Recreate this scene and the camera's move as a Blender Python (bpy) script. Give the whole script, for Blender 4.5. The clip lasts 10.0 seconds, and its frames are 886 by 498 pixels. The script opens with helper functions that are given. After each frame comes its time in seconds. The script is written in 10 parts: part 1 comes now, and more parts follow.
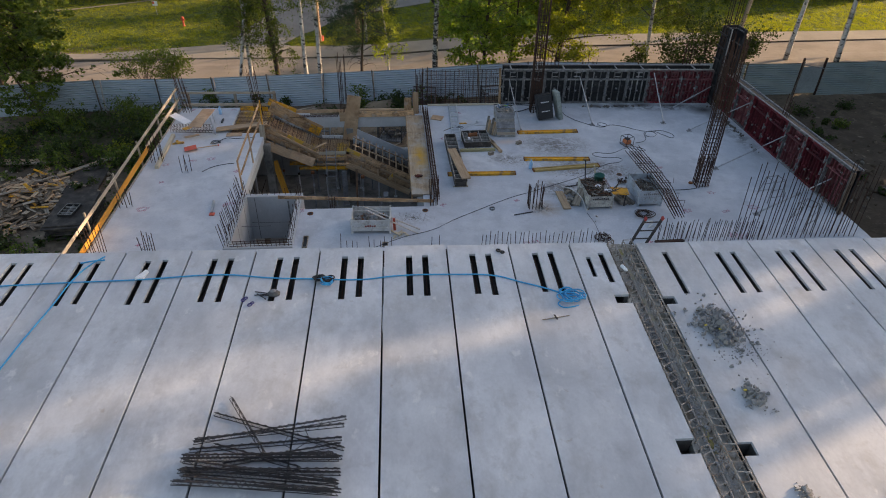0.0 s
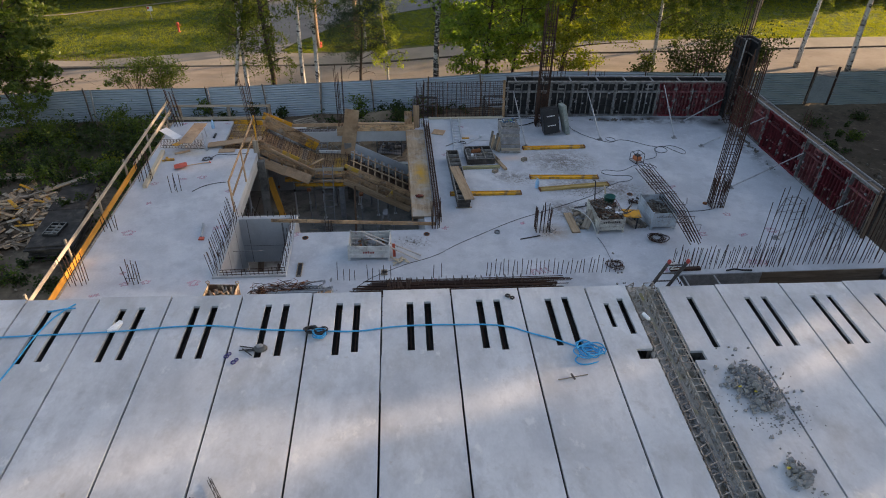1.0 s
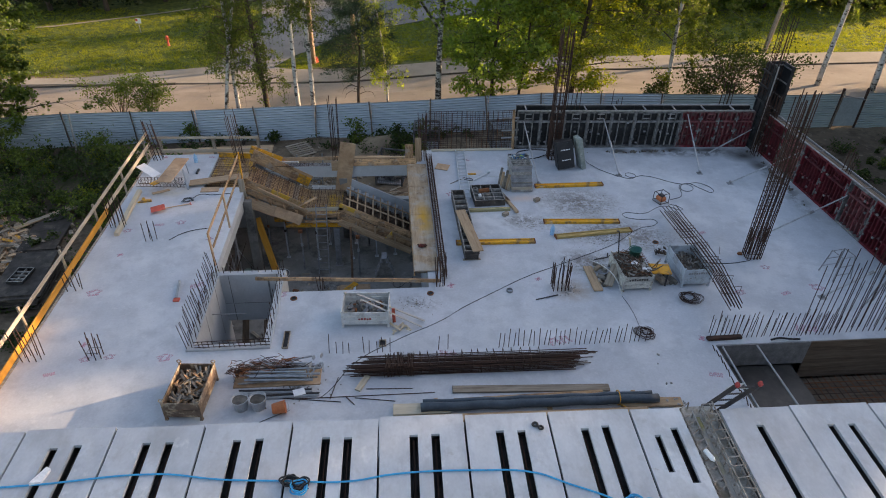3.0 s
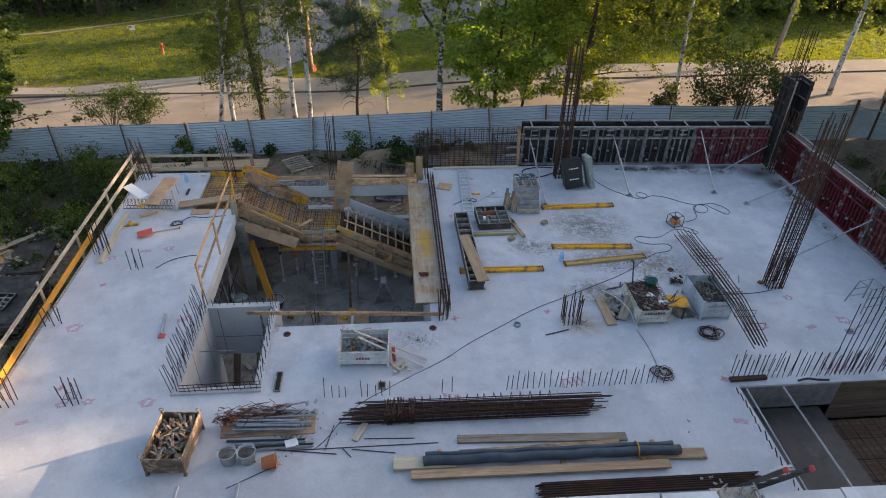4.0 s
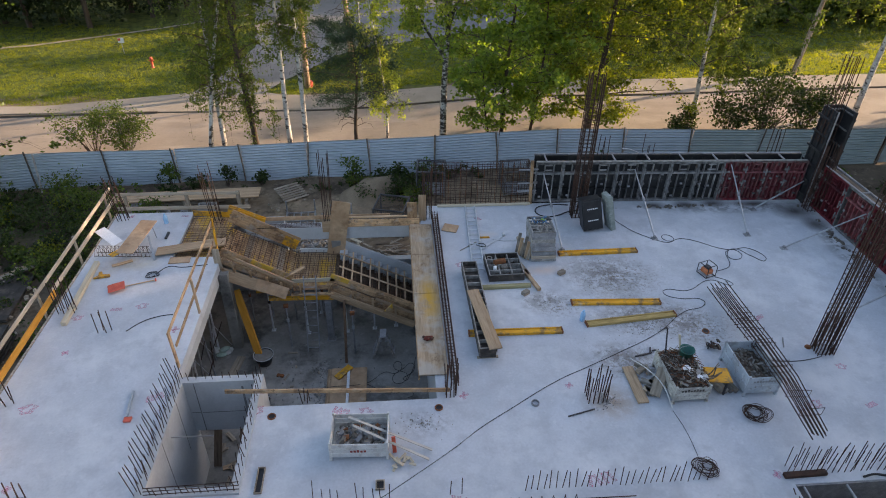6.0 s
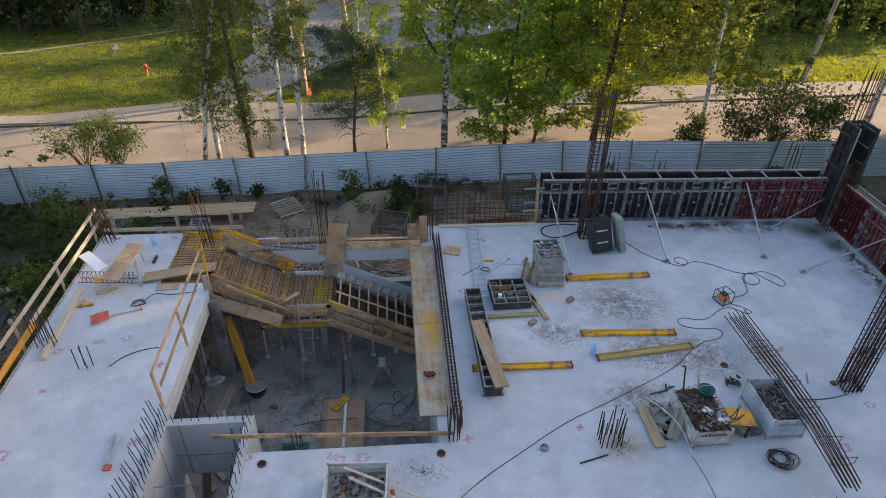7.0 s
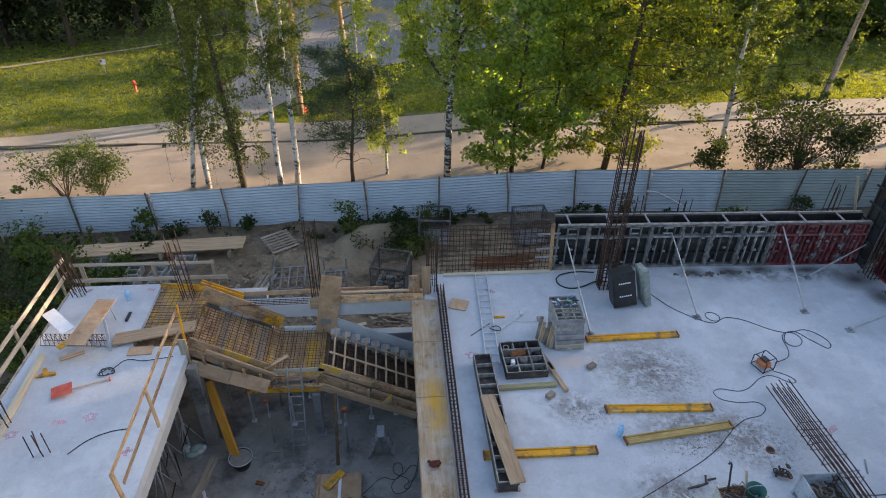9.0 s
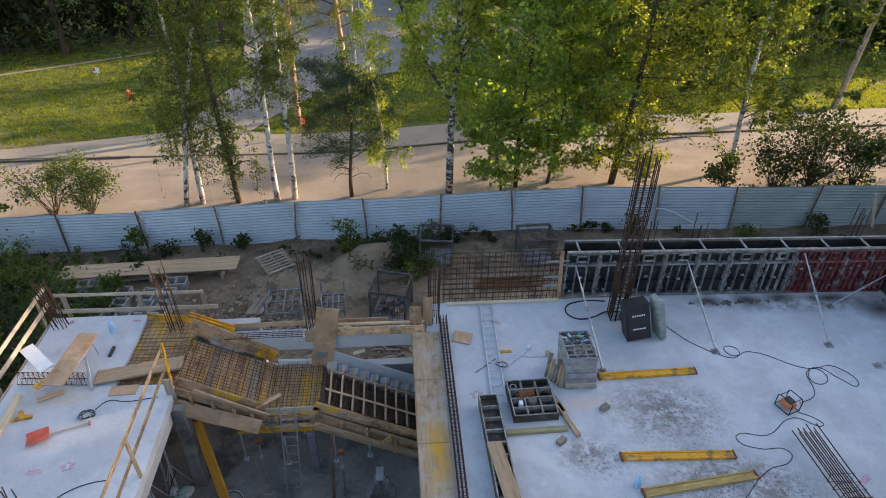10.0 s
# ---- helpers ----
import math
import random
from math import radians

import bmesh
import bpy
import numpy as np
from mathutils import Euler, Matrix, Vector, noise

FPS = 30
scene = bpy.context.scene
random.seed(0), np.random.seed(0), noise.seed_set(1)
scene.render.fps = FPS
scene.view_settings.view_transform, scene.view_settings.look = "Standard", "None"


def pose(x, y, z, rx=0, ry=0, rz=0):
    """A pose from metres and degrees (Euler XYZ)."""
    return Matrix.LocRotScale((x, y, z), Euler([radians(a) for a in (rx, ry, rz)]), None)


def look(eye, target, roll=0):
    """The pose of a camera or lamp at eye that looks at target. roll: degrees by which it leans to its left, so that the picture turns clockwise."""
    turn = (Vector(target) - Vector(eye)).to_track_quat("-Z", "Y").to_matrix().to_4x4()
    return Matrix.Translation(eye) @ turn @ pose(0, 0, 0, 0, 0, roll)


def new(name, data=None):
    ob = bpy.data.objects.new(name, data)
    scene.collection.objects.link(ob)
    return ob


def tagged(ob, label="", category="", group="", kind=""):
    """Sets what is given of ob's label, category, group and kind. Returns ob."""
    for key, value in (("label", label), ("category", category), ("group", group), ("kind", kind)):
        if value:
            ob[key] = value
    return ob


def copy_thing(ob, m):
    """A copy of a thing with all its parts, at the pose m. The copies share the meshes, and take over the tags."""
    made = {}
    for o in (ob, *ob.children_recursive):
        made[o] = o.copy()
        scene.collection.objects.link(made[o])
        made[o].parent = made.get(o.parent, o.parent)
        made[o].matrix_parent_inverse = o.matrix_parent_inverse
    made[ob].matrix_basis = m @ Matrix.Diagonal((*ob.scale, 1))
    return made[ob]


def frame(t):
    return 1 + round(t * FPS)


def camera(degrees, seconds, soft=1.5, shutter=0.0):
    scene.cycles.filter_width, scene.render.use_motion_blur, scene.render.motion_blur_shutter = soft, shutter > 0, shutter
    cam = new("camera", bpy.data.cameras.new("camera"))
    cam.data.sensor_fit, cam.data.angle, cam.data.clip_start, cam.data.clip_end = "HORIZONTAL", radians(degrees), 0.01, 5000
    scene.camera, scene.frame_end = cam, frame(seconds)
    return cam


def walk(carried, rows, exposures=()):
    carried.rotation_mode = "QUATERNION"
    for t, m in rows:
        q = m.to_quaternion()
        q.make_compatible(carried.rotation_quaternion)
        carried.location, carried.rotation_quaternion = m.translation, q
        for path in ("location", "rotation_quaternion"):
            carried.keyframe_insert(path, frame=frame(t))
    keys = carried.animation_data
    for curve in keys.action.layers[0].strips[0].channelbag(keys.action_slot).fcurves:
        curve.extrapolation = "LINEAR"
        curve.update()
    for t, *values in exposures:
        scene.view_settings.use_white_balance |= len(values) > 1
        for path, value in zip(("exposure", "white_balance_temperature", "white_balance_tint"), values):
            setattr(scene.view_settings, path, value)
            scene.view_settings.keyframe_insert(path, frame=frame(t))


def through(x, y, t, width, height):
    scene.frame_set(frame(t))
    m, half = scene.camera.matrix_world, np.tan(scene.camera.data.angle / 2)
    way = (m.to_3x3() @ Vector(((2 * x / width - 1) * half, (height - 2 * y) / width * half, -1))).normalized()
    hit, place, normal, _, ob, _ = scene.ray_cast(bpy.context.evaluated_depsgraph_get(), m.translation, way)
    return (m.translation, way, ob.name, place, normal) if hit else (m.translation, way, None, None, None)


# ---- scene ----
cam = camera(70.0, 10.0, soft=1.0)
# seconds, place in metres, Euler turn in degrees
ROWS = [
    (0.0, -0.974, -17.428, 10.727, 54.999, -1.033, -4.504),
    (0.5, -0.962, -16.775, 10.743, 55.017, -1.043, -4.498),
    (1.0, -0.946, -16.116, 10.760, 55.036, -1.057, -4.499),
    (1.5, -0.934, -15.444, 10.784, 55.060, -1.071, -4.502),
    (2.0, -0.924, -14.763, 10.810, 55.087, -1.085, -4.503),
    (2.5, -0.915, -14.084, 10.835, 55.113, -1.093, -4.508),
    (4.0, -0.889, -12.082, 10.896, 55.230, -1.084, -4.543),
    (4.5, -0.880, -11.430, 10.910, 55.260, -1.067, -4.531),
    (5.0, -0.869, -10.785, 10.926, 55.284, -1.046, -4.515),
    (5.5, -0.853, -10.153, 10.945, 55.301, -1.022, -4.501),
    (7.0, -0.775, -8.358, 11.011, 55.303, -0.924, -4.463),
    (7.5, -0.757, -7.762, 11.039, 55.328, -0.897, -4.460),
    (8.0, -0.742, -7.169, 11.069, 55.362, -0.873, -4.455),
    (8.5, -0.727, -6.580, 11.095, 55.399, -0.856, -4.447),
    (9.0, -0.715, -5.989, 11.119, 55.441, -0.844, -4.440),
    (9.5, -0.702, -5.388, 11.143, 55.493, -0.835, -4.436),
    (10.0, -0.690, -4.773, 11.173, 55.557, -0.830, -4.431),
]
walk(cam, [(t, pose(x, y, z, rx, ry, rz)) for t, x, y, z, rx, ry, rz in ROWS],
     [(0, 0.98, 7250, 17), (1, 1.08, 7250, 17), (2.5, 1.24, 7200, 17), (4, 1.4, 7000, 17), (6, 1.48, 7000, 17), (8, 1.58, 6850, 16), (10, 1.63, 6800, 16)])

# ---- light ----
SUN_DIR = Vector((math.cos(radians(19)) * math.cos(radians(13)), math.sin(radians(19)) * math.cos(radians(13)), math.sin(radians(13))))
world = bpy.data.worlds.new("evening_sky")
scene.world = world
world.use_nodes = True
wn = world.node_tree
sky = wn.nodes.new("ShaderNodeTexSky")
sky.sky_type = "NISHITA"
sky.sun_disc = False
sky.sun_elevation = radians(13)
sky.sun_rotation = radians(71)
sky.air_density, sky.dust_density, sky.ozone_density = 1.0, 1.9, 1.0
wn.links.new(sky.outputs[0], wn.nodes["Background"].inputs[0])
wn.nodes["Background"].inputs[1].default_value = 0.15
sun_data = bpy.data.lights.new("sun", "SUN")
sun_data.energy, sun_data.angle, sun_data.color = 4.3, radians(0.6), (1.0, 0.76, 0.5)
sun = new("sun", sun_data)
sun.matrix_world = look(SUN_DIR * 80, (0, 0, 0))


# ---- materials ----
def mat(name, c1, c2, rough=0.75, scale=1.5, fine=30.0, bump=0.15, metal=0.0, stretch=(1, 1, 1), var=0.0, grain=0.25, spec=0.4, depth=0.01):
    """Two colours mixed by a large noise, a fine grain over both, relief, and a tint that differs from piece to piece."""
    m = bpy.data.materials.new(name)
    m.use_nodes = True
    nt = m.node_tree
    bs = nt.nodes["Principled BSDF"]
    N, Lk = nt.nodes.new, nt.links.new
    tc, mp = N("ShaderNodeTexCoord"), N("ShaderNodeMapping")
    mp.inputs["Scale"].default_value = stretch
    Lk(tc.outputs["Object"], mp.inputs[0])
    n1, n2 = N("ShaderNodeTexNoise"), N("ShaderNodeTexNoise")
    n1.inputs["Scale"].default_value, n1.inputs["Detail"].default_value, n1.inputs["Roughness"].default_value = scale, 5, 0.6
    n2.inputs["Scale"].default_value, n2.inputs["Detail"].default_value = fine, 4
    Lk(mp.outputs[0], n1.inputs["Vector"]), Lk(mp.outputs[0], n2.inputs["Vector"])
    ramp = N("ShaderNodeValToRGB")
    ramp.color_ramp.elements[0].position, ramp.color_ramp.elements[1].position = 0.33, 0.67
    ramp.color_ramp.elements[0].color, ramp.color_ramp.elements[1].color = (*c1, 1), (*c2, 1)
    Lk(n1.outputs[0], ramp.inputs[0])
    hsv = N("ShaderNodeHueSaturation")
    Lk(ramp.outputs[0], hsv.inputs["Color"])
    val = N("ShaderNodeMath")
    val.operation, val.inputs[1].default_value, val.inputs[2].default_value = "MULTIPLY_ADD", grain * 2, 1 - grain
    Lk(n2.outputs[0], val.inputs[0])
    if var:
        oi, mv, mu = N("ShaderNodeObjectInfo"), N("ShaderNodeMath"), N("ShaderNodeMath")
        mv.operation, mv.inputs[1].default_value, mv.inputs[2].default_value = "MULTIPLY_ADD", 2 * var, 1 - var
        Lk(oi.outputs["Random"], mv.inputs[0])
        mu.operation = "MULTIPLY"
        Lk(val.outputs[0], mu.inputs[0]), Lk(mv.outputs[0], mu.inputs[1]), Lk(mu.outputs[0], hsv.inputs["Value"])
    else:
        Lk(val.outputs[0], hsv.inputs["Value"])
    Lk(hsv.outputs[0], bs.inputs["Base Color"])
    bs.inputs["Roughness"].default_value, bs.inputs["Metallic"].default_value = rough, metal
    bs.inputs["Specular IOR Level"].default_value = spec
    if bump:
        bp = N("ShaderNodeBump")
        bp.inputs["Strength"].default_value, bp.inputs["Distance"].default_value = bump, depth
        Lk(n2.outputs[0], bp.inputs["Height"]), Lk(bp.outputs[0], bs.inputs["Normal"])
    return m


def stain(m, colour, scale, lo, hi, amount, stretch=(1, 1, 1)):
    """Blotches of another colour with a shape of their own, over the base colour of m."""
    nt = m.node_tree
    N, Lk = nt.nodes.new, nt.links.new
    bs = nt.nodes["Principled BSDF"]
    was = bs.inputs["Base Color"].links[0].from_socket
    tc, mp, n, r, mx = N("ShaderNodeTexCoord"), N("ShaderNodeMapping"), N("ShaderNodeTexNoise"), N("ShaderNodeMapRange"), N("ShaderNodeMix")
    mx.data_type = "RGBA"
    mp.inputs["Scale"].default_value = stretch
    mp.inputs["Location"].default_value = (scale * 3.1, lo * 17, hi * 11)
    n.inputs["Scale"].default_value, n.inputs["Detail"].default_value, n.inputs["Roughness"].default_value = scale, 6, 0.65
    r.inputs["From Min"].default_value, r.inputs["From Max"].default_value, r.inputs["To Max"].default_value = lo, hi, amount
    Lk(tc.outputs["Object"], mp.inputs[0]), Lk(mp.outputs[0], n.inputs["Vector"]), Lk(n.outputs[0], r.inputs["Value"])
    Lk(r.outputs[0], mx.inputs["Factor"]), Lk(was, mx.inputs["A"])
    mx.inputs["B"].default_value = (*colour, 1)
    Lk(mx.outputs["Result"], bs.inputs["Base Color"])
    return m


def leaf_mat(name, c1, c2, through):
    """Leaves: each its own tint, with light shining through."""
    m = bpy.data.materials.new(name)
    m.use_nodes = True
    nt = m.node_tree
    N, Lk = nt.nodes.new, nt.links.new
    bs = nt.nodes["Principled BSDF"]
    g, ramp = N("ShaderNodeNewGeometry"), N("ShaderNodeValToRGB")
    ramp.color_ramp.elements[0].color, ramp.color_ramp.elements[1].color = (*c1, 1), (*c2, 1)
    Lk(g.outputs["Random Per Island"], ramp.inputs[0]), Lk(ramp.outputs[0], bs.inputs["Base Color"])
    bs.inputs["Roughness"].default_value = 0.55
    tr, add = N("ShaderNodeBsdfTranslucent"), N("ShaderNodeMixShader")
    tint = N("ShaderNodeMix")
    tint.data_type, tint.blend_type = "RGBA", "MULTIPLY"
    tint.inputs["Factor"].default_value = 1.0
    Lk(ramp.outputs[0], tint.inputs["A"])
    tint.inputs["B"].default_value = (*through, 1)
    Lk(tint.outputs["Result"], tr.inputs[0])
    add.inputs[0].default_value = 0.55
    Lk(bs.outputs[0], add.inputs[1]), Lk(tr.outputs[0], add.inputs[2])
    Lk(add.outputs[0], nt.nodes["Material Output"].inputs[0])
    return m


DECK = mat("fresh_concrete", (0.45, 0.48, 0.52), (0.57, 0.59, 0.63), 0.8, 0.5, 18, 0.08, grain=0.14)
stain(DECK, (0.33, 0.34, 0.36), 0.9, 0.56, 0.75, 0.45)
stain(DECK, (0.76, 0.765, 0.77), 0.35, 0.5, 0.65, 0.5)
stain(DECK, (0.4, 0.42, 0.455), 2.1, 0.5, 0.66, 0.5)
stain(DECK, (0.64, 0.66, 0.69), 1.6, 0.55, 0.68, 0.4)
stain(DECK, (0.3, 0.29, 0.27), 7.0, 0.64, 0.74, 0.4)
stain(DECK, (0.66, 0.67, 0.69), 4.5, 0.6, 0.7, 0.45)
stain(DECK, (0.25, 0.24, 0.23), 24.0, 0.7, 0.76, 0.5)


def patch(m, colour, cx, cy, rx, ry, scale, amount, lo=0.42, hi=0.6):
    """A patch of another colour, often dirt, with a ragged edge at one place on the floor."""
    nt = m.node_tree
    N, Lk = nt.nodes.new, nt.links.new
    bs = nt.nodes["Principled BSDF"]
    was = bs.inputs["Base Color"].links[0].from_socket
    tc, mp, ln, n, r, f, mu, mx = (N("ShaderNode" + s) for s in ("TexCoord", "Mapping", "VectorMath", "TexNoise", "MapRange", "MapRange", "Math", "Mix"))
    mx.data_type, ln.operation, mu.operation = "RGBA", "LENGTH", "MULTIPLY"
    mp.vector_type = "TEXTURE"
    mp.inputs["Location"].default_value, mp.inputs["Scale"].default_value = (cx, cy, 0), (rx, ry, 1000)
    n.inputs["Scale"].default_value, n.inputs["Detail"].default_value, n.inputs["Roughness"].default_value = scale, 7, 0.7
    Lk(tc.outputs["Object"], mp.inputs[0]), Lk(mp.outputs[0], ln.inputs[0]), Lk(tc.outputs["Object"], n.inputs["Vector"])
    f.inputs["From Min"].default_value, f.inputs["From Max"].default_value = 1.0, 0.1
    r.inputs["From Min"].default_value, r.inputs["From Max"].default_value, r.inputs["To Max"].default_value = lo, hi, amount
    Lk(ln.outputs["Value"], f.inputs["Value"]), Lk(n.outputs[0], r.inputs["Value"])
    Lk(f.outputs[0], mu.inputs[0]), Lk(r.outputs[0], mu.inputs[1]), Lk(mu.outputs[0], mx.inputs["Factor"])
    Lk(was, mx.inputs["A"])
    mx.inputs["B"].default_value = (*colour, 1)
    Lk(mx.outputs["Result"], bs.inputs["Base Color"])


for spot in ((5.2, 4.7, 1.6, 1.3), (5.6, 2.9, 1.7, 0.9), (6.8, 2.4, 1.0, 1.0), (4.6, 1.3, 1.2, 0.8), (3.2, 3.6, 0.9, 0.6)):
    patch(DECK, (0.17, 0.155, 0.145), *spot, 3.2, 0.8, 0.4, 0.56)
    patch(DECK, (0.085, 0.08, 0.08), *spot, 8.0, 0.75, 0.54, 0.62)
    patch(DECK, (0.2, 0.165, 0.13), spot[0] + 0.3, spot[1] - 0.2, spot[2], spot[3], 11.0, 0.9, 0.52, 0.58)
patch(DECK, (0.33, 0.245, 0.17), 3.95, -0.05, 0.8, 0.6, 5.0, 0.85, 0.32, 0.52)
patch(DECK, (0.1, 0.095, 0.095), 6.2, 3.4, 4.2, 3.6, 13.0, 0.85, 0.63, 0.67)
patch(DECK, (0.12, 0.11, 0.1), 1.2, 5.5, 1.6, 3.0, 16.0, 0.8, 0.65, 0.69)
# two warm, paler streaks near the panel stack
patch(DECK, (0.68, 0.53, 0.44), 3.45, 5.0, 0.75, 0.3, 2.0, 0.75, 0.3, 0.5)
patch(DECK, (0.68, 0.56, 0.48), 2.0, 6.95, 0.5, 0.25, 2.0, 0.6, 0.3, 0.5)
patch(DECK, (0.56, 0.5, 0.34), -8.3, 6.0, 0.8, 0.45, 2.2, 0.6, 0.32, 0.55)
patch(DECK, (0.2, 0.2, 0.2), -0.3, -0.4, 0.8, 0.5, 7.0, 0.7)
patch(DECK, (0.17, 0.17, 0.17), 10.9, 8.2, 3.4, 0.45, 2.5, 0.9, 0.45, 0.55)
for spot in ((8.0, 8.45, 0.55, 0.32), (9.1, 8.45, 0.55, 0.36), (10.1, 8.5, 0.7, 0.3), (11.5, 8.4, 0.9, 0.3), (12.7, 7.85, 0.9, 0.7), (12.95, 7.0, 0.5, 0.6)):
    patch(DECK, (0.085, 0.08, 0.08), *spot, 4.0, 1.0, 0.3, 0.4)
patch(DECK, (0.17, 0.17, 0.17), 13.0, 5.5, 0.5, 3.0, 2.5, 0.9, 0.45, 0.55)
patch(DECK, (0.3, 0.26, 0.22), -3.3, -3.3, 1.6, 0.8, 3.0, 0.5)
patch(DECK, (0.3, 0.3, 0.31), -8.7, 6.0, 1.0, 0.6, 3.0, 0.5)
patch(DECK, (0.5, 0.42, 0.3), -8.9, 5.9, 0.6, 0.5, 4.0, 0.6)
PRECAST = mat("precast_concrete", (0.45, 0.465, 0.49), (0.61, 0.62, 0.64), 0.75, 1.0, 26, 0.06, stretch=(1.1, 0.8, 1), var=0.05, grain=0.09)
stain(PRECAST, (0.33, 0.32, 0.31), 1.3, 0.52, 0.68, 0.5, (1.2, 0.7, 1))
stain(PRECAST, (0.36, 0.35, 0.34), 5.0, 0.55, 0.72, 0.4)
stain(PRECAST, (0.38, 0.39, 0.42), 2.4, 0.5, 0.66, 0.45, (1.3, 0.6, 1))
stain(PRECAST, (0.33, 0.27, 0.21), 3.7, 0.66, 0.76, 0.5)
stain(PRECAST, (0.26, 0.26, 0.27), 0.8, 0.58, 0.72, 0.35)
stain(PRECAST, (0.3, 0.29, 0.28), 30.0, 0.7, 0.78, 0.4)
stain(PRECAST, (0.72, 0.71, 0.69), 3.2, 0.6, 0.68, 0.55, (1, 0.7, 1))
WALLC = mat("wall_concrete", (0.42, 0.43, 0.44), (0.52, 0.53, 0.54), 0.8, 0.9, 20, 0.1, grain=0.12)
stain(WALLC, (0.3, 0.3, 0.3), 1.3, 0.55, 0.75, 0.5, (1, 1, 0.35))
FLOORC = mat("lower_floor_concrete", (0.19, 0.18, 0.165), (0.31, 0.295, 0.27), 0.85, 0.8, 14, 0.2, grain=0.2)
RUST = mat("rusty_rebar", (0.04, 0.026, 0.022), (0.095, 0.048, 0.033), 0.75, 6, 60, 0.2, metal=0.3, var=0.2)
stain(FLOORC, (0.07, 0.065, 0.06), 1.1, 0.5, 0.64, 0.8)
stain(FLOORC, (0.42, 0.4, 0.37), 2.6, 0.58, 0.7, 0.6)
RUSTY = mat("orange_rust", (0.16, 0.06, 0.025), (0.26, 0.1, 0.04), 0.9, 8, 60, 0.2)
DARKBAR = mat("dark_steel", (0.05, 0.05, 0.055), (0.09, 0.08, 0.08), 0.6, 5, 50, 0.1, metal=0.5)
WOOD = mat("weathered_board", (0.37, 0.235, 0.135), (0.55, 0.39, 0.25), 0.8, 2.2, 9, 0.25, stretch=(0.5, 7, 7), var=0.2, grain=0.3)
OLDWOOD = mat("grey_board", (0.22, 0.17, 0.12), (0.4, 0.34, 0.27), 0.85, 2.2, 9, 0.25, stretch=(0.5, 7, 7), var=0.25, grain=0.3)
PALE = mat("pale_new_board", (0.5, 0.42, 0.3), (0.62, 0.54, 0.41), 0.75, 2.0, 9, 0.2, stretch=(0.5, 7, 7), var=0.1, grain=0.2)
SHUT = mat("shuttering_board", (0.38, 0.215, 0.11), (0.6, 0.39, 0.22), 0.8, 2.0, 8, 0.25, stretch=(0.7, 5, 5), var=0.3, grain=0.35)
stain(SHUT, (0.13, 0.075, 0.045), 3.0, 0.5, 0.64, 0.75)
stain(SHUT, (0.06, 0.045, 0.035), 8.0, 0.6, 0.68, 0.7)
stain(SHUT, (0.45, 0.42, 0.38), 2.5, 0.56, 0.7, 0.6)
MATBED = mat("worn_yellow_film", (0.36, 0.21, 0.1), (0.56, 0.39, 0.23), 0.7, 2.0, 8, 0.2, stretch=(3.0, 0.5, 1.0), grain=0.3)
stain(MATBED, (0.72, 0.42, 0.04), 1.6, 0.5, 0.58, 0.85, (2.2, 0.5, 1.0))
stain(MATBED, (0.14, 0.08, 0.05), 2.6, 0.58, 0.68, 0.6, (2.2, 0.6, 1.0))
STAIRBAR = mat("light_rust_bar", (0.15, 0.085, 0.052), (0.3, 0.185, 0.115), 0.8, 6, 60, 0.2, metal=0.1, var=0.3)
ROTDARK = mat("dark_old_timber", (0.1, 0.07, 0.05), (0.2, 0.15, 0.11), 0.9, 2.2, 9, 0.3, stretch=(0.5, 7, 7), grain=0.35)
RAILWOOD = mat("rail_board", (0.36, 0.29, 0.215), (0.5, 0.42, 0.33), 0.8, 2.2, 9, 0.25, stretch=(0.5, 7, 7), var=0.12, grain=0.3)
DARKFILM = mat("dark_film_sheet", (0.035, 0.032, 0.03), (0.07, 0.064, 0.058), 0.4, 2.0, 20, 0.08)
stain(DARKFILM, (0.13, 0.12, 0.11), 1.4, 0.56, 0.7, 0.5)
PALEPLAS = mat("pale_bucket_plastic", (0.46, 0.48, 0.5), (0.58, 0.6, 0.62), 0.5, 5, 40, 0.05)
stain(PALEPLAS, (0.25, 0.24, 0.22), 9.0, 0.55, 0.68, 0.6)
RIB = mat("dark_rib_steel", (0.06, 0.06, 0.065), (0.16, 0.16, 0.165), 0.6, 4, 40, 0.15, metal=0.2, var=0.25)
YELLOW = mat("yellow_formwork_timber", (0.66, 0.29, 0.012), (0.78, 0.39, 0.025), 0.6, 2.0, 12, 0.1, stretch=(0.6, 4, 4), var=0.1, grain=0.2)
stain(YELLOW, (0.2, 0.13, 0.07), 4.0, 0.51, 0.62, 0.8)
stain(YELLOW, (0.07, 0.05, 0.035), 9.0, 0.6, 0.68, 0.75, (0.4, 1, 1))
stain(YELLOW, (0.55, 0.5, 0.4), 3.0, 0.62, 0.72, 0.6)
ORANGE = mat("orange_edge_board", (0.56, 0.235, 0.02), (0.68, 0.32, 0.045), 0.6, 2.0, 12, 0.1, stretch=(0.6, 4, 4), grain=0.2)
PLY = mat("brown_film_plywood", (0.4, 0.24, 0.135), (0.54, 0.37, 0.23), 0.6, 1.6, 10, 0.1, var=0.15)
stain(PLY, (0.5, 0.48, 0.45), 2.0, 0.6, 0.74, 0.5)
stain(PLY, (0.2, 0.11, 0.055), 2.6, 0.5, 0.66, 0.6)
WALKPLY = mat("walkway_plywood", (0.3, 0.205, 0.125), (0.46, 0.34, 0.225), 0.8, 2.0, 9, 0.25, stretch=(6, 0.5, 6), grain=0.4)
stain(WALKPLY, (0.43, 0.4, 0.36), 1.7, 0.46, 0.62, 0.7)
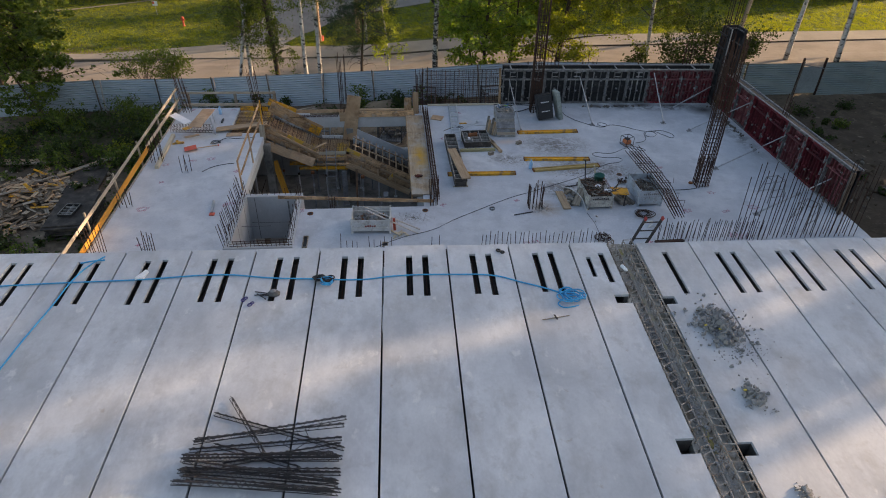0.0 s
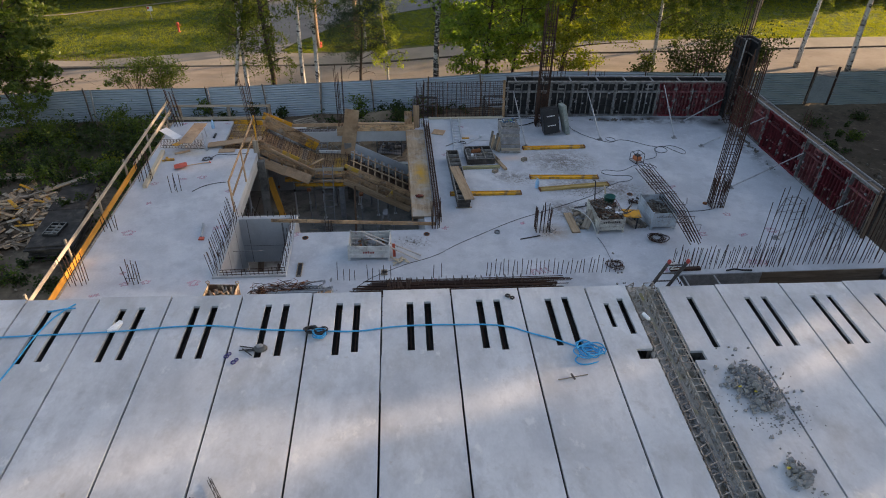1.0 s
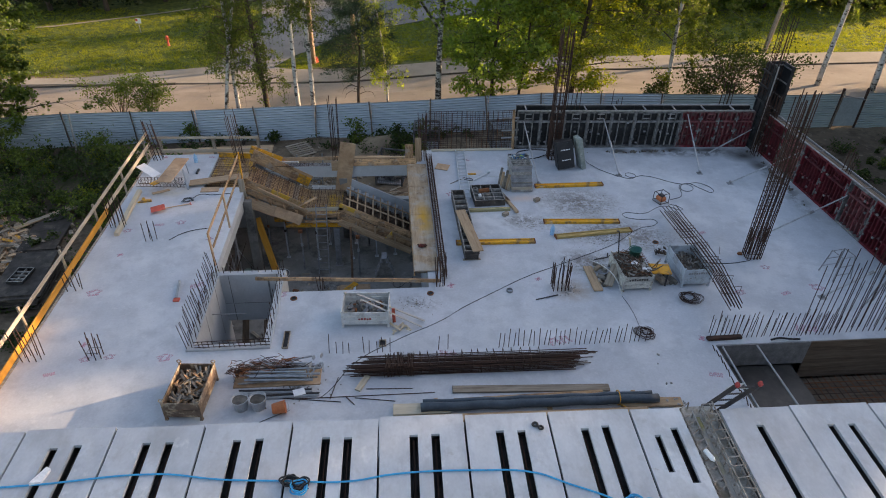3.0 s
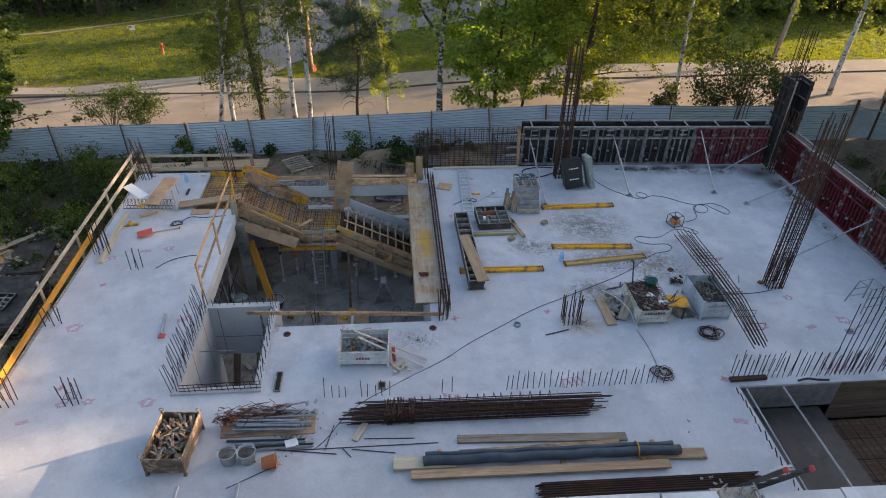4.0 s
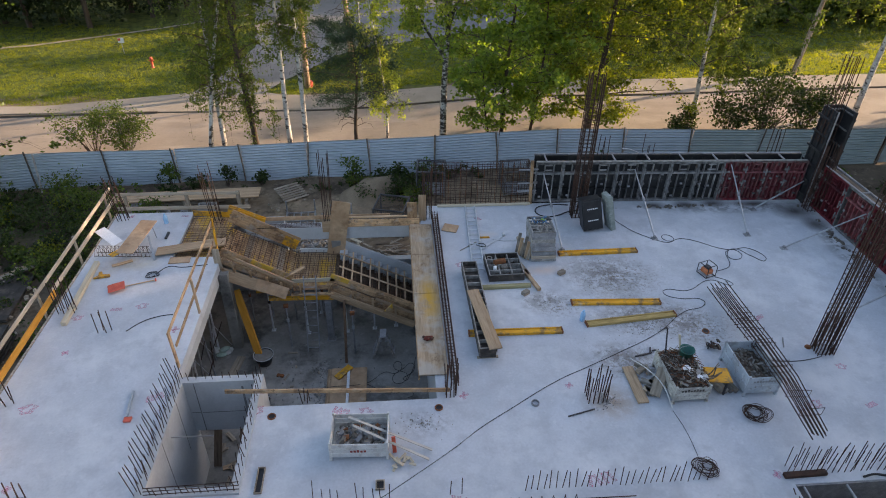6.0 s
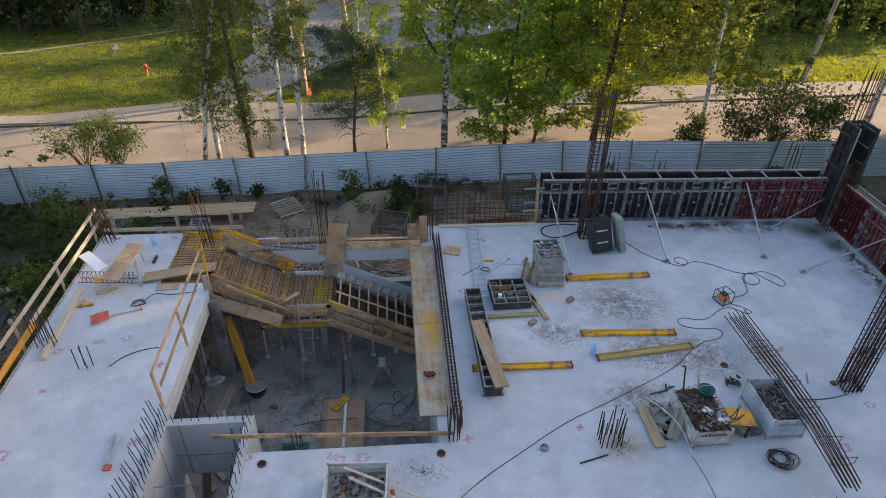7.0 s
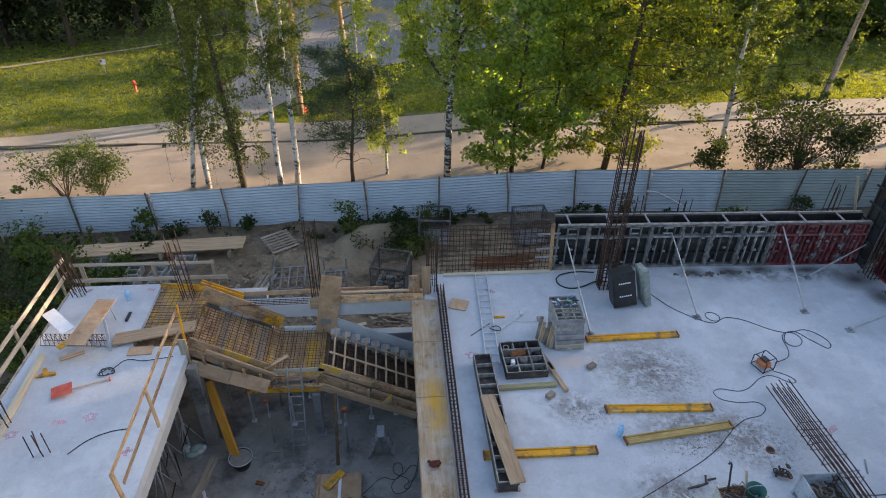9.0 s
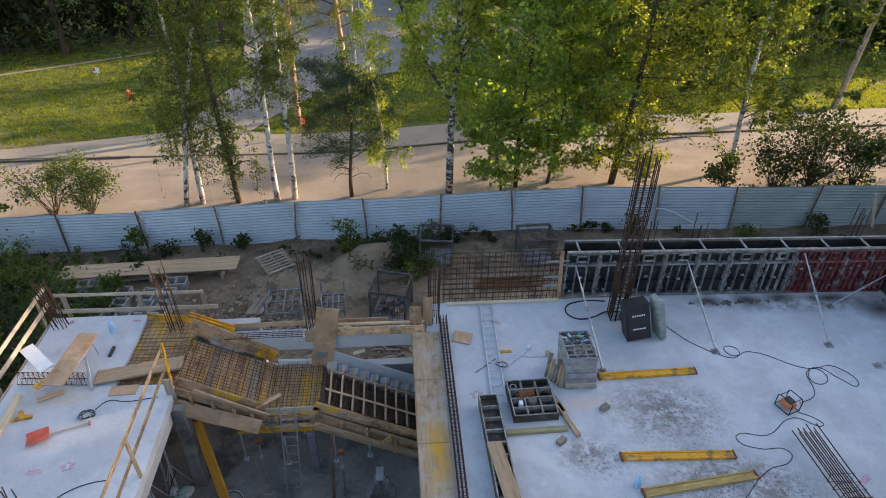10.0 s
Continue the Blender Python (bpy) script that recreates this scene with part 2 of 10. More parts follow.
stain(WALKPLY, (0.16, 0.085, 0.045), 3.4, 0.56, 0.68, 0.6)
patch(WALKPLY, (0.6, 0.32, 0.03), 0.02, 3.8, 0.34, 1.25, 2.4, 0.95, 0.34, 0.52)
BLACKP = mat("black_panel_steel", (0.018, 0.018, 0.02), (0.045, 0.045, 0.048), 0.55, 3, 40, 0.1, metal=0.2, var=0.2)
stain(BLACKP, (0.22, 0.21, 0.2), 4.0, 0.6, 0.72, 0.45)
PANELRIB = mat("cement_splashed_rib", (0.07, 0.07, 0.07), (0.27, 0.265, 0.26), 0.7, 5, 40, 0.2, metal=0.1, var=0.3)
GREYRIB = mat("cement_grey_steel", (0.2, 0.2, 0.21), (0.34, 0.34, 0.35), 0.6, 5, 40, 0.15, metal=0.2, var=0.15)
SPLASH = mat("pale_cement_rib", (0.1, 0.1, 0.1), (0.36, 0.35, 0.34), 0.8, 3, 30, 0.3, var=0.35, grain=0.35)
REDP = mat("dark_red_panel_paint", (0.11, 0.012, 0.018), (0.2, 0.018, 0.028), 0.6, 3, 40, 0.08, var=0.15)
stain(REDP, (0.17, 0.14, 0.14), 4.0, 0.58, 0.7, 0.7)
DARKRED = mat("rusted_red_rib", (0.06, 0.01, 0.014), (0.14, 0.02, 0.028), 0.7, 4, 40, 0.1, var=0.3)
GALV = mat("galvanised_steel", (0.36, 0.38, 0.4), (0.52, 0.54, 0.56), 0.4, 6, 50, 0.05, metal=0.7, var=0.1)
ALU = mat("aluminium", (0.55, 0.57, 0.6), (0.68, 0.7, 0.72), 0.4, 5, 40, 0.03, metal=0.5)
WHITEP = mat("worn_white_paint", (0.6, 0.6, 0.58), (0.74, 0.74, 0.72), 0.6, 3, 40, 0.08, var=0.05)
stain(WHITEP, (0.26, 0.21, 0.17), 5.0, 0.53, 0.68, 0.65)
stain(WHITEP, (0.38, 0.36, 0.34), 1.6, 0.45, 0.65, 0.6)
CHIPPED = mat("chipped_cream_paint", (0.5, 0.485, 0.43), (0.66, 0.64, 0.57), 0.65, 4, 40, 0.12, var=0.06)
stain(CHIPPED, (0.17, 0.1, 0.06), 7.0, 0.54, 0.64, 0.8)
stain(CHIPPED, (0.27, 0.25, 0.23), 2.4, 0.48, 0.62, 0.7)
stain(CHIPPED, (0.06, 0.04, 0.03), 20.0, 0.62, 0.68, 0.8)
BLUEWHITE = mat("worn_blue_white_paint", (0.4, 0.46, 0.52), (0.54, 0.59, 0.63), 0.6, 3, 40, 0.08)
stain(BLUEWHITE, (0.7, 0.72, 0.73), 5.0, 0.6, 0.66, 0.7)
stain(BLUEWHITE, (0.25, 0.24, 0.23), 3.0, 0.52, 0.66, 0.7)
stain(BLUEWHITE, (0.15, 0.085, 0.05), 11.0, 0.6, 0.67, 0.8)
DUSTY = mat("dusty_grid_steel", (0.17, 0.155, 0.14), (0.4, 0.385, 0.36), 0.8, 7, 40, 0.2, var=0.2, grain=0.3)
BROWNBLACK = mat("dirty_black_steel", (0.03, 0.026, 0.023), (0.085, 0.07, 0.06), 0.7, 5, 40, 0.15, var=0.2)
stain(BROWNBLACK, (0.27, 0.24, 0.21), 5.0, 0.56, 0.68, 0.6)
BROWNSCRAP = mat("brown_scrap", (0.06, 0.042, 0.032), (0.17, 0.13, 0.1), 0.85, 8, 40, 0.2, var=0.5)
CRATE = mat("rusted_steel_crate", (0.12, 0.08, 0.06), (0.24, 0.17, 0.12), 0.8, 4, 30, 0.2, var=0.2)
stain(CRATE, (0.6, 0.5, 0.36), 3.0, 0.5, 0.6, 0.7)
TARP = mat("dark_blue_sheeting", (0.04, 0.058, 0.078), (0.075, 0.1, 0.125), 0.38, 3, 20, 0.2)
BLACKR = mat("black_rubber", (0.015, 0.015, 0.017), (0.03, 0.03, 0.032), 0.6, 8, 60, 0.05)
BLACKBOX = mat("black_cabinet", (0.02, 0.02, 0.022), (0.035, 0.035, 0.038), 0.45, 4, 40, 0.05)
BLUE = mat("blue_rope", (0.02, 0.27, 0.55), (0.03, 0.4, 0.7), 0.6, 20, 120, 0.3)
GREENSACK = mat("green_sack", (0.3, 0.42, 0.36), (0.42, 0.52, 0.46), 0.7, 4, 30, 0.1)
WATERB = mat("light_blue_plastic", (0.25, 0.5, 0.75), (0.4, 0.62, 0.85), 0.25, 8, 40, 0.02)
REDPLAS = mat("red_plastic", (0.55, 0.08, 0.05), (0.68, 0.14, 0.08), 0.5, 5, 40, 0.05)
TERRA = mat("orange_plastic", (0.5, 0.14, 0.05), (0.6, 0.2, 0.08), 0.5, 5, 40, 0.05)
patch(FLOORC, (0.46, 0.44, 0.41), -3.4, 3.4, 2.8, 2.0, 1.6, 0.9, 0.36, 0.6)
patch(FLOORC, (0.07, 0.065, 0.06), -3.3, 4.6, 0.9, 0.7, 2.0, 0.85, 0.42, 0.55)
GREENB = mat("green_plastic", (0.02, 0.12, 0.1), (0.04, 0.18, 0.14), 0.4, 6, 40, 0.05)
WHITE = mat("white_sheet", (0.75, 0.76, 0.78), (0.85, 0.85, 0.86), 0.6, 4, 40, 0.03)
PINK = mat("pink_spray_paint", (0.95, 0.2, 0.36), (0.95, 0.42, 0.52), 0.7, 12, 80, 0.0)
pn = PINK.node_tree
spray, cut = pn.nodes.new("ShaderNodeTexNoise"), pn.nodes.new("ShaderNodeMapRange")
spray.inputs["Scale"].default_value, spray.inputs["Detail"].default_value = 14, 5
cut.inputs["From Min"].default_value, cut.inputs["From Max"].default_value, cut.inputs["To Max"].default_value = 0.4, 0.7, 0.75
pn.links.new(spray.outputs[0], cut.inputs["Value"]), pn.links.new(cut.outputs[0], pn.nodes["Principled BSDF"].inputs["Alpha"])
# near-black concrete: the shade inside the slab cores is in the colour
SHADECORE = mat("shaded_core_concrete", (0.05, 0.047, 0.044), (0.1, 0.095, 0.09), 0.9, 3, 30, 0.2)
RUBBLE = mat("broken_concrete", (0.2, 0.195, 0.19), (0.36, 0.35, 0.34), 0.9, 6, 40, 0.3, grain=0.2)
SCRAP = mat("mixed_scrap", (0.09, 0.08, 0.07), (0.28, 0.25, 0.21), 0.8, 5, 30, 0.2, var=0.5)
FENCE = mat("blue_grey_sheet_metal", (0.38, 0.44, 0.49), (0.47, 0.53, 0.58), 0.45, 0.8, 12, 0.02, metal=0.15, var=0.06, grain=0.06)
stain(FENCE, (0.3, 0.34, 0.37), 0.7, 0.55, 0.8, 0.6, (0.4, 1, 2.5))
# east fence sheets: greener, and darkened for the deeper shade there
SHADEFENCE = mat("shaded_grey_green_sheet_metal", (0.25, 0.3, 0.295), (0.335, 0.38, 0.375), 0.55, 0.8, 12, 0.02, metal=0.1, var=0.06, grain=0.06)
stain(SHADEFENCE, (0.16, 0.18, 0.17), 0.7, 0.55, 0.8, 0.6, (0.4, 1, 2.5))
GATEM = mat("grey_gate_sheet", (0.24, 0.28, 0.29), (0.31, 0.35, 0.36), 0.5, 1, 12, 0.02, metal=0.1)
ASPH = mat("worn_pink_asphalt", (0.27, 0.228, 0.19), (0.35, 0.3, 0.252), 0.9, 0.35, 9, 0.15, grain=0.12)
stain(ASPH, (0.2, 0.165, 0.14), 0.5, 0.5, 0.7, 0.7, (0.4, 1, 1))
stain(ASPH, (0.14, 0.115, 0.1), 2.2, 0.6, 0.72, 0.6, (0.5, 1, 1))
stain(ASPH, (0.4, 0.35, 0.3), 0.8, 0.58, 0.7, 0.6, (0.3, 1, 1))
PAVE = mat("pale_pavement", (0.27, 0.24, 0.2), (0.35, 0.31, 0.26), 0.9, 0.5, 10, 0.12, grain=0.12)
KERB = mat("dark_kerb", (0.1, 0.085, 0.075), (0.16, 0.14, 0.12), 0.9, 2, 20, 0.2)
GREYROAD = mat("grey_asphalt", (0.22, 0.205, 0.19), (0.31, 0.29, 0.27), 0.9, 0.5, 10, 0.15)
BIRCH = mat("birch_bark", (0.5, 0.48, 0.45), (0.68, 0.66, 0.62), 0.8, 3, 30, 0.2)
stain(BIRCH, (0.04, 0.035, 0.03), 4.0, 0.53, 0.59, 0.95, (0.8, 0.8, 1.3))
stain(BIRCH, (0.2, 0.19, 0.17), 1.2, 0.5, 0.65, 0.7)
OLDBIRCH = mat("old_birch_bark", (0.4, 0.38, 0.35), (0.6, 0.57, 0.52), 0.85, 3, 30, 0.3)
stain(OLDBIRCH, (0.03, 0.025, 0.02), 5.0, 0.44, 0.52, 0.95, (0.7, 0.7, 1.3))
BARK = mat("dark_bark", (0.05, 0.037, 0.028), (0.11, 0.08, 0.06), 0.9, 6, 30, 0.6, stretch=(1, 1, 0.3))
BLADE = leaf_mat("grass_blade", (0.09, 0.125, 0.015), (0.24, 0.26, 0.04), (2.3, 2.2, 0.4))
ALDER = leaf_mat("alder_leaf", (0.05, 0.085, 0.02), (0.13, 0.18, 0.04), (1.7, 1.7, 0.6))
LEAF = leaf_mat("birch_leaf", (0.05, 0.08, 0.02), (0.13, 0.175, 0.04), (1.9, 1.8, 0.55))
MAPLE = leaf_mat("maple_leaf", (0.085, 0.145, 0.03), (0.22, 0.295, 0.065), (2.1, 2.1, 0.6))
OLIVE = leaf_mat("yellowing_leaf", (0.075, 0.1, 0.015), (0.21, 0.235, 0.035), (2.2, 2.2, 0.5))
# yellow-green birch leaves, made paler to carry sunlight the crowns don't receive
SUNLEAF = leaf_mat("sunlit_birch_leaf", (0.16, 0.21, 0.04), (0.36, 0.4, 0.09), (2.0, 2.0, 0.6))
PINEBARK = mat("pink_pine_bark", (0.3, 0.2, 0.14), (0.46, 0.33, 0.24), 0.9, 5, 30, 0.5, stretch=(1, 1, 0.3))
# dark leaf; on fence weeds and bushes the tint includes their shade
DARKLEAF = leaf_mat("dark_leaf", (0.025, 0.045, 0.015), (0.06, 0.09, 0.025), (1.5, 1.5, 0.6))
# far woods only: deep canopy shade is painted into this leaf colour
SHADELEAF = leaf_mat("shaded_wood_leaf", (0.014, 0.025, 0.009), (0.036, 0.052, 0.017), (1.3, 1.4, 0.6))
PINEGREEN = leaf_mat("olive_pine_needle", (0.06, 0.085, 0.025), (0.15, 0.165, 0.05), (1.9, 1.8, 0.6))
NEEDLE = leaf_mat("pine_needle", (0.035, 0.062, 0.038), (0.075, 0.115, 0.062), (1.0, 1.2, 0.8))
SAND = mat("sand_heap", (0.17, 0.125, 0.085), (0.29, 0.22, 0.15), 0.95, 1.2, 25, 0.3)

# the ground: trodden soil by the site, grass beyond the road
GROUND = mat("soil_and_grass", (0.15, 0.105, 0.07), (0.36, 0.27, 0.18), 0.95, 0.5, 7, 0.6, grain=0.35, depth=0.04)


def ground_grass(m):
    nt = m.node_tree
    N, Lk = nt.nodes.new, nt.links.new
    bs = nt.nodes["Principled BSDF"]
    was = bs.inputs["Base Color"].links[0].from_socket
    geo, sep = N("ShaderNodeNewGeometry"), N("ShaderNodeSeparateXYZ")
    Lk(geo.outputs["Position"], sep.inputs[0])
    nz, nf = N("ShaderNodeTexNoise"), N("ShaderNodeTexNoise")
    nz.inputs["Scale"].default_value, nz.inputs["Detail"].default_value = 0.5, 9
    nf.inputs["Scale"].default_value, nf.inputs["Detail"].default_value = 2.5, 6
    Lk(geo.outputs["Position"], nz.inputs["Vector"]), Lk(geo.outputs["Position"], nf.inputs["Vector"])
    ramp = N("ShaderNodeValToRGB")
    ramp.color_ramp.elements[0].position, ramp.color_ramp.elements[1].position = 0.35, 0.68
    ramp.color_ramp.elements[0].color, ramp.color_ramp.elements[1].color = (0.045, 0.07, 0.011, 1), (0.13, 0.16, 0.025, 1)
    Lk(nf.outputs[0], ramp.inputs[0])
    ad, mr = N("ShaderNodeMath"), N("ShaderNodeMapRange")
    ad.operation, ad.inputs[1].default_value = "MULTIPLY_ADD", 5.0
    Lk(nz.outputs[0], ad.inputs[0]), Lk(sep.outputs["Y"], ad.inputs[2])
    mr.inputs["From Min"].default_value, mr.inputs["From Max"].default_value = 29.8, 30.8
    Lk(ad.outputs[0], mr.inputs["Value"])
    mx = N("ShaderNodeMix")
    mx.data_type = "RGBA"
    Lk(mr.outputs[0], mx.inputs["Factor"]), Lk(was, mx.inputs["A"]), Lk(ramp.outputs[0], mx.inputs["B"])
    Lk(mx.outputs["Result"], bs.inputs["Base Color"])


patch(GROUND, (0.07, 0.055, 0.04), -16.5, 8.0, 7.5, 11.0, 0.9, 0.9, 0.3, 0.5)
for spot in ((18.0, 11.0, 6.0, 5.0), (17.0, 4.0, 5.0, 7.0), (23.5, 8.0, 6.0, 8.0), (17.5, -3.0, 5.0, 6.0)):
    patch(GROUND, (0.075, 0.053, 0.035), *spot, 1.1, 0.9, 0.25, 0.45)
    patch(GROUND, (0.03, 0.036, 0.015), *spot, 2.6, 0.9, 0.5, 0.6)
# a wide area of darker ground east of the building
patch(GROUND, (0.066, 0.048, 0.033), 24.0, 5.0, 20.0, 24.0, 0.9, 0.9, 0.25, 0.45)
patch(GROUND, (0.13, 0.1, 0.07), 20.0, 10.0, 9.0, 7.0, 0.7, 0.8, 0.48, 0.6)
patch(GROUND, (0.06, 0.05, 0.036), 1.0, 16.4, 14.0, 1.3, 1.4, 0.9, 0.35, 0.55)
patch(GROUND, (0.33, 0.24, 0.15), -3.5, 13.2, 3.5, 1.6, 1.2, 0.7, 0.4, 0.6)
patch(GROUND, (0.05, 0.06, 0.022), -15.5, 14.0, 6.5, 4.0, 1.5, 0.9, 0.35, 0.5)
stain(GROUND, (0.07, 0.05, 0.034), 1.3, 0.5, 0.62, 0.75)
stain(GROUND, (0.42, 0.34, 0.25), 2.4, 0.6, 0.7, 0.5)
ground_grass(GROUND)


# ---- building blocks ----
def rnd(a, b):
    return random.uniform(a, b)


class Geo:
    """Corners and faces that become one mesh."""

    def __init__(self):
        self.v, self.f = [], []

    def add(self, vs, fs):
        k = len(self.v)
        self.v += [tuple(p) for p in vs]
        self.f += [tuple(i + k for i in face) for face in fs]
        return self

    def box(self, x0, y0, z0, x1, y1, z1, m=None, c=0.0):
        """A box, with its edges taken off by c."""
        if x1 < x0: x0, x1 = x1, x0
        if y1 < y0: y0, y1 = y1, y0
        if z1 < z0: z0, z1 = z1, z0
        if c <= 0:
            vs = [Vector((x, y, z)) for z in (z0, z1) for y in (y0, y1) for x in (x0, x1)]
            fs = [(0, 2, 3, 1), (4, 5, 7, 6), (0, 1, 5, 4), (2, 6, 7, 3), (0, 4, 6, 2), (1, 3, 7, 5)]
        else:
            c = min(c, (x1 - x0) * 0.4, (y1 - y0) * 0.4, (z1 - z0) * 0.4)
            lo, hi, vs, at = (x0, y0, z0), (x1, y1, z1), [], {}
            for sx in (0, 1):
                for sy in (0, 1):
                    for sz in (0, 1):
                        s = (sx, sy, sz)
                        for ax in range(3):
                            p = [(hi[i] if s[i] else lo[i]) if i == ax else (hi[i] - c if s[i] else lo[i] + c) for i in range(3)]
                            at[s, ax] = len(vs)
                            vs.append(Vector(p))
            fs = []
            for ax in range(3):
                a, b = [i for i in range(3) if i != ax]
                for side in (0, 1):
                    loop = []
                    for sa, sb in ((0, 0), (1, 0), (1, 1), (0, 1)):
                        s = [0, 0, 0]
                        s[ax], s[a], s[b] = side, sa, sb
                        loop.append(at[tuple(s), ax])
                    fs.append(tuple(loop if (side == 1) == (ax != 1) else loop[::-1]))
            for ax in range(3):
                a, b = [i for i in range(3) if i != ax]
                for sa in (0, 1):
                    for sb in (0, 1):
                        s0, s1 = [0, 0, 0], [0, 0, 0]
                        s0[a] = s1[a] = sa
                        s0[b] = s1[b] = sb
                        s1[ax] = 1
                        fs.append((at[tuple(s0), a], at[tuple(s1), a], at[tuple(s1), b], at[tuple(s0), b]))
            for sx in (0, 1):
                for sy in (0, 1):
                    for sz in (0, 1):
                        fs.append(tuple(at[(sx, sy, sz), ax] for ax in range(3)))
        if m is not None:
            vs = [m @ p for p in vs]
        return self.add(vs, fs)

    def tube(self, pts, r, n=5, r1=None, cap=True):
        """A round bar along points, tapering to r1."""
        pts = [Vector(p) for p in pts]
        k, side, rings = len(self.v), None, len(pts)
        for i, p in enumerate(pts):
            d = (pts[min(i + 1, rings - 1)] - pts[max(i - 1, 0)]).normalized()
            if side is None:
                side = d.orthogonal().normalized()
            else:
                side = (side - d * side.dot(d))
                side = side.normalized() if side.length > 1e-6 else d.orthogonal().normalized()
            up = d.cross(side)
            rr = r if r1 is None else r + (r1 - r) * i / (rings - 1)
            for j in range(n):
                a = 2 * math.pi * j / n
                self.v.append(tuple(p + side * (rr * math.cos(a)) + up * (rr * math.sin(a))))
        for i in range(rings - 1):
            for j in range(n):
                a, b = k + i * n + j, k + i * n + (j + 1) % n
                self.f.append((a, b, b + n, a + n))
        if cap:
            self.f.append(tuple(k + j for j in reversed(range(n))))
            self.f.append(tuple(k + (rings - 1) * n + j for j in range(n)))
        return self

    def ring(self, centre, r, thick, n=24, m=5, turn=None, squash=1.0):
        pts = []
        for i in range(n + 1):
            a = 2 * math.pi * i / n
            p = Vector((r * math.cos(a), r * squash * math.sin(a), 0))
            pts.append(Vector(centre) + (turn @ p if turn else p))
        return self.tube(pts, thick, m, cap=False)

    def lathe(self, profile, m=None, n=16):
        k = len(self.v)
        for r, z in profile:
            for j in range(n):
                a = 2 * math.pi * j / n
                p = Vector((r * math.cos(a), r * math.sin(a), z))
                self.v.append(tuple(m @ p if m is not None else p))
        for i in range(len(profile) - 1):
            for j in range(n):
                a, b = k + i * n + j, k + i * n + (j + 1) % n
                self.f.append((a, b, b + n, a + n))
        return self

    def prism(self, poly, z0, z1, m=None):
        n = len(poly)
        vs = [Vector((x, y, z)) for z in (z0, z1) for x, y in poly]
        if m is not None:
            vs = [m @ p for p in vs]
        fs = [tuple(reversed(range(n))), tuple(range(n, 2 * n))] + [(i, (i + 1) % n, n + (i + 1) % n, n + i) for i in range(n)]
        return self.add(vs, fs)

    def mesh(self, name, smooth=False):
        me = bpy.data.meshes.new(name)
        me.from_pydata(self.v, [], self.f)
        me.update()
        if smooth:
            me.polygons.foreach_set("use_smooth", [True] * len(me.polygons))
        return me




def part(name, geo, material, parent=None, label="", at=None, smooth=False):
    """One mesh object; geo is in the parent's own space."""
    me = geo if isinstance(geo, bpy.types.Mesh) else geo.mesh(name, smooth)
    if material is not None and not me.materials:
        me.materials.append(material)
    ob = new(name, me)
    if at is not None:
        ob.matrix_basis = at
    if parent is not None:
        ob.parent = parent
    if label:
        ob["label"] = label
    return ob


def thing(name, label, category, at=None, group="", kind=""):
    ob = new(name)
    ob.empty_display_size = 0.2
    ob.matrix_basis = at if at is not None else Matrix()
    return tagged(ob, label, category, group, kind)


def along(p, q, up=(0, 0, 1)):
    """A pose at p with x towards q and z near up; and the length."""
    p, q = Vector(p), Vector(q)
    x = (q - p).normalized()
    u = Vector(up)
    if abs(x.dot(u)) > 0.98:
        u = Vector((0, 1, 0))
    y = u.cross(x).normalized()
    z = x.cross(y)
    m = Matrix((x, y, z)).transposed().to_4x4()
    m.translation = p
    return m, (q - p).length


def board(name, p, q, w, h, material, parent=None, label="", up=(0, 0, 1), c=0.006):
    """A plank or beam from p to q, w wide across and h thick along up, its middle line on p-q."""
    m, n = along(p, q, up)
    return part(name, Geo().box(0, -w / 2, -h / 2, n, w / 2, h / 2, c=c), material, parent, label, m)


def lone(name, p, q, w, h, material, label, category, up=(0, 0, 1), group="", c=0.006):
    return tagged(board(name, p, q, w, h, material, None, "", up, c), label, category, group)


def cells(xs, ys, z0, z1, solid):
    """A slab on a grid with holes: solid(x, y) says where it is."""
    g = Geo()
    on = [[solid((xs[i] + xs[i + 1]) / 2, (ys[j] + ys[j + 1]) / 2) for j in range(len(ys) - 1)] for i in range(len(xs) - 1)]
    idx = {}

    def vert(i, j, k):
        if (i, j, k) not in idx:
            idx[i, j, k] = len(g.v)
            g.v.append((xs[i], ys[j], (z0, z1)[k]))
        return idx[i, j, k]

    for i in range(len(xs) - 1):
        for j in range(len(ys) - 1):
            if not on[i][j]:
                continue
            g.f.append((vert(i, j, 1), vert(i + 1, j, 1), vert(i + 1, j + 1, 1), vert(i, j + 1, 1)))
            g.f.append((vert(i, j, 0), vert(i, j + 1, 0), vert(i + 1, j + 1, 0), vert(i + 1, j, 0)))
            for di, dj, a, b in ((-1, 0, (i, j + 1), (i, j)), (1, 0, (i + 1, j), (i + 1, j + 1)), (0, -1, (i, j), (i + 1, j)), (0, 1, (i + 1, j + 1), (i, j + 1))):
                ii, jj = i + di, j + dj
                if 0 <= ii < len(xs) - 1 and 0 <= jj < len(ys) - 1 and on[ii][jj]:
                    continue
                g.f.append((vert(*a, 0), vert(*b, 0), vert(*b, 1), vert(*a, 1)))
    return g


def gz(x):
    s = min(1, max(0, (x + 6) / 14))
    return -3.35 + 0.7 * s * s * (3 - 2 * s)


# ---- ground, roads ----
def ground_height(x, y):
    z = gz(x)
    if -40 < x < 45 and -20 < y < 18:
        z += 0.10 * noise.noise(Vector((x * 0.35, y * 0.35, 0))) + 0.05 * noise.noise(Vector((x * 1.3, y * 1.3, 3)))
    if -10.2 < x < 14 and -25 < y < 9.2:
        z = -3.5
    return z


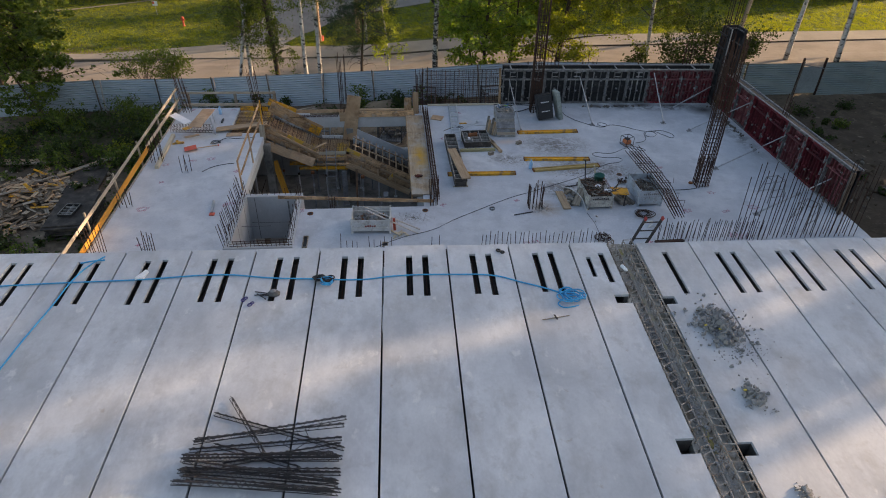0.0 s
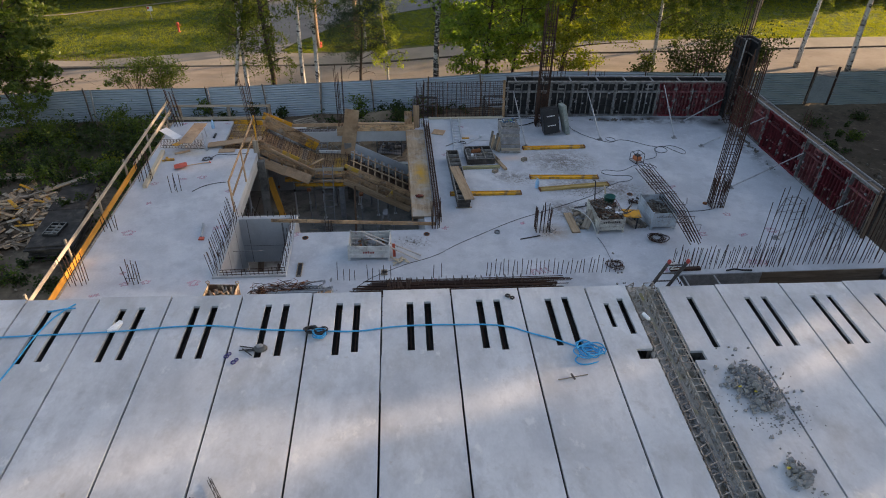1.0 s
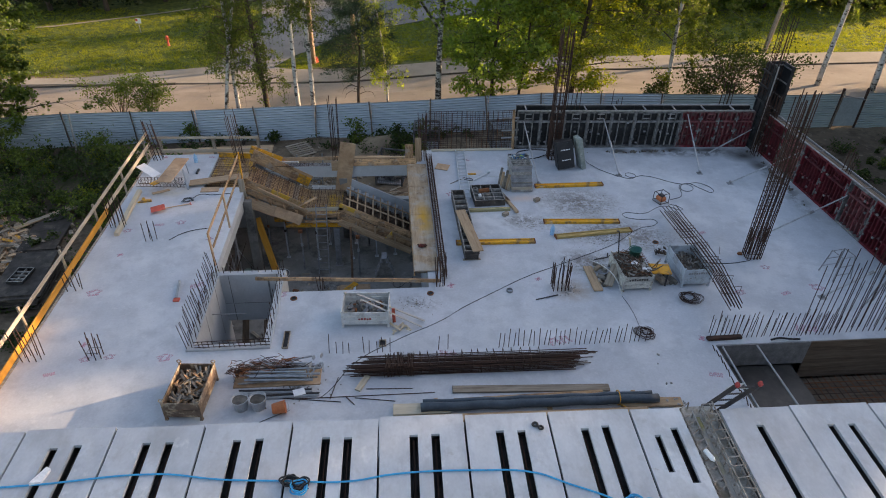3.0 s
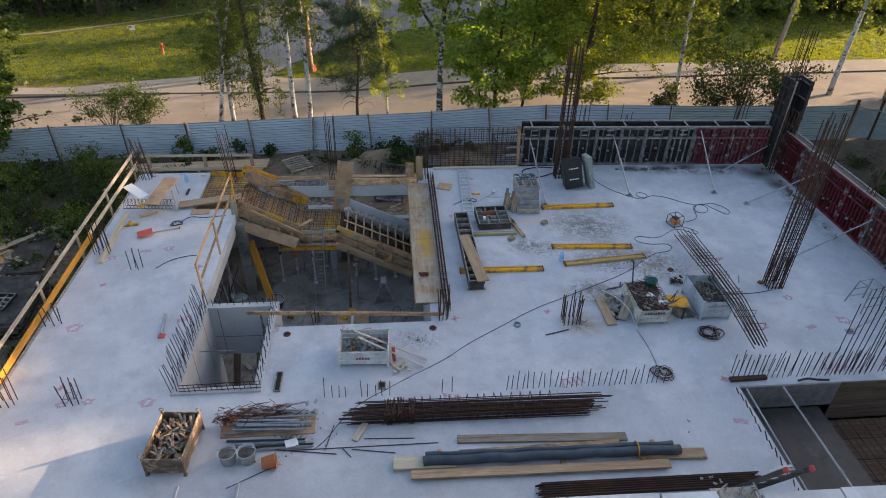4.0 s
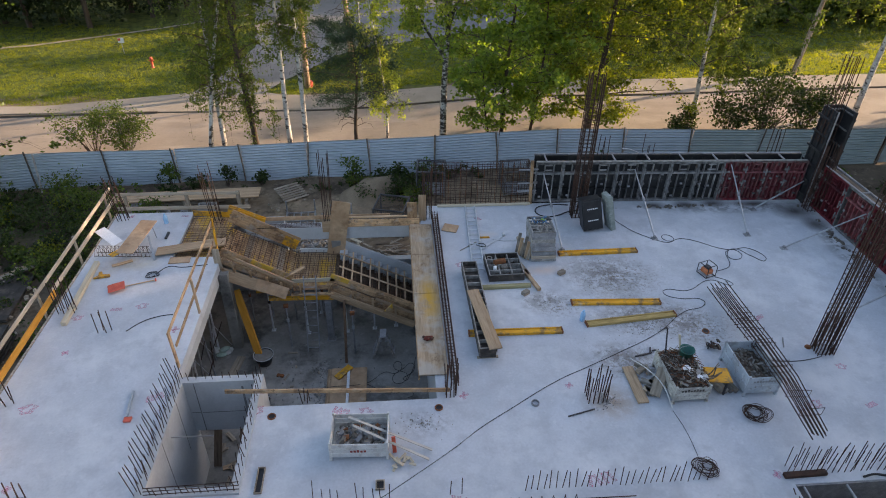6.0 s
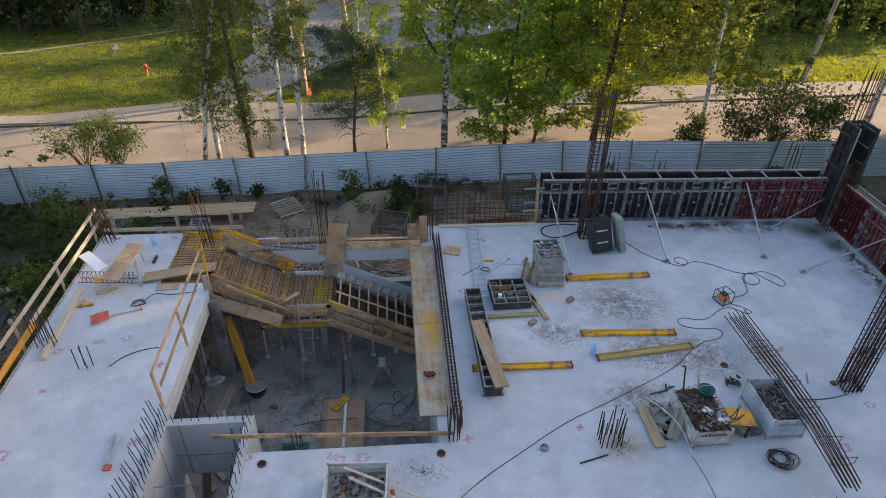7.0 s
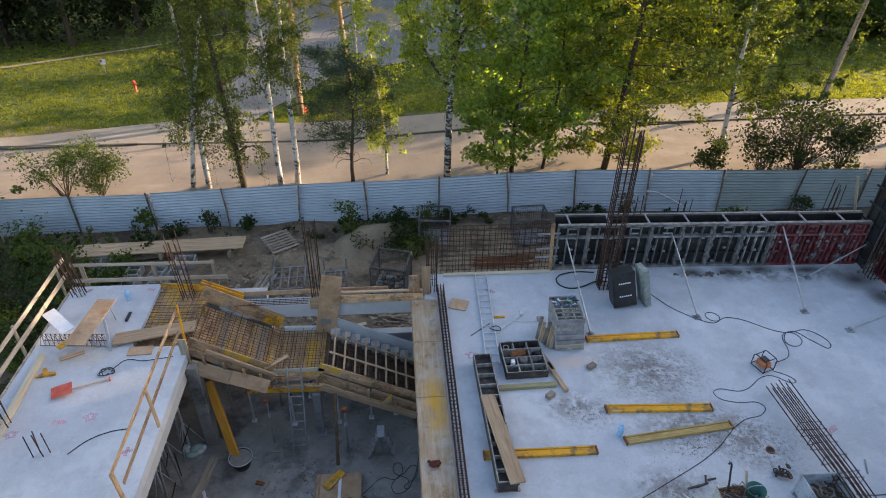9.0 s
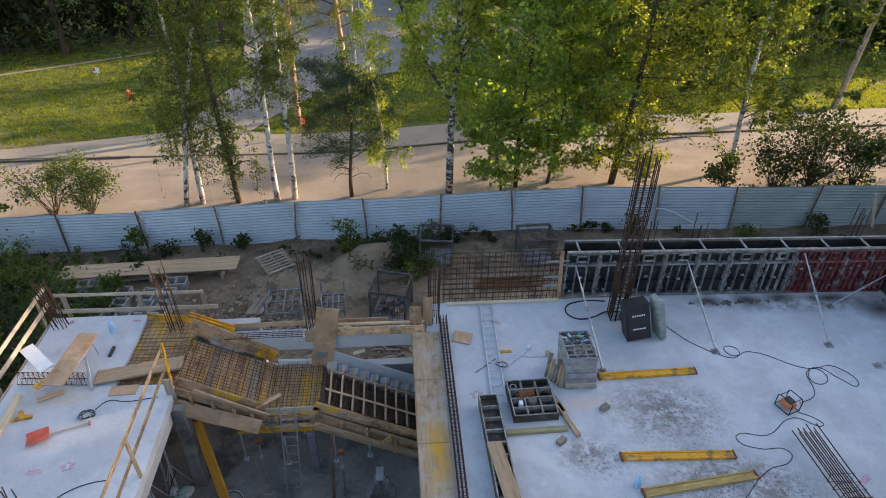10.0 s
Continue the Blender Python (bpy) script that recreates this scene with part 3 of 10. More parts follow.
gx = [-400, -200, -110, -70] + [-50 + 0.8 * i for i in range(126)] + [60, 80, 130, 220, 400]
gy = [-300, -150, -80, -50] + [-30 + 0.8 * i for i in range(64)] + [24, 30, 36, 44, 56, 75, 110, 180, 420]
gg = Geo()
for y in gy:
    for x in gx:
        gg.v.append((x, y, ground_height(x, y)))
for j in range(len(gy) - 1):
    for i in range(len(gx) - 1):
        a = j * len(gx) + i
        gg.f.append((a, a + 1, a + 1 + len(gx), a + len(gx)))
tagged(part("ground", gg, GROUND, smooth=True), "trodden brown soil turning to rough grass beyond the road", "ground", kind="structure")


def strip(name, edge_a, edge_b, lift, material, label, step=1.0, x0=-80, x1=80):
    """A band of paving between two lines y(x), following the ground, with a thickness."""
    g = Geo()
    n = int((x1 - x0) / step) + 1
    for i in range(n):
        x = x0 + i * step
        for y, z in ((edge_a(x), -0.1), (edge_a(x), lift), (edge_b(x), lift), (edge_b(x), -0.1)):
            g.v.append((x, y, gz(x) + z))
    for i in range(n - 1):
        for k in range(3):
            a = i * 4 + k
            g.f.append((a, a + 4, a + 5, a + 1))
    g.f = [tuple(reversed(f)) for f in g.f]
    return tagged(part(name, g, material), label, name.split("_")[-1], kind="structure")


def kerb_y(x):
    return 25.25 + 0.05 * max(0, x - 14)


def pave_edge(x):
    """Far edge of the pavement, where the grass begins."""
    if x < -13:
        return max(26.4, 28.2 + 0.24 * (x + 13))
    return 27.7 + 0.03 * max(0, x - 10) + 0.1 * max(0, min(5, -x - 8))


strip("road", lambda x: 18.4, lambda x: kerb_y(x), 0.03, ASPH, "worn pinkish asphalt road in low sun")
strip("pavement", lambda x: kerb_y(x) + 0.1, pave_edge, 0.09, PAVE, "pale dusty pavement beside the road")
strip("kerb", lambda x: kerb_y(x), lambda x: kerb_y(x) + 0.1, 0.11, KERB, "low dark kerb of the road", x0=-6, x1=80)
strip("kerb", lambda x: 25.0 + 0.04 * (x + 20), lambda x: 25.12 + 0.04 * (x + 20), 0.13, KERB, "low dark kerb of the road", x0=-80, x1=-14)
# the side road opens into a paved yard behind a tongue of grass: y, left edge, right edge
YARD = ((27.0, -13.7, -5.5), (28.3, -12.8, -8.5), (30.5, -12.0, -7.5), (31.4, -11.8, -6.8), (33.6, -11.3, -5.5), (35.2, -10.9, -4.6), (36.4, -10.7, -2.5), (37.2, -10.5, 0.0), (38.0, -10.6, 2.5), (39.0, -10.8, 6.0), (41.0, -11.2, 9.5), (45.0, -11.8, 11.0), (56.0, -14.0, 12.0), (75.0, -16.0, 14.0))
side = Geo()
for k, (y, xa, xb) in enumerate(YARD):
    for i in range(13):
        x = xa + (xb - xa) * i / 12
        side.v.append((x, y, gz(x) + 0.05))
    if k:
        side.f += [(13 * k - 13 + i, 13 * k - 12 + i, 13 * k + 1 + i, 13 * k + i) for i in range(12)]
tagged(part("side_road", side, GREYROAD), "grey asphalt side road opening into a paved yard", "road", kind="structure")
foot = Geo()
for k, (x, y) in enumerate(((-48, 33.5), (-33, 36.2), (-26.3, 38), (-19.3, 41.8), (-12, 46.5))):
    foot.v += [(x, y - 0.2, -3.31), (x, y + 0.2, -3.31)]
    if k:
        foot.f.append((2 * k - 2, 2 * k, 2 * k + 1, 2 * k - 1))
tagged(part("footpath", foot, PAVE), "narrow pale footpath across the grass", "path", kind="structure")

# ---- the building ----
X0, X1, Y0, Y1 = -9.8, 13.75, -19.4, 8.8


def deck_solid(x, y):
    if -6.0 < x < 0.0 and 0.3 < y: return False
    if -7.4 < x < -6.0 and y > 6.2: return False
    if -6.0 < x < -4.0 and -1.9 < y < 1.25: return False
    if 7.0 < x < 13.3 and y < -2.4: return False
    return True


dx = [X0, -7.4, -6.0, -4.0, 0.0, 7.0, 13.3, X1]
dy = [-9.5, -2.4, -1.9, 0.3, 1.25, 6.2, Y1]
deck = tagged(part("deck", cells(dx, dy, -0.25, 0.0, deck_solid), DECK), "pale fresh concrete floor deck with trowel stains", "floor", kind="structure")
tagged(part("floor", Geo().box(X0 + 0.26, -9.4, -3.4, X1 - 0.26, Y1 - 0.26, -3.15), FLOORC), "dusty grey concrete floor of the lower storey", "floor", kind="structure")
tagged(part("wall_west", Geo().box(X0, -9.5, -3.5, X0 + 0.25, Y1, -0.252), WALLC), "grey concrete outer wall below the deck", "wall", kind="structure")
tagged(part("wall_east", Geo().box(X1 - 0.25, -9.5, -3.5, X1, Y1, -0.252), WALLC), "grey concrete outer wall below the deck", "wall", kind="structure")
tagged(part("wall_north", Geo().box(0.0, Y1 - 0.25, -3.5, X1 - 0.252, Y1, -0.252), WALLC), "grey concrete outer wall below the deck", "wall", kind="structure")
tagged(part("wall_north", Geo().box(X0 + 0.252, Y1 - 0.25, -3.5, -7.4, Y1, -0.252), WALLC), "grey concrete outer wall below the deck", "wall", kind="structure")
tagged(part("wall_south", Geo().box(X0, -9.75, -3.5, X1, -9.502, 3.5), WALLC), "grey concrete wall carrying the upper slabs", "wall", kind="structure")
# lift shaft: four walls, standing a hand above the deck
shaft_xs, shaft_ys = [-6.0, -5.82, -4.18, -4.0], [-1.9, -1.72, 1.07, 1.25]
tagged(part("shaft_wall", cells(shaft_xs, shaft_ys, -3.15, -1.601, lambda x, y: not (-5.82 < x < -4.18 and -1.72 < y)), WALLC), "lower walls of the lift shaft with an open doorway", "wall", kind="structure")
tagged(part("shaft_wall", cells(shaft_xs, shaft_ys, -1.6, 0.06, lambda x, y: not (-5.82 < x < -4.18 and -1.72 < y < 1.07)), WALLC), "smooth grey concrete lift shaft walls, open at the top", "wall", kind="structure")
FORMLINE = mat("dark_form_joint", (0.12, 0.12, 0.12), (0.24, 0.24, 0.24), 0.9, 6, 30, 0.1)
for x0, z0, x1, z1 in ((-5.585, -1.59, -5.565, 0.03), (-4.52, -1.59, -4.47, -0.12), (-5.8, -0.95, -5.6, -0.935), (-5.55, -0.96, -4.2, -0.945)):
    tagged(part("form_joint", Geo().box(x0, 1.062, z0, x1, 1.068, z1), FORMLINE), "dark joint line left by formwork on the shaft wall", "joint", kind="structure")
for y in (-0.6, 0.5):
    tagged(part("form_joint", Geo().box(-5.818, y, -1.59, -5.814, y + 0.02, 0.02), FORMLINE), "dark joint line left by formwork on the shaft wall", "joint", kind="structure")
tagged(part("wall_north_low", Geo().box(-7.4, 8.55, -1.998, -4.5, 8.8, -0.26), WALLC), "concrete wall behind the upper stair flight", "wall", kind="structure")
tagged(part("wall_north_low", Geo().box(-7.4, 8.55, -3.5, 0.0, 8.8, -2.0), WALLC), "low concrete wall closing the back of the stairwell", "wall", kind="structure")
# beam across the back of the stairwell, and a wall below it
tagged(part("beam", Geo().box(-5.6, 7.72, -0.5, 0.0, 8.05, -0.06, c=0.01), WALLC), "grey concrete beam across the back of the stairwell", "beam", kind="structure")
tagged(part("wall_east_stair", Geo().box(0.002, 0.35, -3.15, 0.2, 7.6, -0.252), WALLC), "grey concrete wall on one side of the stairwell", "wall", kind="structure")
# columns use the darker floor concrete to look shaded under the deck
for k, (x, y) in enumerate(((-5.9, 5.75), (-2.75, 7.75), (-7.0, 1.0), (-7.9, 4.2), (-7.9, 0.5), (-8.2, 7.6))):
    tagged(part("column", Geo().box(x - 0.15, y - 0.15, -3.148, x + 0.15, y + 0.15, -0.252 if k != 1 else -0.5, c=0.01), FLOORC), "square concrete column of the lower storey, coloured darker as if shaded", "column", kind="structure")

# ---- upper floor: hollow-core slabs ----
UZ = 3.78
# the slabs lie a little askew and with a slight fall
UM = Matrix.Translation((-0.5, -7.42, UZ)) @ pose(0, 0, 0, 2.0, 0, -0.85) @ Matrix.Translation((0.5, 7.42, -UZ))
upper = thing("upper_floor", "upper floor of long precast concrete slabs with dark open joints", "floor", UM, kind="structure")


def floor_slab(x0, x1, slots, y1, notches=()):
    """One slab: chamfered body with the slots cut through its top layer and cores below, their shade put into the
    colour.
    """
    xs, ys = [x0, x1], [-19.4, y1]
    for a, b, c, d in list(slots) + list(notches):
        xs += [a, b]
        ys += [c, d]
    xs, ys = sorted(set(round(v, 3) for v in xs)), sorted(set(round(v, 3) for v in ys))
    cut = list(slots) + list(notches)
    g = cells(xs, ys, UZ - 0.05, UZ, lambda x, y: not any(a < x < b and c < y < d for a, b, c, d in cut))
    ob = part("floor_slab", g, PRECAST, upper)
    wide = [(max(x0 + 0.03, a - 0.07), min(x1 - 0.03, b + 0.07), c - 0.5, d + 0.12) for a, b, c, d in slots] + list(notches)
    xs3 = sorted(set([x0, x1] + [round(v, 3) for n in wide for v in n[:2]]))
    ys3 = sorted(set([-19.4, y1] + [round(v, 3) for n in wide for v in n[2:]]))
    part("core_layer", cells(xs3, ys3, UZ - 0.27, UZ - 0.052, lambda x, y: not any(a < x < b and c < y < d for a, b, c, d in wide)), SHADECORE, ob, "hollow core layer of the slab, coloured dark for its shade")
    xs2 = sorted(set([x0, x1] + [v for n in notches for v in n[:2]]))
    ys2 = sorted(set([-19.4, y1] + [v for n in notches for v in n[2:]]))
    low = cells(xs2, ys2, UZ - 0.33, UZ - 0.274, lambda x, y: not any(a < x < b and c < y < d for a, b, c, d in notches))
    part("slab_soffit", low, SHADECORE if slots else PRECAST, ob, "soffit under the slots, coloured dark for the shade in the cores")
    for a, b, c, d in slots:
        part("core_bars", Geo().tube([((a + b) / 2, c + 0.03, UZ - 0.1), ((a + b) / 2, d - 0.03, UZ - 0.1)], 0.012, 5), RUST, ob)
    return ob


def twin(x):
    """Two slots in a slab that starts at x."""
    w = 0.115
    return [(x + 0.42, x + 0.42 + w, -8.88 + rnd(-0.03, 0.03), -7.7 + rnd(-0.03, 0.03)), (x + 0.72, x + 0.72 + w, -8.88 + rnd(-0.03, 0.03), -7.7 + rnd(-0.03, 0.03))]


seam = -1.2
for k in range(-9, 3):
    xa = seam + 1.197 * k
    floor_slab(xa + 0.016, xa + 1.181, twin(xa), -7.42 + rnd(-0.03, 0.03))
floor_slab(2.407, 3.13, [(2.62, 2.71, -8.47, -7.88), (2.88, 2.99, -8.64, -7.77)], -7.43, [(2.86, 3.13, -9.2, -8.98), (2.86, 3.13, -12.25, -12.0)])
floor_slab(3.72, 4.755, [(4.13, 4.24, -9.0, -7.78)], -7.48, [(3.72, 3.92, -9.26, -9.06), (3.72, 3.92, -12.32, -12.1)])
for k in range(8):
    xa = 4.77 + 1.2 * k
    floor_slab(xa + 0.016, xa + 1.184, [(xa + 0.39, xa + 0.5, -9.02, -7.82), (xa + 0.69, xa + 0.8, -9.02, -7.82)], -7.48 + rnd(-0.03, 0.03))
# the joint between two bays: a beam with its stirrups showing
JOINTY = mat("mossy_yellow_board", (0.26, 0.22, 0.08), (0.36, 0.31, 0.13), 0.85, 3.0, 20, 0.3, grain=0.4)
stain(JOINTY, (0.3, 0.285, 0.265), 1.6, 0.36, 0.5, 0.95)
MORTAR = mat("dusty_mortar", (0.3, 0.28, 0.25), (0.48, 0.45, 0.4), 0.9, 3.0, 24, 0.4, grain=0.4)
stain(MORTAR, (0.2, 0.16, 0.1), 4.0, 0.52, 0.64, 0.7)
CEMBAR = mat("cemented_bar", (0.16, 0.12, 0.09), (0.44, 0.4, 0.36), 0.8, 8, 60, 0.2)
joint = thing("joint_beam", "open joint with a rusty reinforcement cage between the slab bays", "beam", UM, kind="structure")
part("joint_bed", Geo().box(3.14, -19.3, UZ - 0.34, 3.71, -7.3, UZ - 0.15), MORTAR, joint)
for a in range(4):
    part("joint_strip", Geo().box(3.37, -19.3 + 2.95 * a, UZ - 0.169, 3.44, -19.3 + 2.95 * a + 2.93, UZ - 0.1, c=0.012), JOINTY, joint, "mossy grey mortar strip in the joint")
jl = Geo()
for x, zs in ((3.19, (-0.06,)), (3.34, (-0.06,)), (3.49, (-0.07, 0.01)), (3.66, (-0.07, 0.01))):
    for z in zs:
        jl.tube([(x, -19.2, UZ + z), (x + rnd(-0.02, 0.02), -13.0, UZ + z), (x, -7.36 + rnd(-0.1, 0.04), UZ + z)], 0.012, 5)
part("long_bars", jl, CEMBAR, joint)
js = Geo()
for k in range(80):
    y = -7.42 - k * 0.147 + rnd(-0.02, 0.02)
    for xa, xb, h in ((3.19, 3.34, -0.045), (3.49, 3.66, 0.025)):
        d = 0.07 if xa < 3.3 else 0.0
        js.tube([(xa, y, UZ - 0.165), (xa, y, UZ + h), (xb, y + d + rnd(-0.03, 0.03), UZ + h), (xb, y + d, UZ - 0.165)], 0.011, 4)
tagged(part("stirrups", js, CEMBAR, joint), kind="stuff")
for nm, bx in (("wall_west_rear", (-12.1, -19.5, -3.5, -11.85, -9.76, 3.3)), ("wall_east_rear", (14.1, -19.5, -3.5, 14.35, -9.76, 3.3)), ("wall_rear", (-11.84, -19.5, -3.5, 14.09, -19.3, 3.25))):
    tagged(part(nm, Geo().box(*bx), WALLC), "grey concrete wall carrying the upper slabs", "wall", kind="structure")
tagged(part("wall_under_slabs", Geo().box(-12.1, -8.2, 3.0, 14.3, -7.75, UZ - 0.4), WALLC), "concrete wall beam under the slab ends", "wall", kind="structure")

# ---- fence ----
fence = thing("fence", "long site fence of blue-grey ribbed metal sheets", "fence", kind="structure")


def fence_line(x):
    """y, top and foot of the fence at x."""
    pts = ((-26, 15.3, -1.55), (-16, 16.9, -1.6), (-10.5, 17.05, -1.64), (-4.8, 17.3, -1.53), (-1.9, 17.05, -1.33), (1.05, 16.88, -1.15), (4, 16.7, -0.9), (6.8, 16.4, -0.66), (10, 16.2, -0.64), (13, 16.1, -0.66), (19, 16.1, -0.8), (30, 16.2, -0.7))
    for a, b in zip(pts, pts[1:]):
        if a[0] <= x <= b[0]:
            k = (x - a[0]) / (b[0] - a[0])
            return a[1] + k * (b[1] - a[1]), a[2] + k * (b[2] - a[2])
    return (pts[0] if x < 0 else pts[-1])[1:]


def fence_sheet(xa, xb):
    """Sheet with many small ribs lying flat, leaning a little."""
    g, ribs = Geo(), 15
    ya, ta = fence_line(xa)
    yb, tb = fence_line(xb)
    lean = rnd(-0.05, 0.05)
    for i in range(ribs * 2 + 1):
        k = i / (ribs * 2)
        d = 0.032 if i % 2 else -0.032
        for x, y, t in ((xa + 0.01, ya, ta), (xb - 0.01, yb, tb)):
            z = t - 1.95 * k
            g.v.append((x, y + d + lean * (1 - k), z))
            g.v.append((x, y + d + 0.012 + lean * (1 - k), z))
    for i in range(ribs * 2):
        a = i * 4
        g.f += [(a, a + 4, a + 6, a + 2), (a + 1, a + 3, a + 7, a + 5)]
    g.f += [(0, 2, 3, 1)]
    return part("sheet", g, FENCE if xa < 12 else SHADEFENCE, fence)


POSTWOOD = mat("dark_fence_pole", (0.09, 0.07, 0.055), (0.24, 0.2, 0.16), 0.9, 4, 20, 0.3, var=0.4)
fx = [-25.8, -22.9, -19.9, -16.8, -13.65, -10.6, -7.7, -4.8, -1.9, 1.05, 4.0, 6.75, 9.75, 12.8, 16.0, 19.0, 22.2]
for xa, xb in zip(fx, fx[1:]):
    fence_sheet(xa, xb)
fence_sheet(23.7, 26.8), fence_sheet(26.8, 30)
for x in fx:
    y, t = fence_line(x)
    tilt = rnd(-0.2, 0.2)
    part("post", Geo().tube([(x + tilt, y - 0.08, t + rnd(0.0, 0.12)), (x + tilt * 0.4 + rnd(-0.03, 0.03), y - 0.08, t - 1.1), (x, y - 0.07, t - 2.2)], 0.036, 8), POSTWOOD, fence)
y, t = fence_line(23)
gate = thing("gate", "grey sheet metal gate in a steel frame", "gate", kind="structure")
part("gate_sheet", Geo().box(22.35, y - 0.02, t - 1.8, 23.55, y + 0.02, t - 0.25, c=0.005), GATEM, gate)
for x in (22.3, 23.62):
    part("gate_post", Geo().box(x - 0.05, y - 0.05, t - 2.1, x + 0.05, y + 0.05, t + 0.25, c=0.008), RUST, gate)
part("gate_rail", Geo().tube([(22.3, y - 0.06, t - 0.1), (23.62, y - 0.06, t - 0.35)], 0.03, 6), GREYRIB, gate)
LATHGREY = mat("bleached_pole", (0.36, 0.34, 0.31), (0.5, 0.47, 0.43), 0.85, 3, 12, 0.2)
lone("pole", (-16.5, 16.45, -3.4), (-16.34, 16.5, -1.5), 0.07, 0.06, LATHGREY, "pale weathered pole leaning on the fence", "pole")
lone("plank", (18.95, 15.9, -2.7), (18.3, 15.75, -0.95), 0.12, 0.05, PALE, "pale pole leaning on the fence", "plank")

tagged(part("plastic_strip", Geo().tube([(9.6, 16.08, -1.56), (9.95, 16.09, -1.6), (10.3, 16.1, -1.73), (10.65, 16.1, -1.93), (11.25, 16.09, -2.27)], 0.022, 6), WHITE), "white plastic strip caught on the sheet metal fence", "strip")

# ---- trees ----
def leaves(name, centres, count, spread, size, material, parent, width=0.32, level=1.0, clump=0.8, seed=0):
    """Many small leaves in uneven clumps round the twigs; level under 1 turns them towards the sky."""
    rs = np.random.RandomState(len(centres) * 7 + count + seed)
    cs = np.array([tuple(c) for c in centres])
    weight = rs.gamma(clump, 1.0, len(cs)) + 1e-4
    pick = rs.choice(len(cs), count, p=weight / weight.sum())
    pos = cs[pick] + rs.normal(0, 1, (count, 3)) * np.array([spread, spread, spread * 0.6])
    turn = np.array([1.0, 1.0, level])
    a = rs.normal(0, 1, (count, 3)) * turn
    a /= np.linalg.norm(a, axis=1)[:, None]
    b = np.cross(a, rs.normal(0, 1, (count, 3)) * (np.array([level, level, 1.0])))
    b /= np.linalg.norm(b, axis=1)[:, None]
    s = (size * rs.uniform(0.6, 1.3, count))[:, None]
    vs = np.concatenate([(pos - a * s * 0.5)[:, None], (pos + b * s * width)[:, None], (pos + a * s * 0.55)[:, None], (pos - b * s * width)[:, None]], 1).reshape(-1, 3)
    me = bpy.data.meshes.new(name)
    me.from_pydata(vs.tolist(), [], (np.arange(count)[:, None] * 4 + np.arange(4)).tolist())
    me.materials.append(material)
    return part(name, me, None, parent)


def tree(name, x, y, h, lean, r, limb_from, spread_r, count, leaf, bark, label, leaf_size=0.105, seed=1, droop=0.0, limbs=26, rise=0.5, z=None, cluster=0.2, width=0.32, level=1.0, clump=0.8, fork=(), bare=0):
    """Tapered bent trunk, limbs with twigs, and a crown of small leaves in clumps round the twigs. fork: big limbs
    (height share, reach in x, in y, rise); bare: dead limbs under the crown."""
    random.seed(seed)
    base = Vector((x, y, (gz(x) if z is None else z) - 0.05))
    th = thing(name, label, "tree", Matrix.Translation(base))
    pts = []
    for i in range(11):
        k = i / 10
        pts.append(Vector((lean[0] * k + 0.14 * math.sin(k * 5 + seed), lean[1] * k + 0.15 * math.cos(k * 4 + seed) - 0.15, h * k)))
    trunk = part("trunk", Geo().tube(pts, r, 9, r * 0.2), bark, th, smooth=True)

    def on_trunk(k):
        return pts[min(9, int(k * 10))].lerp(pts[min(10, int(k * 10) + 1)], k * 10 - int(k * 10))

    lg, tips, starts = Geo(), [], []
    for i in range(limbs):
        k = limb_from + (1 - limb_from) * (i + rnd(0, 0.8)) / limbs
        starts.append((on_trunk(k), spread_r * (1.15 - 0.75 * abs(k - 0.45)) * rnd(0.55, 1.15), i * 2.4 + rnd(-0.5, 0.5), k))
    for k, dx_, dy_, up in fork:
        p = on_trunk(k)
        q = [p, p + Vector((dx_ * 0.4, dy_ * 0.4, up * 0.3)), p + Vector((dx_ * 0.75, dy_ * 0.75, up * 0.66)), p + Vector((dx_, dy_, up))]
        part("limb", Geo().tube(q, r * 0.5, 7, r * 0.15), bark, trunk, smooth=True)
        for i in range(12):
            f = rnd(0.25, 1.0) * 2.99
            starts.append((q[int(f)].lerp(q[int(f) + 1], f - int(f)), spread_r * rnd(0.3, 0.6), i * 2.4, 0.5))
    for i in range(bare):
        p, a = on_trunk(limb_from * rnd(0.5, 1.0)), rnd(0, 6.28)
        d = Vector((math.cos(a), math.sin(a), 0)) * rnd(0.6, 1.3)
        lg.tube([p, p + d * 0.5 + Vector((0, 0, 0.1)), p + d * 0.85 + Vector((0, 0, -0.05)), p + d + Vector((0, 0, -0.35))], 0.022, 4, 0.006)
    for p, ln, a, k in starts:
        d = Vector((math.cos(a), math.sin(a), 0))
        q = [p, p + d * ln * 0.35 + Vector((0, 0, ln * rise * 0.5)), p + d * ln * 0.7 + Vector((0, 0, ln * rise * 0.75)), p + d * ln + Vector((0, 0, ln * rise * (0.9 - droop)))]
        lg.tube(q, r * 0.3 * (1.1 - k), 5, 0.008)
        for j in range(1, 4):
            tips.append(q[j])
            for _ in range(3):
                w = q[j] + Vector((rnd(-1, 1), rnd(-1, 1), rnd(-0.5, 0.6 - droop))) * ln * 0.34
                lg.tube([q[j], q[j].lerp(w, 0.5) + Vector((0, 0, 0.08)), w], 0.012, 3, 0.004, cap=False)
                tips += [w, q[j].lerp(w, 0.6)]
                if droop:
                    n = rnd(0.4, 2.4) * droop * 1.6
                    s = Vector((rnd(-0.1, 0.1), rnd(-0.1, 0.1), 0))
                    lg.tube([w, w + s - Vector((0, 0, n))], 0.004, 3, 0.002, cap=False)
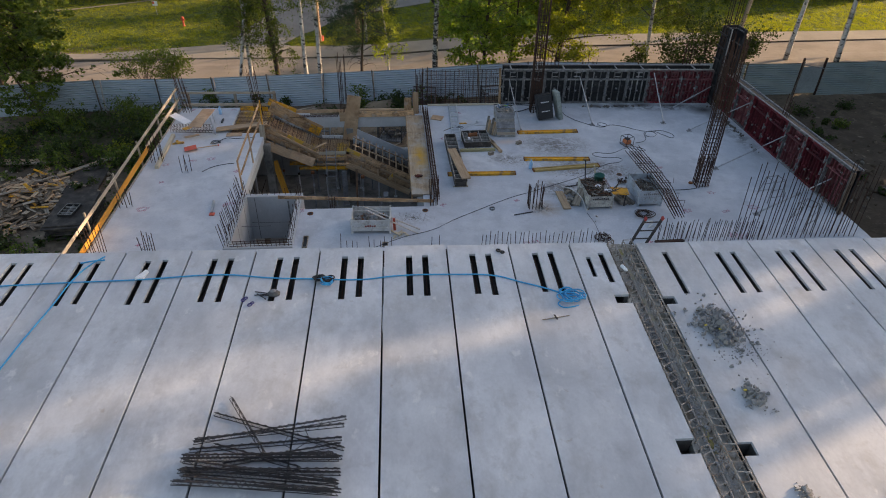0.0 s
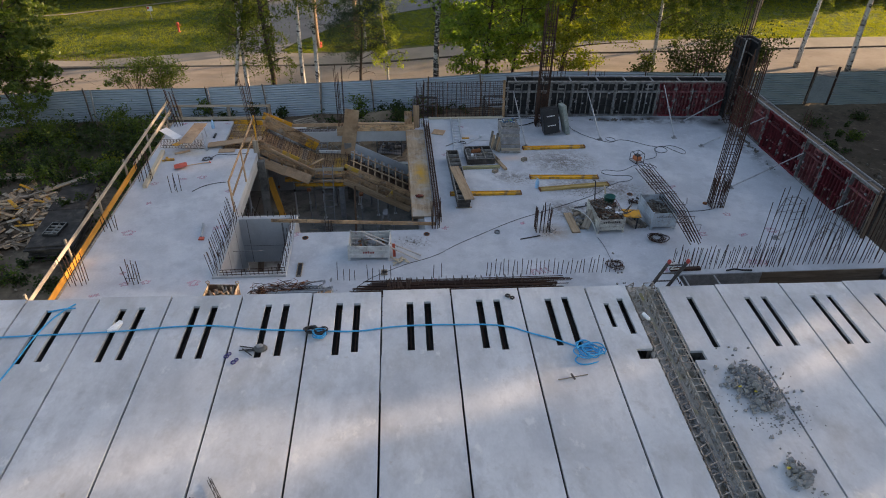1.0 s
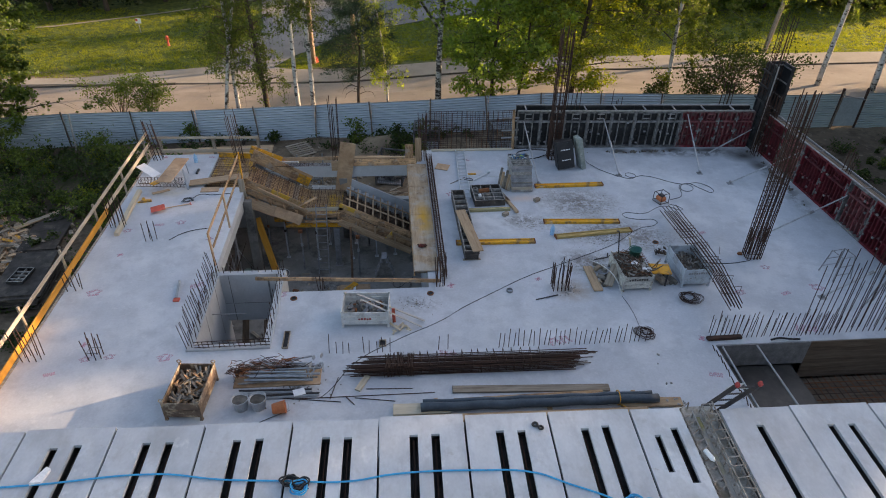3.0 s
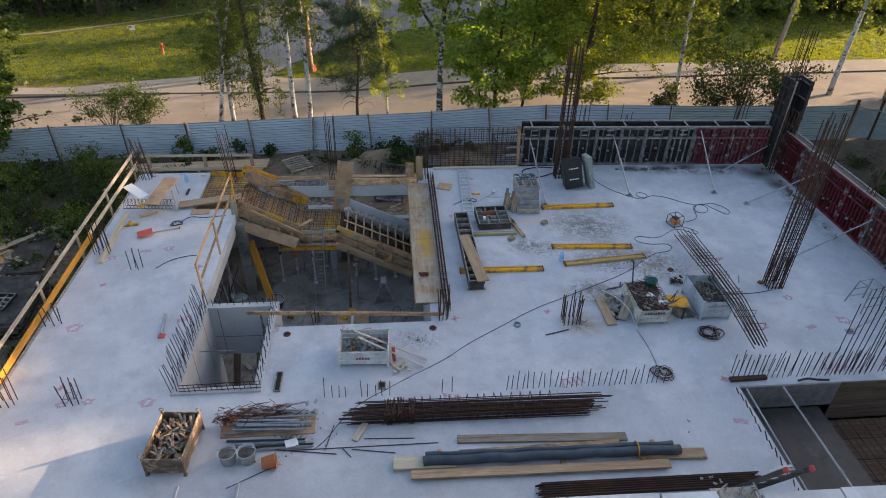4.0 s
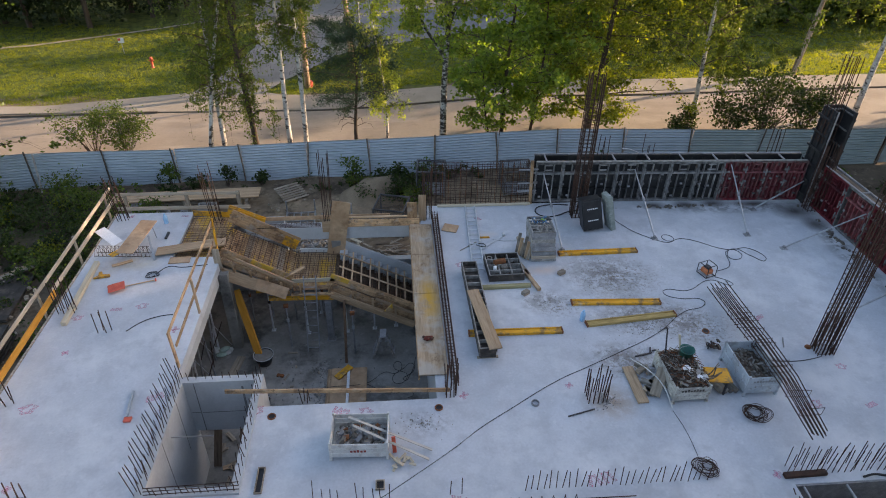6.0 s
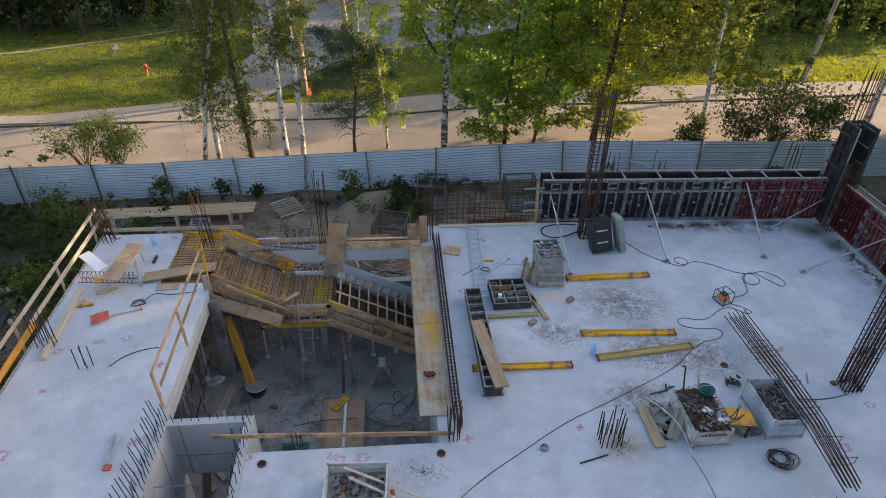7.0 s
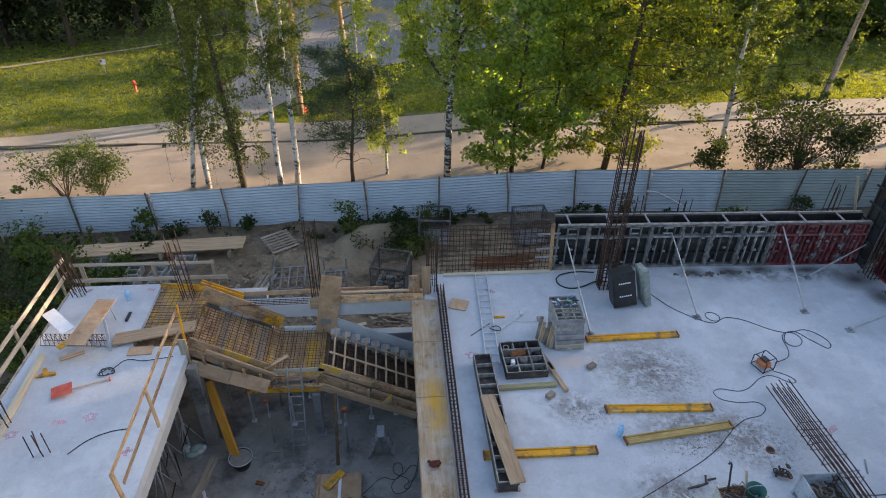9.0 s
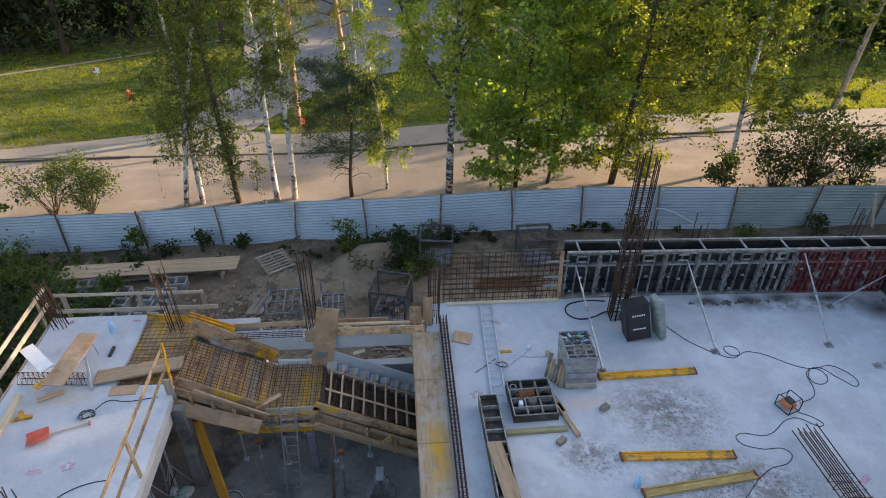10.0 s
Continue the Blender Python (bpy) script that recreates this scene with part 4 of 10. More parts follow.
                    tips += [w + s * f - Vector((0, 0, n * f)) for f in (0.15, 0.3, 0.45, 0.6, 0.75, 0.9, 1.0)]
                else:
                    u = w + Vector((rnd(-1, 1), rnd(-1, 1), rnd(-0.5, 0.4))) * ln * 0.2
                    lg.tube([w, u], 0.007, 3, 0.003, cap=False)
                    tips.append(u)
    tagged(part("branchwork", lg, BARK, trunk), kind="stuff")
    leaves("crown", tips, count, cluster if not droop else 0.1, leaf_size, leaf, th, width, level, clump, seed)
    return th


BL = "tall birch with white bark and thin drooping twigs behind the fence"
tree("birch", -10.0, 20.6, 13, (3.0, 0.2), 0.12, 0.2, 1.5, 11000, LEAF, BIRCH, BL, seed=3, droop=0.6, limbs=30, clump=0.5)
tree("birch", -9.15, 20.6, 13, (-0.5, 0.3), 0.13, 0.22, 1.3, 9000, LEAF, BIRCH, BL, seed=5, droop=0.6, limbs=28, clump=0.5)
tree("birch", -7.85, 20.7, 13.5, (-0.1, 0.2), 0.15, 0.13, 1.3, 10500, LEAF, BARK, "birch with a dark lower trunk and drooping twigs", seed=8, droop=0.65, limbs=30, clump=0.45)
tree("birch", -5.9, 20.8, 13, (-0.5, 0.3), 0.14, 0.4, 1.1, 9500, LEAF, BIRCH, BL, seed=11, droop=0.45, limbs=20, clump=0.5)
tree("birch", -5.4, 20.85, 13, (0.6, 0.4), 0.14, 0.36, 1.1, 9500, LEAF, BIRCH, BL, seed=14, droop=0.4, limbs=20, clump=0.5)
tree("pine", -2.55, 20.8, 6.0, (-0.1, 0.1), 0.1, 0.3, 1.95, 27000, NEEDLE, BARK, "young pine with dark bluish needles behind the fence", seed=17, limbs=34, rise=0.25, leaf_size=0.15, cluster=0.17, width=0.07, clump=0.7, bare=7)
tree("birch", -1.1, 21.1, 9, (-0.7, 0.1), 0.07, 0.16, 1.1, 6500, SUNLEAF, BIRCH, "thin young birch beside the pine", seed=19, droop=0.3, limbs=18, clump=0.5)
tree("birch", 1.85, 20.4, 14, (0.2, 0.3), 0.18, 0.4, 2.2, 21000, SUNLEAF, OLDBIRCH, "large birch with a forked crown and yellowing leaves, brightened as if sunlit", seed=23, droop=0.35, limbs=26, rise=0.6, leaf_size=0.125, clump=0.5, fork=((0.3, -2.3, 0.2, 4.4), (0.42, 1.3, 0.4, 3.2)), bare=5)
tree("maple", 4.85, 20.5, 10, (0.1, -0.2), 0.11, 0.1, 3.1, 10500, MAPLE, BARK, "broad green maple leaning over the fence", seed=29, limbs=34, rise=0.4, leaf_size=0.18, cluster=0.22, width=0.45, level=0.8, clump=0.9)
tree("maple", 6.3, 20.4, 8.5, (0.3, 0.2), 0.08, 0.1, 2.3, 7000, MAPLE, BARK, "slim green maple behind the fence", seed=31, limbs=26, rise=0.45, leaf_size=0.17, cluster=0.2, width=0.45, level=0.8, clump=0.9)
tree("maple", 3.9, 20.1, 4.6, (-0.3, -0.5), 0.05, 0.12, 1.5, 2000, MAPLE, BARK, "low green maple sapling hanging over the fence", seed=33, limbs=16, rise=0.2, leaf_size=0.17, cluster=0.16, width=0.45, level=0.7, clump=0.7)
tree("linden", 9.25, 20.2, 13, (0.5, 0.2), 0.16, 0.06, 3.7, 29000, OLIVE, BARK, "tall tree with dark trunk and olive leaves", seed=37, limbs=52, rise=0.12, leaf_size=0.15, cluster=0.2, level=0.8, clump=0.9)
tree("birch", 15.2, 21.3, 13, (-0.1, 0.3), 0.13, 0.2, 3.7, 44000, LEAF, BIRCH, "birch with a broad crown of hanging foliage", seed=41, droop=0.4, limbs=40, leaf_size=0.13, clump=0.55)
tree("birch", 25.3, 22.3, 14, (0.1, 0.2), 0.17, 0.34, 2.4, 18000, LEAF, BIRCH, BL, seed=43, droop=0.5, limbs=26, leaf_size=0.13, clump=0.5)
tree("birch", 28.0, 21.5, 14, (0.2, 0.2), 0.18, 0.36, 2.6, 18000, LEAF, BIRCH, BL, seed=47, droop=0.5, limbs=26, leaf_size=0.13, clump=0.5)
tree("alder", -19.9, 16.9, 10.5, (1.0, -0.6), 0.17, 0.12, 3.2, 16500, ALDER, BARK, "broad green tree at the end of the fence", seed=53, limbs=34, rise=0.4, leaf_size=0.2, cluster=0.15, level=0.6, clump=0.45)
tree("alder", -23.0, 19.5, 11, (0.4, 0.0), 0.15, 0.1, 3.2, 13000, ALDER, BARK, "broad green tree at the end of the fence", seed=59, limbs=30, rise=0.4, leaf_size=0.2, cluster=0.15, level=0.6, clump=0.45)
tree("alder", -19.0, 15.4, 5.2, (-1.5, 0.2), 0.07, 0.1, 1.9, 4200, ALDER, BARK, "small crooked tree leaning before the fence", seed=71, limbs=22, rise=0.15, leaf_size=0.17, cluster=0.17, level=0.7, clump=0.6)
for x, y, sd in ((-5.86, 29.3, 61), (-3.4, 31.0, 64)):
    rpine = tree("roadside_pine", x, y, 14, (-0.3, 0.2), 0.2, 0.34, 2.5, 30000, PINEGREEN, PINEBARK, "pine with pinkish bark on the grass across the road", seed=sd, limbs=30, rise=0.3, leaf_size=0.15, cluster=0.16, width=0.08, clump=0.5, bare=7)
    if sd == 61:
        part("painted_band", Geo().tube([(-0.04, 0.0, 0.06), (-0.04, 0.0, 0.4)], 0.225, 10), REDPLAS, rpine, "red painted band round the foot")
for k, (x, y, hh) in enumerate(((20, 42, 9), (-13.5, 45, 13))):
    tree("roadside_tree", x, y, hh, (0.3, 0.2), 0.2, 0.26, 2.8, 9000, OLIVE if k % 2 else MAPLE, BARK, "leafy tree on the grass across the road", seed=62 + k, limbs=26, rise=0.4, leaf_size=0.18)


def shrub(name, x, y, h, w, count, leaf, label, seed, size=0.1, z=None, flat=1.0, stems=16, skirt=0, shoots=0):
    """Stems with side twigs and loose leaves; skirt: low side shoots near the ground, shoots: long thin ones past the outline."""
    random.seed(seed)
    base = Vector((x, y, (gz(x) if z is None else z) - 0.03))
    th = thing(name, label, "bush", Matrix.Translation(base))
    g, tips = Geo(), []
    for i in range(stems):
        a = rnd(0, 6.28)
        top = Vector((math.cos(a) * w * rnd(0.2, 1.1), math.sin(a) * w * rnd(0.2, 0.8) * flat, h * rnd(0.4, 1.05)))
        mid = top * 0.5 + Vector((rnd(-0.1, 0.1), rnd(-0.1, 0.1), 0.12 * h))
        g.tube([(rnd(-0.1, 0.1), rnd(-0.1, 0.1), 0), mid, top], 0.008 + 0.005 * h, 4, 0.004)
        tips += [mid.lerp(top, k) for k in (0.1, 0.4, 0.7, 1)]
        for _ in range(4):
            p = mid.lerp(top, rnd(0, 1))
            q = p + Vector((rnd(-1, 1), rnd(-1, 1), rnd(-0.2, 0.8))) * w * 0.28
            g.tube([p, q], 0.008, 3, 0.003, cap=False)
            tips += [q, p.lerp(q, 0.6)]
    for i in range(skirt):
        a, f = rnd(0, 6.28), rnd(0.25, 1.0)
        q = Vector((math.cos(a) * w * f, math.sin(a) * w * 0.7 * f, h * rnd(0.08, 0.45)))
        g.tube([(0, 0, 0.02), q * 0.6 + Vector((0, 0, 0.1)), q], 0.01, 3, 0.003, cap=False)
        tips += [q, q * 0.8, q * 0.6 + Vector((0, 0, 0.05))]
    for i in range(shoots):
        a = rnd(0, 6.28)
        q = Vector((math.cos(a) * w * rnd(0.7, 1.25), math.sin(a) * w * 0.6, h * rnd(0.75, 1.1)))
        g.tube([q * 0.5, q * 0.8 + Vector((0, 0, 0.12 * h)), q], 0.009, 3, 0.003, cap=False)
        tips += [q, (q * 0.9 + Vector((0, 0, 0.06 * h))), q * 0.7 + Vector((0, 0, 0.08 * h))]
    tagged(part("stemwork", g, BARK, th), kind="stuff")
    leaves("foliage", tips, count, 0.11 + 0.06 * w, size, leaf, th, 0.36, 0.8, 1.0, seed)
    return th


shrub("bush", -15.4, 19.9, 2.5, 1.9, 2300, ALDER, "loose bush with small dark leaves by the road", 3)
shrub("bush", -13.9, 19.9, 2.4, 1.6, 3200, ALDER, "loose bush with small dark leaves by the road", 4)
shrub("bush", 18.2, 19.4, 3.7, 2.6, 4200, DARKLEAF, "large dark bush growing against the fence", 5, 0.13, stems=24, skirt=26, shoots=14)
shrub("bush", 16.3, 19.2, 2.3, 1.4, 1500, DARKLEAF, "dark bush growing against the fence", 66, 0.14, skirt=10, shoots=6)
shrub("bush", 20.3, 19.4, 2.9, 1.7, 2300, DARKLEAF, "dark bush growing against the fence", 6, 0.14, skirt=14, shoots=8)
shrub("bush", 14.1, 19.3, 1.6, 1.0, 900, DARKLEAF, "dark bush growing against the fence", 7, 0.14)
for k, (x, y, h, w) in enumerate(((-13.2, 14.0, 1.9, 1.4), (-13.0, 11.8, 1.7, 1.3), (-14.8, 13.2, 2.0, 1.5), (-15.0, 15.5, 1.5, 1.2), (-12.2, 10.0, 1.3, 1.0), (-16.5, 11.5, 1.3, 1.2), (-17.8, 14, 1.6, 1.3))):
    shrub("bush", x, y, h * 0.7, w * 1.15, 760, DARKLEAF if k % 3 else ALDER, "wild green bush growing beside the building site", 20 + k, 0.12)
for k, (x, y, h, w) in enumerate(((-10.9, 16.7, 1.2, 0.35), (-8.4, 16.7, 1.0, 0.3), (-6.9, 16.8, 0.6, 0.3), (-2.6, 16.4, 1.3, 0.45), (-0.45, 14.6, 1.1, 0.55), (-0.7, 15.4, 1.2, 0.6), (-0.2, 13.9, 0.8, 0.5), (-0.6, 16.3, 1.0, 0.4), (-1.4, 15.9, 0.9, 0.5), (0.5, 16.0, 1.1, 0.6), (8.6, 15.7, 1.0, 0.35), (16.2, 15.5, 0.9, 0.35), (13.2, 15.4, 0.5, 0.4), (-9.6, 16.5, 0.6, 0.5))):
    shrub("weed", x, y, h, w, 230, DARKLEAF if k % 3 else ALDER, "leafy weed growing in front of the fence", 40 + k, 0.13, stems=9)

random.seed(91)
for k in range(34):
    x, y = rnd(-20.5, -10.6), rnd(9.3, 15.8)
    if x < -14.5 and y < 10.5:
        continue
    shrub("weed", x, y, rnd(0.35, 0.9), rnd(0.35, 0.8), 420, (DARKLEAF, ALDER, OLIVE)[k % 3], "rank weeds growing on the soil beside the site", 200 + k, 0.12)
for k, (x, y) in enumerate(((-12.3, 7.9), (-12.0, 6.6), (-15.9, 3.5), (-14.8, 2.6), (-13.0, 2.2), (-16.5, 10.4), (-18.0, 10.8), (-12.6, 9.4), (-11.2, 8.8), (-17.6, 3.0), (15.2, 12.5), (16.4, 14.2), (18.2, 13.0), (19.5, 14.6), (21.0, 13.2), (17.2, 11.0), (20.2, 10.5), (22.4, 11.6), (18.6, 8.4), (15.6, 9.2), (24.0, 14.0), (16.0, 6.5))):
    shrub("weed", x, y, rnd(0.3, 0.6), rnd(0.3, 0.7), 380, (DARKLEAF, ALDER)[k % 2], "rank weeds growing on the soil beside the site", 300 + k, 0.1)



def undergrowth(name, x0, x1, y0, y1, count, seed, label, leaf, tall=0.7, keep=0.0):
    """Weeds growing all over a piece of ground, thick here and thin there."""
    random.seed(seed)
    th = thing(name, label, "weeds", kind="stuff")
    g, tips = Geo(), []
    for _ in range(count // 14):
        x, y = rnd(x0, x1), rnd(y0, y1)
        if noise.noise(Vector((x * 0.45, y * 0.45, seed))) < keep:
            continue
        z, h = ground_height(x, y), rnd(0.15, 1.0) * tall
        d = Vector((rnd(-0.25, 0.25), rnd(-0.25, 0.25), h))
        p = Vector((x, y, z - 0.02))
        g.tube([p, p + d], 0.007, 3, 0.003, cap=False)
        tips += [p + d * f for f in (0.35, 0.6, 0.8, 1.0)]
    tagged(part("stemwork", g, BARK, th), kind="stuff")
    tagged(leaves("foliage", tips, count, 0.07, 0.11, leaf, th, 0.38, 0.7, 1.0, seed), kind="stuff")


undergrowth("weeds", -21, -10.3, 9.6, 16.2, 10000, 5, "rank dark weeds covering the soil beside the site", DARKLEAF, 0.75, 0.0)
undergrowth("weeds", -21, -10.3, 9.0, 16.2, 6000, 6, "rank green weeds covering the soil beside the site", ALDER, 1.0, 0.05)
undergrowth("weeds", -17.5, -10.6, 1.5, 8.5, 2600, 7, "low weeds between the timber heaps", DARKLEAF, 0.45, 0.12)
undergrowth("weeds", -11.5, 13.5, 15.9, 16.9, 3000, 8, "low dark weeds along the foot of the fence", DARKLEAF, 0.5, -0.1)
undergrowth("weeds", 14.6, 28, 4, 15.8, 3600, 9, "low weeds on the dark soil beside the building", DARKLEAF, 0.35, 0.15)


def lawn(name, n, x0, x1, y0, y1, seed, label, bare):
    """Rough grass: many upright blades in tufts, thinner where the ground is bare."""
    rs = np.random.RandomState(seed)
    cx, cy = rs.uniform(x0, x1, n // 9), y0 + (y1 - y0) * rs.uniform(0, 1, n // 9) ** 1.3
    cy = cy + 0.5 * np.sin(cx * 0.7) + 0.35 * np.sin(cx * 1.9 + 1)
    keep = np.array([not bare(a, b) for a, b in zip(cx, cy)])
    cx, cy = cx[keep], cy[keep]
    pick = rs.randint(0, len(cx), n)
    x, y = cx[pick] + rs.normal(0, 0.13, n), cy[pick] + rs.normal(0, 0.13, n)
    z = np.array([gz(a) for a in x]) - 0.01
    h, a = rs.uniform(0.05, 0.13, n), rs.uniform(0, 6.28, n)
    w, lx, ly = 0.022, rs.normal(0, 0.05, n), rs.normal(0, 0.05, n)
    vs = np.stack([np.stack([x - w * np.cos(a), y - w * np.sin(a), z], 1), np.stack([x + w * np.cos(a), y + w * np.sin(a), z], 1), np.stack([x + lx, y + ly, z + h], 1)], 1).reshape(-1, 3)
    me = bpy.data.meshes.new(name)
    me.from_pydata(vs.tolist(), [], (np.arange(n)[:, None] * 3 + np.arange(3)).tolist())
    me.materials.append(BLADE)
    return tagged(part(name, me, None), label, "grass", kind="stuff")


def on_side_road(x, y):
    for (ya, la, ra), (yb, lb_, rb_) in zip(YARD, YARD[1:]):
        if ya <= y < yb:
            f = (y - ya) / (yb - ya)
            if la + (lb_ - la) * f - 0.2 < x < ra + (rb_ - ra) * f + 0.2 + 0.15 * math.sin(y * 3):
                return True
    return y < pave_edge(x) + 0.1 + 0.15 * math.sin(x * 2.3)


lawn("grass", 90000, -46, -6, 26.6, 43, 5, "rough green grass across the road", on_side_road)
lawn("grass", 110000, -6, 42, 28.1, 42, 6, "rough green grass across the road", on_side_road)


def woods(name, spots, per, label, leaf, seed, top, size=0.55, gap=None, cut=0.0, layer=0):
    """Far woods as one mass of trunks and leaf clumps; gap: the size of the holes in the leaf mass."""
    random.seed(seed)
    th = thing(name, label, "woods", kind="stuff")
    g, tips = Geo(), []
    for x, y in spots:
        h = top * rnd(0.8, 1.15)
        z = gz(x)
        g.tube([(x, y, z), (x + rnd(-0.5, 0.5), y, z + h)], 0.22, 6, 0.05)
        for _ in range(per // 32):
            k = rnd(0.05, 1.0)
            rr = 3.4 * (1.1 - 0.8 * abs(k - 0.4))
            a = rnd(0, 6.28)
            p = Vector((x + math.cos(a) * rr * rnd(0.2, 1), y + math.sin(a) * rr * rnd(0.2, 1), z + h * k))
            if gap and noise.noise(Vector(((p.y - 0.344 * p.x) / gap, (p.z - 0.245 * p.x) / gap, layer * 1.37))) > cut:
                continue
            tips.append(p)
    tagged(part("trunkwork", g, BARK, th), kind="stuff")
    tagged(leaves("leaf_mass", tips, per * len(spots), 0.55 if not gap else 0.4, size, leaf, th, clump=2.0, seed=seed), kind="stuff")


random.seed(77)
NEAR = [(-62 + 1.9 * i + rnd(-0.8, 0.8), 40.6 + rnd(0, 4.5) + max(0, i - 19) * 1.5) for i in range(24)]
FAR = [(13 + 2.6 * i + rnd(-1, 1), 43.5 + 0.3 * 2.6 * i + rnd(0, 4)) for i in range(20)]
woods("far_woods", NEAR, 5200, "woods closing the view beyond the grass, leaves darkened for canopy shade", SHADELEAF, 4, 15, 0.34)
woods("far_woods", FAR, 2600, "woods closing the view beyond the grass, leaves darkened for canopy shade", SHADELEAF, 5, 8.5, 0.4)
woods("far_woods", [(-66 + 4 * i, 58 + 0.3 * abs(i - 12) * 4 + rnd(0, 3)) for i in range(34)], 2600, "woods closing the view beyond the grass, leaves darkened for canopy shade", SHADELEAF, 15, 20)
# added tall row that blocks the sun from the left wood edge
woods("far_woods", [(14 + 1.1 * i, 50.5 + 0.344 * (14 + 1.1 * i) + rnd(0, 6)) for i in range(26)], 2400, "tall woods added far behind the grass to shade the wood edge", SHADELEAF, 18, 24)
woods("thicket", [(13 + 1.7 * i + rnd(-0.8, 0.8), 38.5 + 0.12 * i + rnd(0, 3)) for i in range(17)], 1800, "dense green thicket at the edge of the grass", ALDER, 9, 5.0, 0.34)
# added trees on the sun side that shade the right lawn
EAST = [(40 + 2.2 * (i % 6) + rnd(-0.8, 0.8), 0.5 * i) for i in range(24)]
woods("side_woods", [(x, 26.0 + 0.344 * x + d) for x, d in EAST], 3000, "young woods added beyond the grass to shade the lawn", DARKLEAF, 16, 10.6)
# unseen woods towards the sun; layer sets where sun gaps fall on the site
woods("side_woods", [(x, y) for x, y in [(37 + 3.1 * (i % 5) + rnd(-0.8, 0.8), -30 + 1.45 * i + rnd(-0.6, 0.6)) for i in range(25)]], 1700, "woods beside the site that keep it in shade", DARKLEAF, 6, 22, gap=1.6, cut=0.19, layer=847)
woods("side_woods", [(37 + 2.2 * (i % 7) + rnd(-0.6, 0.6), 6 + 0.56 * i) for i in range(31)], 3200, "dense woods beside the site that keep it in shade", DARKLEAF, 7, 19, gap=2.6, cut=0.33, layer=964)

# ---- reinforcement ----
BAR = {}


def bar_mesh(r, n=6):
    """A bar one metre long along x, shared by all bars of that thickness."""
    if (r, n) not in BAR:
        BAR[r, n] = Geo().tube([(0, 0, 0), (1, 0, 0)], r, n).mesh("bar")
    return BAR[r, n]


def bar(p, q, r, parent, material=RUST, name="bar"):
    m, length = along(p, q)
    me = bar_mesh(r)
    key = (r, material.name)
    if key not in BAR:
        BAR[key] = me.copy()
        BAR[key].materials.append(material)
    return part(name, BAR[key], None, parent, at=m @ Matrix.Diagonal((length, 1, 1, 1)))


def starter(x, y, z, n, w, d, h, label, lean=(0, 0), r=0.012, hoops=0, material=RUST):
    """Starter bars of a column: bars round a rectangle, with a hoop or two."""
    th = thing("starter_bars", label, "rebar", Matrix.Translation((x, y, z)), "column starter bars")
    spots = []
    per = 2 * (w + d)
    for i in range(n):
        s = per * i / n
        if s < w: spots.append((s - w / 2, -d / 2))
        elif s < w + d: spots.append((w / 2, s - w - d / 2))
        elif s < 2 * w + d: spots.append((w / 2 - (s - w - d), d / 2))
        else: spots.append((-w / 2, d / 2 - (s - 2 * w - d)))
    for a, b in spots:
        bar((a, b, 0), (a + lean[0] + rnd(-0.05, 0.05), b + lean[1] + rnd(-0.05, 0.05), h * rnd(0.85, 1.08)), r, th, material)
    for k in range(hoops):
        z1 = h * (0.3 + 0.55 * k / max(1, hoops))
        g = Geo()
        c = [(-w / 2, -d / 2, z1), (w / 2, -d / 2, z1), (w / 2, d / 2, z1), (-w / 2, d / 2, z1), (-w / 2, -d / 2, z1)]
        part("hoop", g.tube(c, 0.006, 4, cap=False), material, th)
    return th


def bar_row(p, q, n, h, label, lean=(0, 0), var=0.15, r=0.009, material=RUST, skip=()):
    th = thing("starter_row", label, "rebar", Matrix.Translation(p), "wall starter bars")
    d = Vector(q) - Vector(p)
    for i in range(n):
        if i in skip:
            continue
        b = d * (i / max(1, n - 1)) + Vector((rnd(-0.02, 0.02), rnd(-0.02, 0.02), 0))
        hh = h * rnd(1 - var, 1 + var)
        bar(b, b + Vector((lean[0] + rnd(-0.03, 0.03), lean[1] + rnd(-0.03, 0.03), hh)), r, th, material)
    return th


def cage(x, y, z, w, d, h, tied, n, label, lean=(0, 0), pitch=0.16):
    """An upright column cage: long bars with hoops up to the height tied."""
    th = thing("column_cage", label, "rebar cage", Matrix.Translation((x, y, z)), "tall column cages")
    m = n // 4 + 1
    for i in range(m):
        for a, b in ((-w / 2 + w * i / (m - 1), -d / 2), (-w / 2 + w * i / (m - 1), d / 2)) + (((-w / 2, -d / 2 + d * i / (m - 1)), (w / 2, -d / 2 + d * i / (m - 1))) if 0 < i < m - 1 else ()):
            bar((a, b, 0), (a + lean[0] + rnd(-0.03, 0.03), b + lean[1] + rnd(-0.03, 0.03), h * rnd(0.94, 1.03)), 0.014, th)
    g = Geo().tube([(-w / 2, -d / 2, 0), (w / 2, -d / 2, 0), (w / 2, d / 2, 0), (-w / 2, d / 2, 0), (-w / 2, -d / 2, 0)], 0.008, 4, cap=False)
    me = g.mesh("hoop")
    me.materials.append(RUST)
    for k in range(int(tied / pitch)):
        zz = 0.05 + k * pitch + rnd(-0.02, 0.02)
        part("hoop", me, None, th, at=pose(lean[0] * zz / h, lean[1] * zz / h, zz, rnd(-2, 2), rnd(-2, 2), 0))
    return th


cage(9.74, 1.26, 0, 0.42, 0.34, 5.1, 4.6, 16, "tall rusty column cage tied with hoops, standing on the deck", pitch=0.15)
starter(9.74, 1.26, 0, 14, 0.37, 0.29, 1.15, "dense rusty starter bars inside the foot of the column cage", r=0.013)
cage(5.17, 7.95, 0, 0.4, 0.34, 4.9, 4.2, 12, "tall rusty column cage beside the black wall formwork", pitch=0.13)
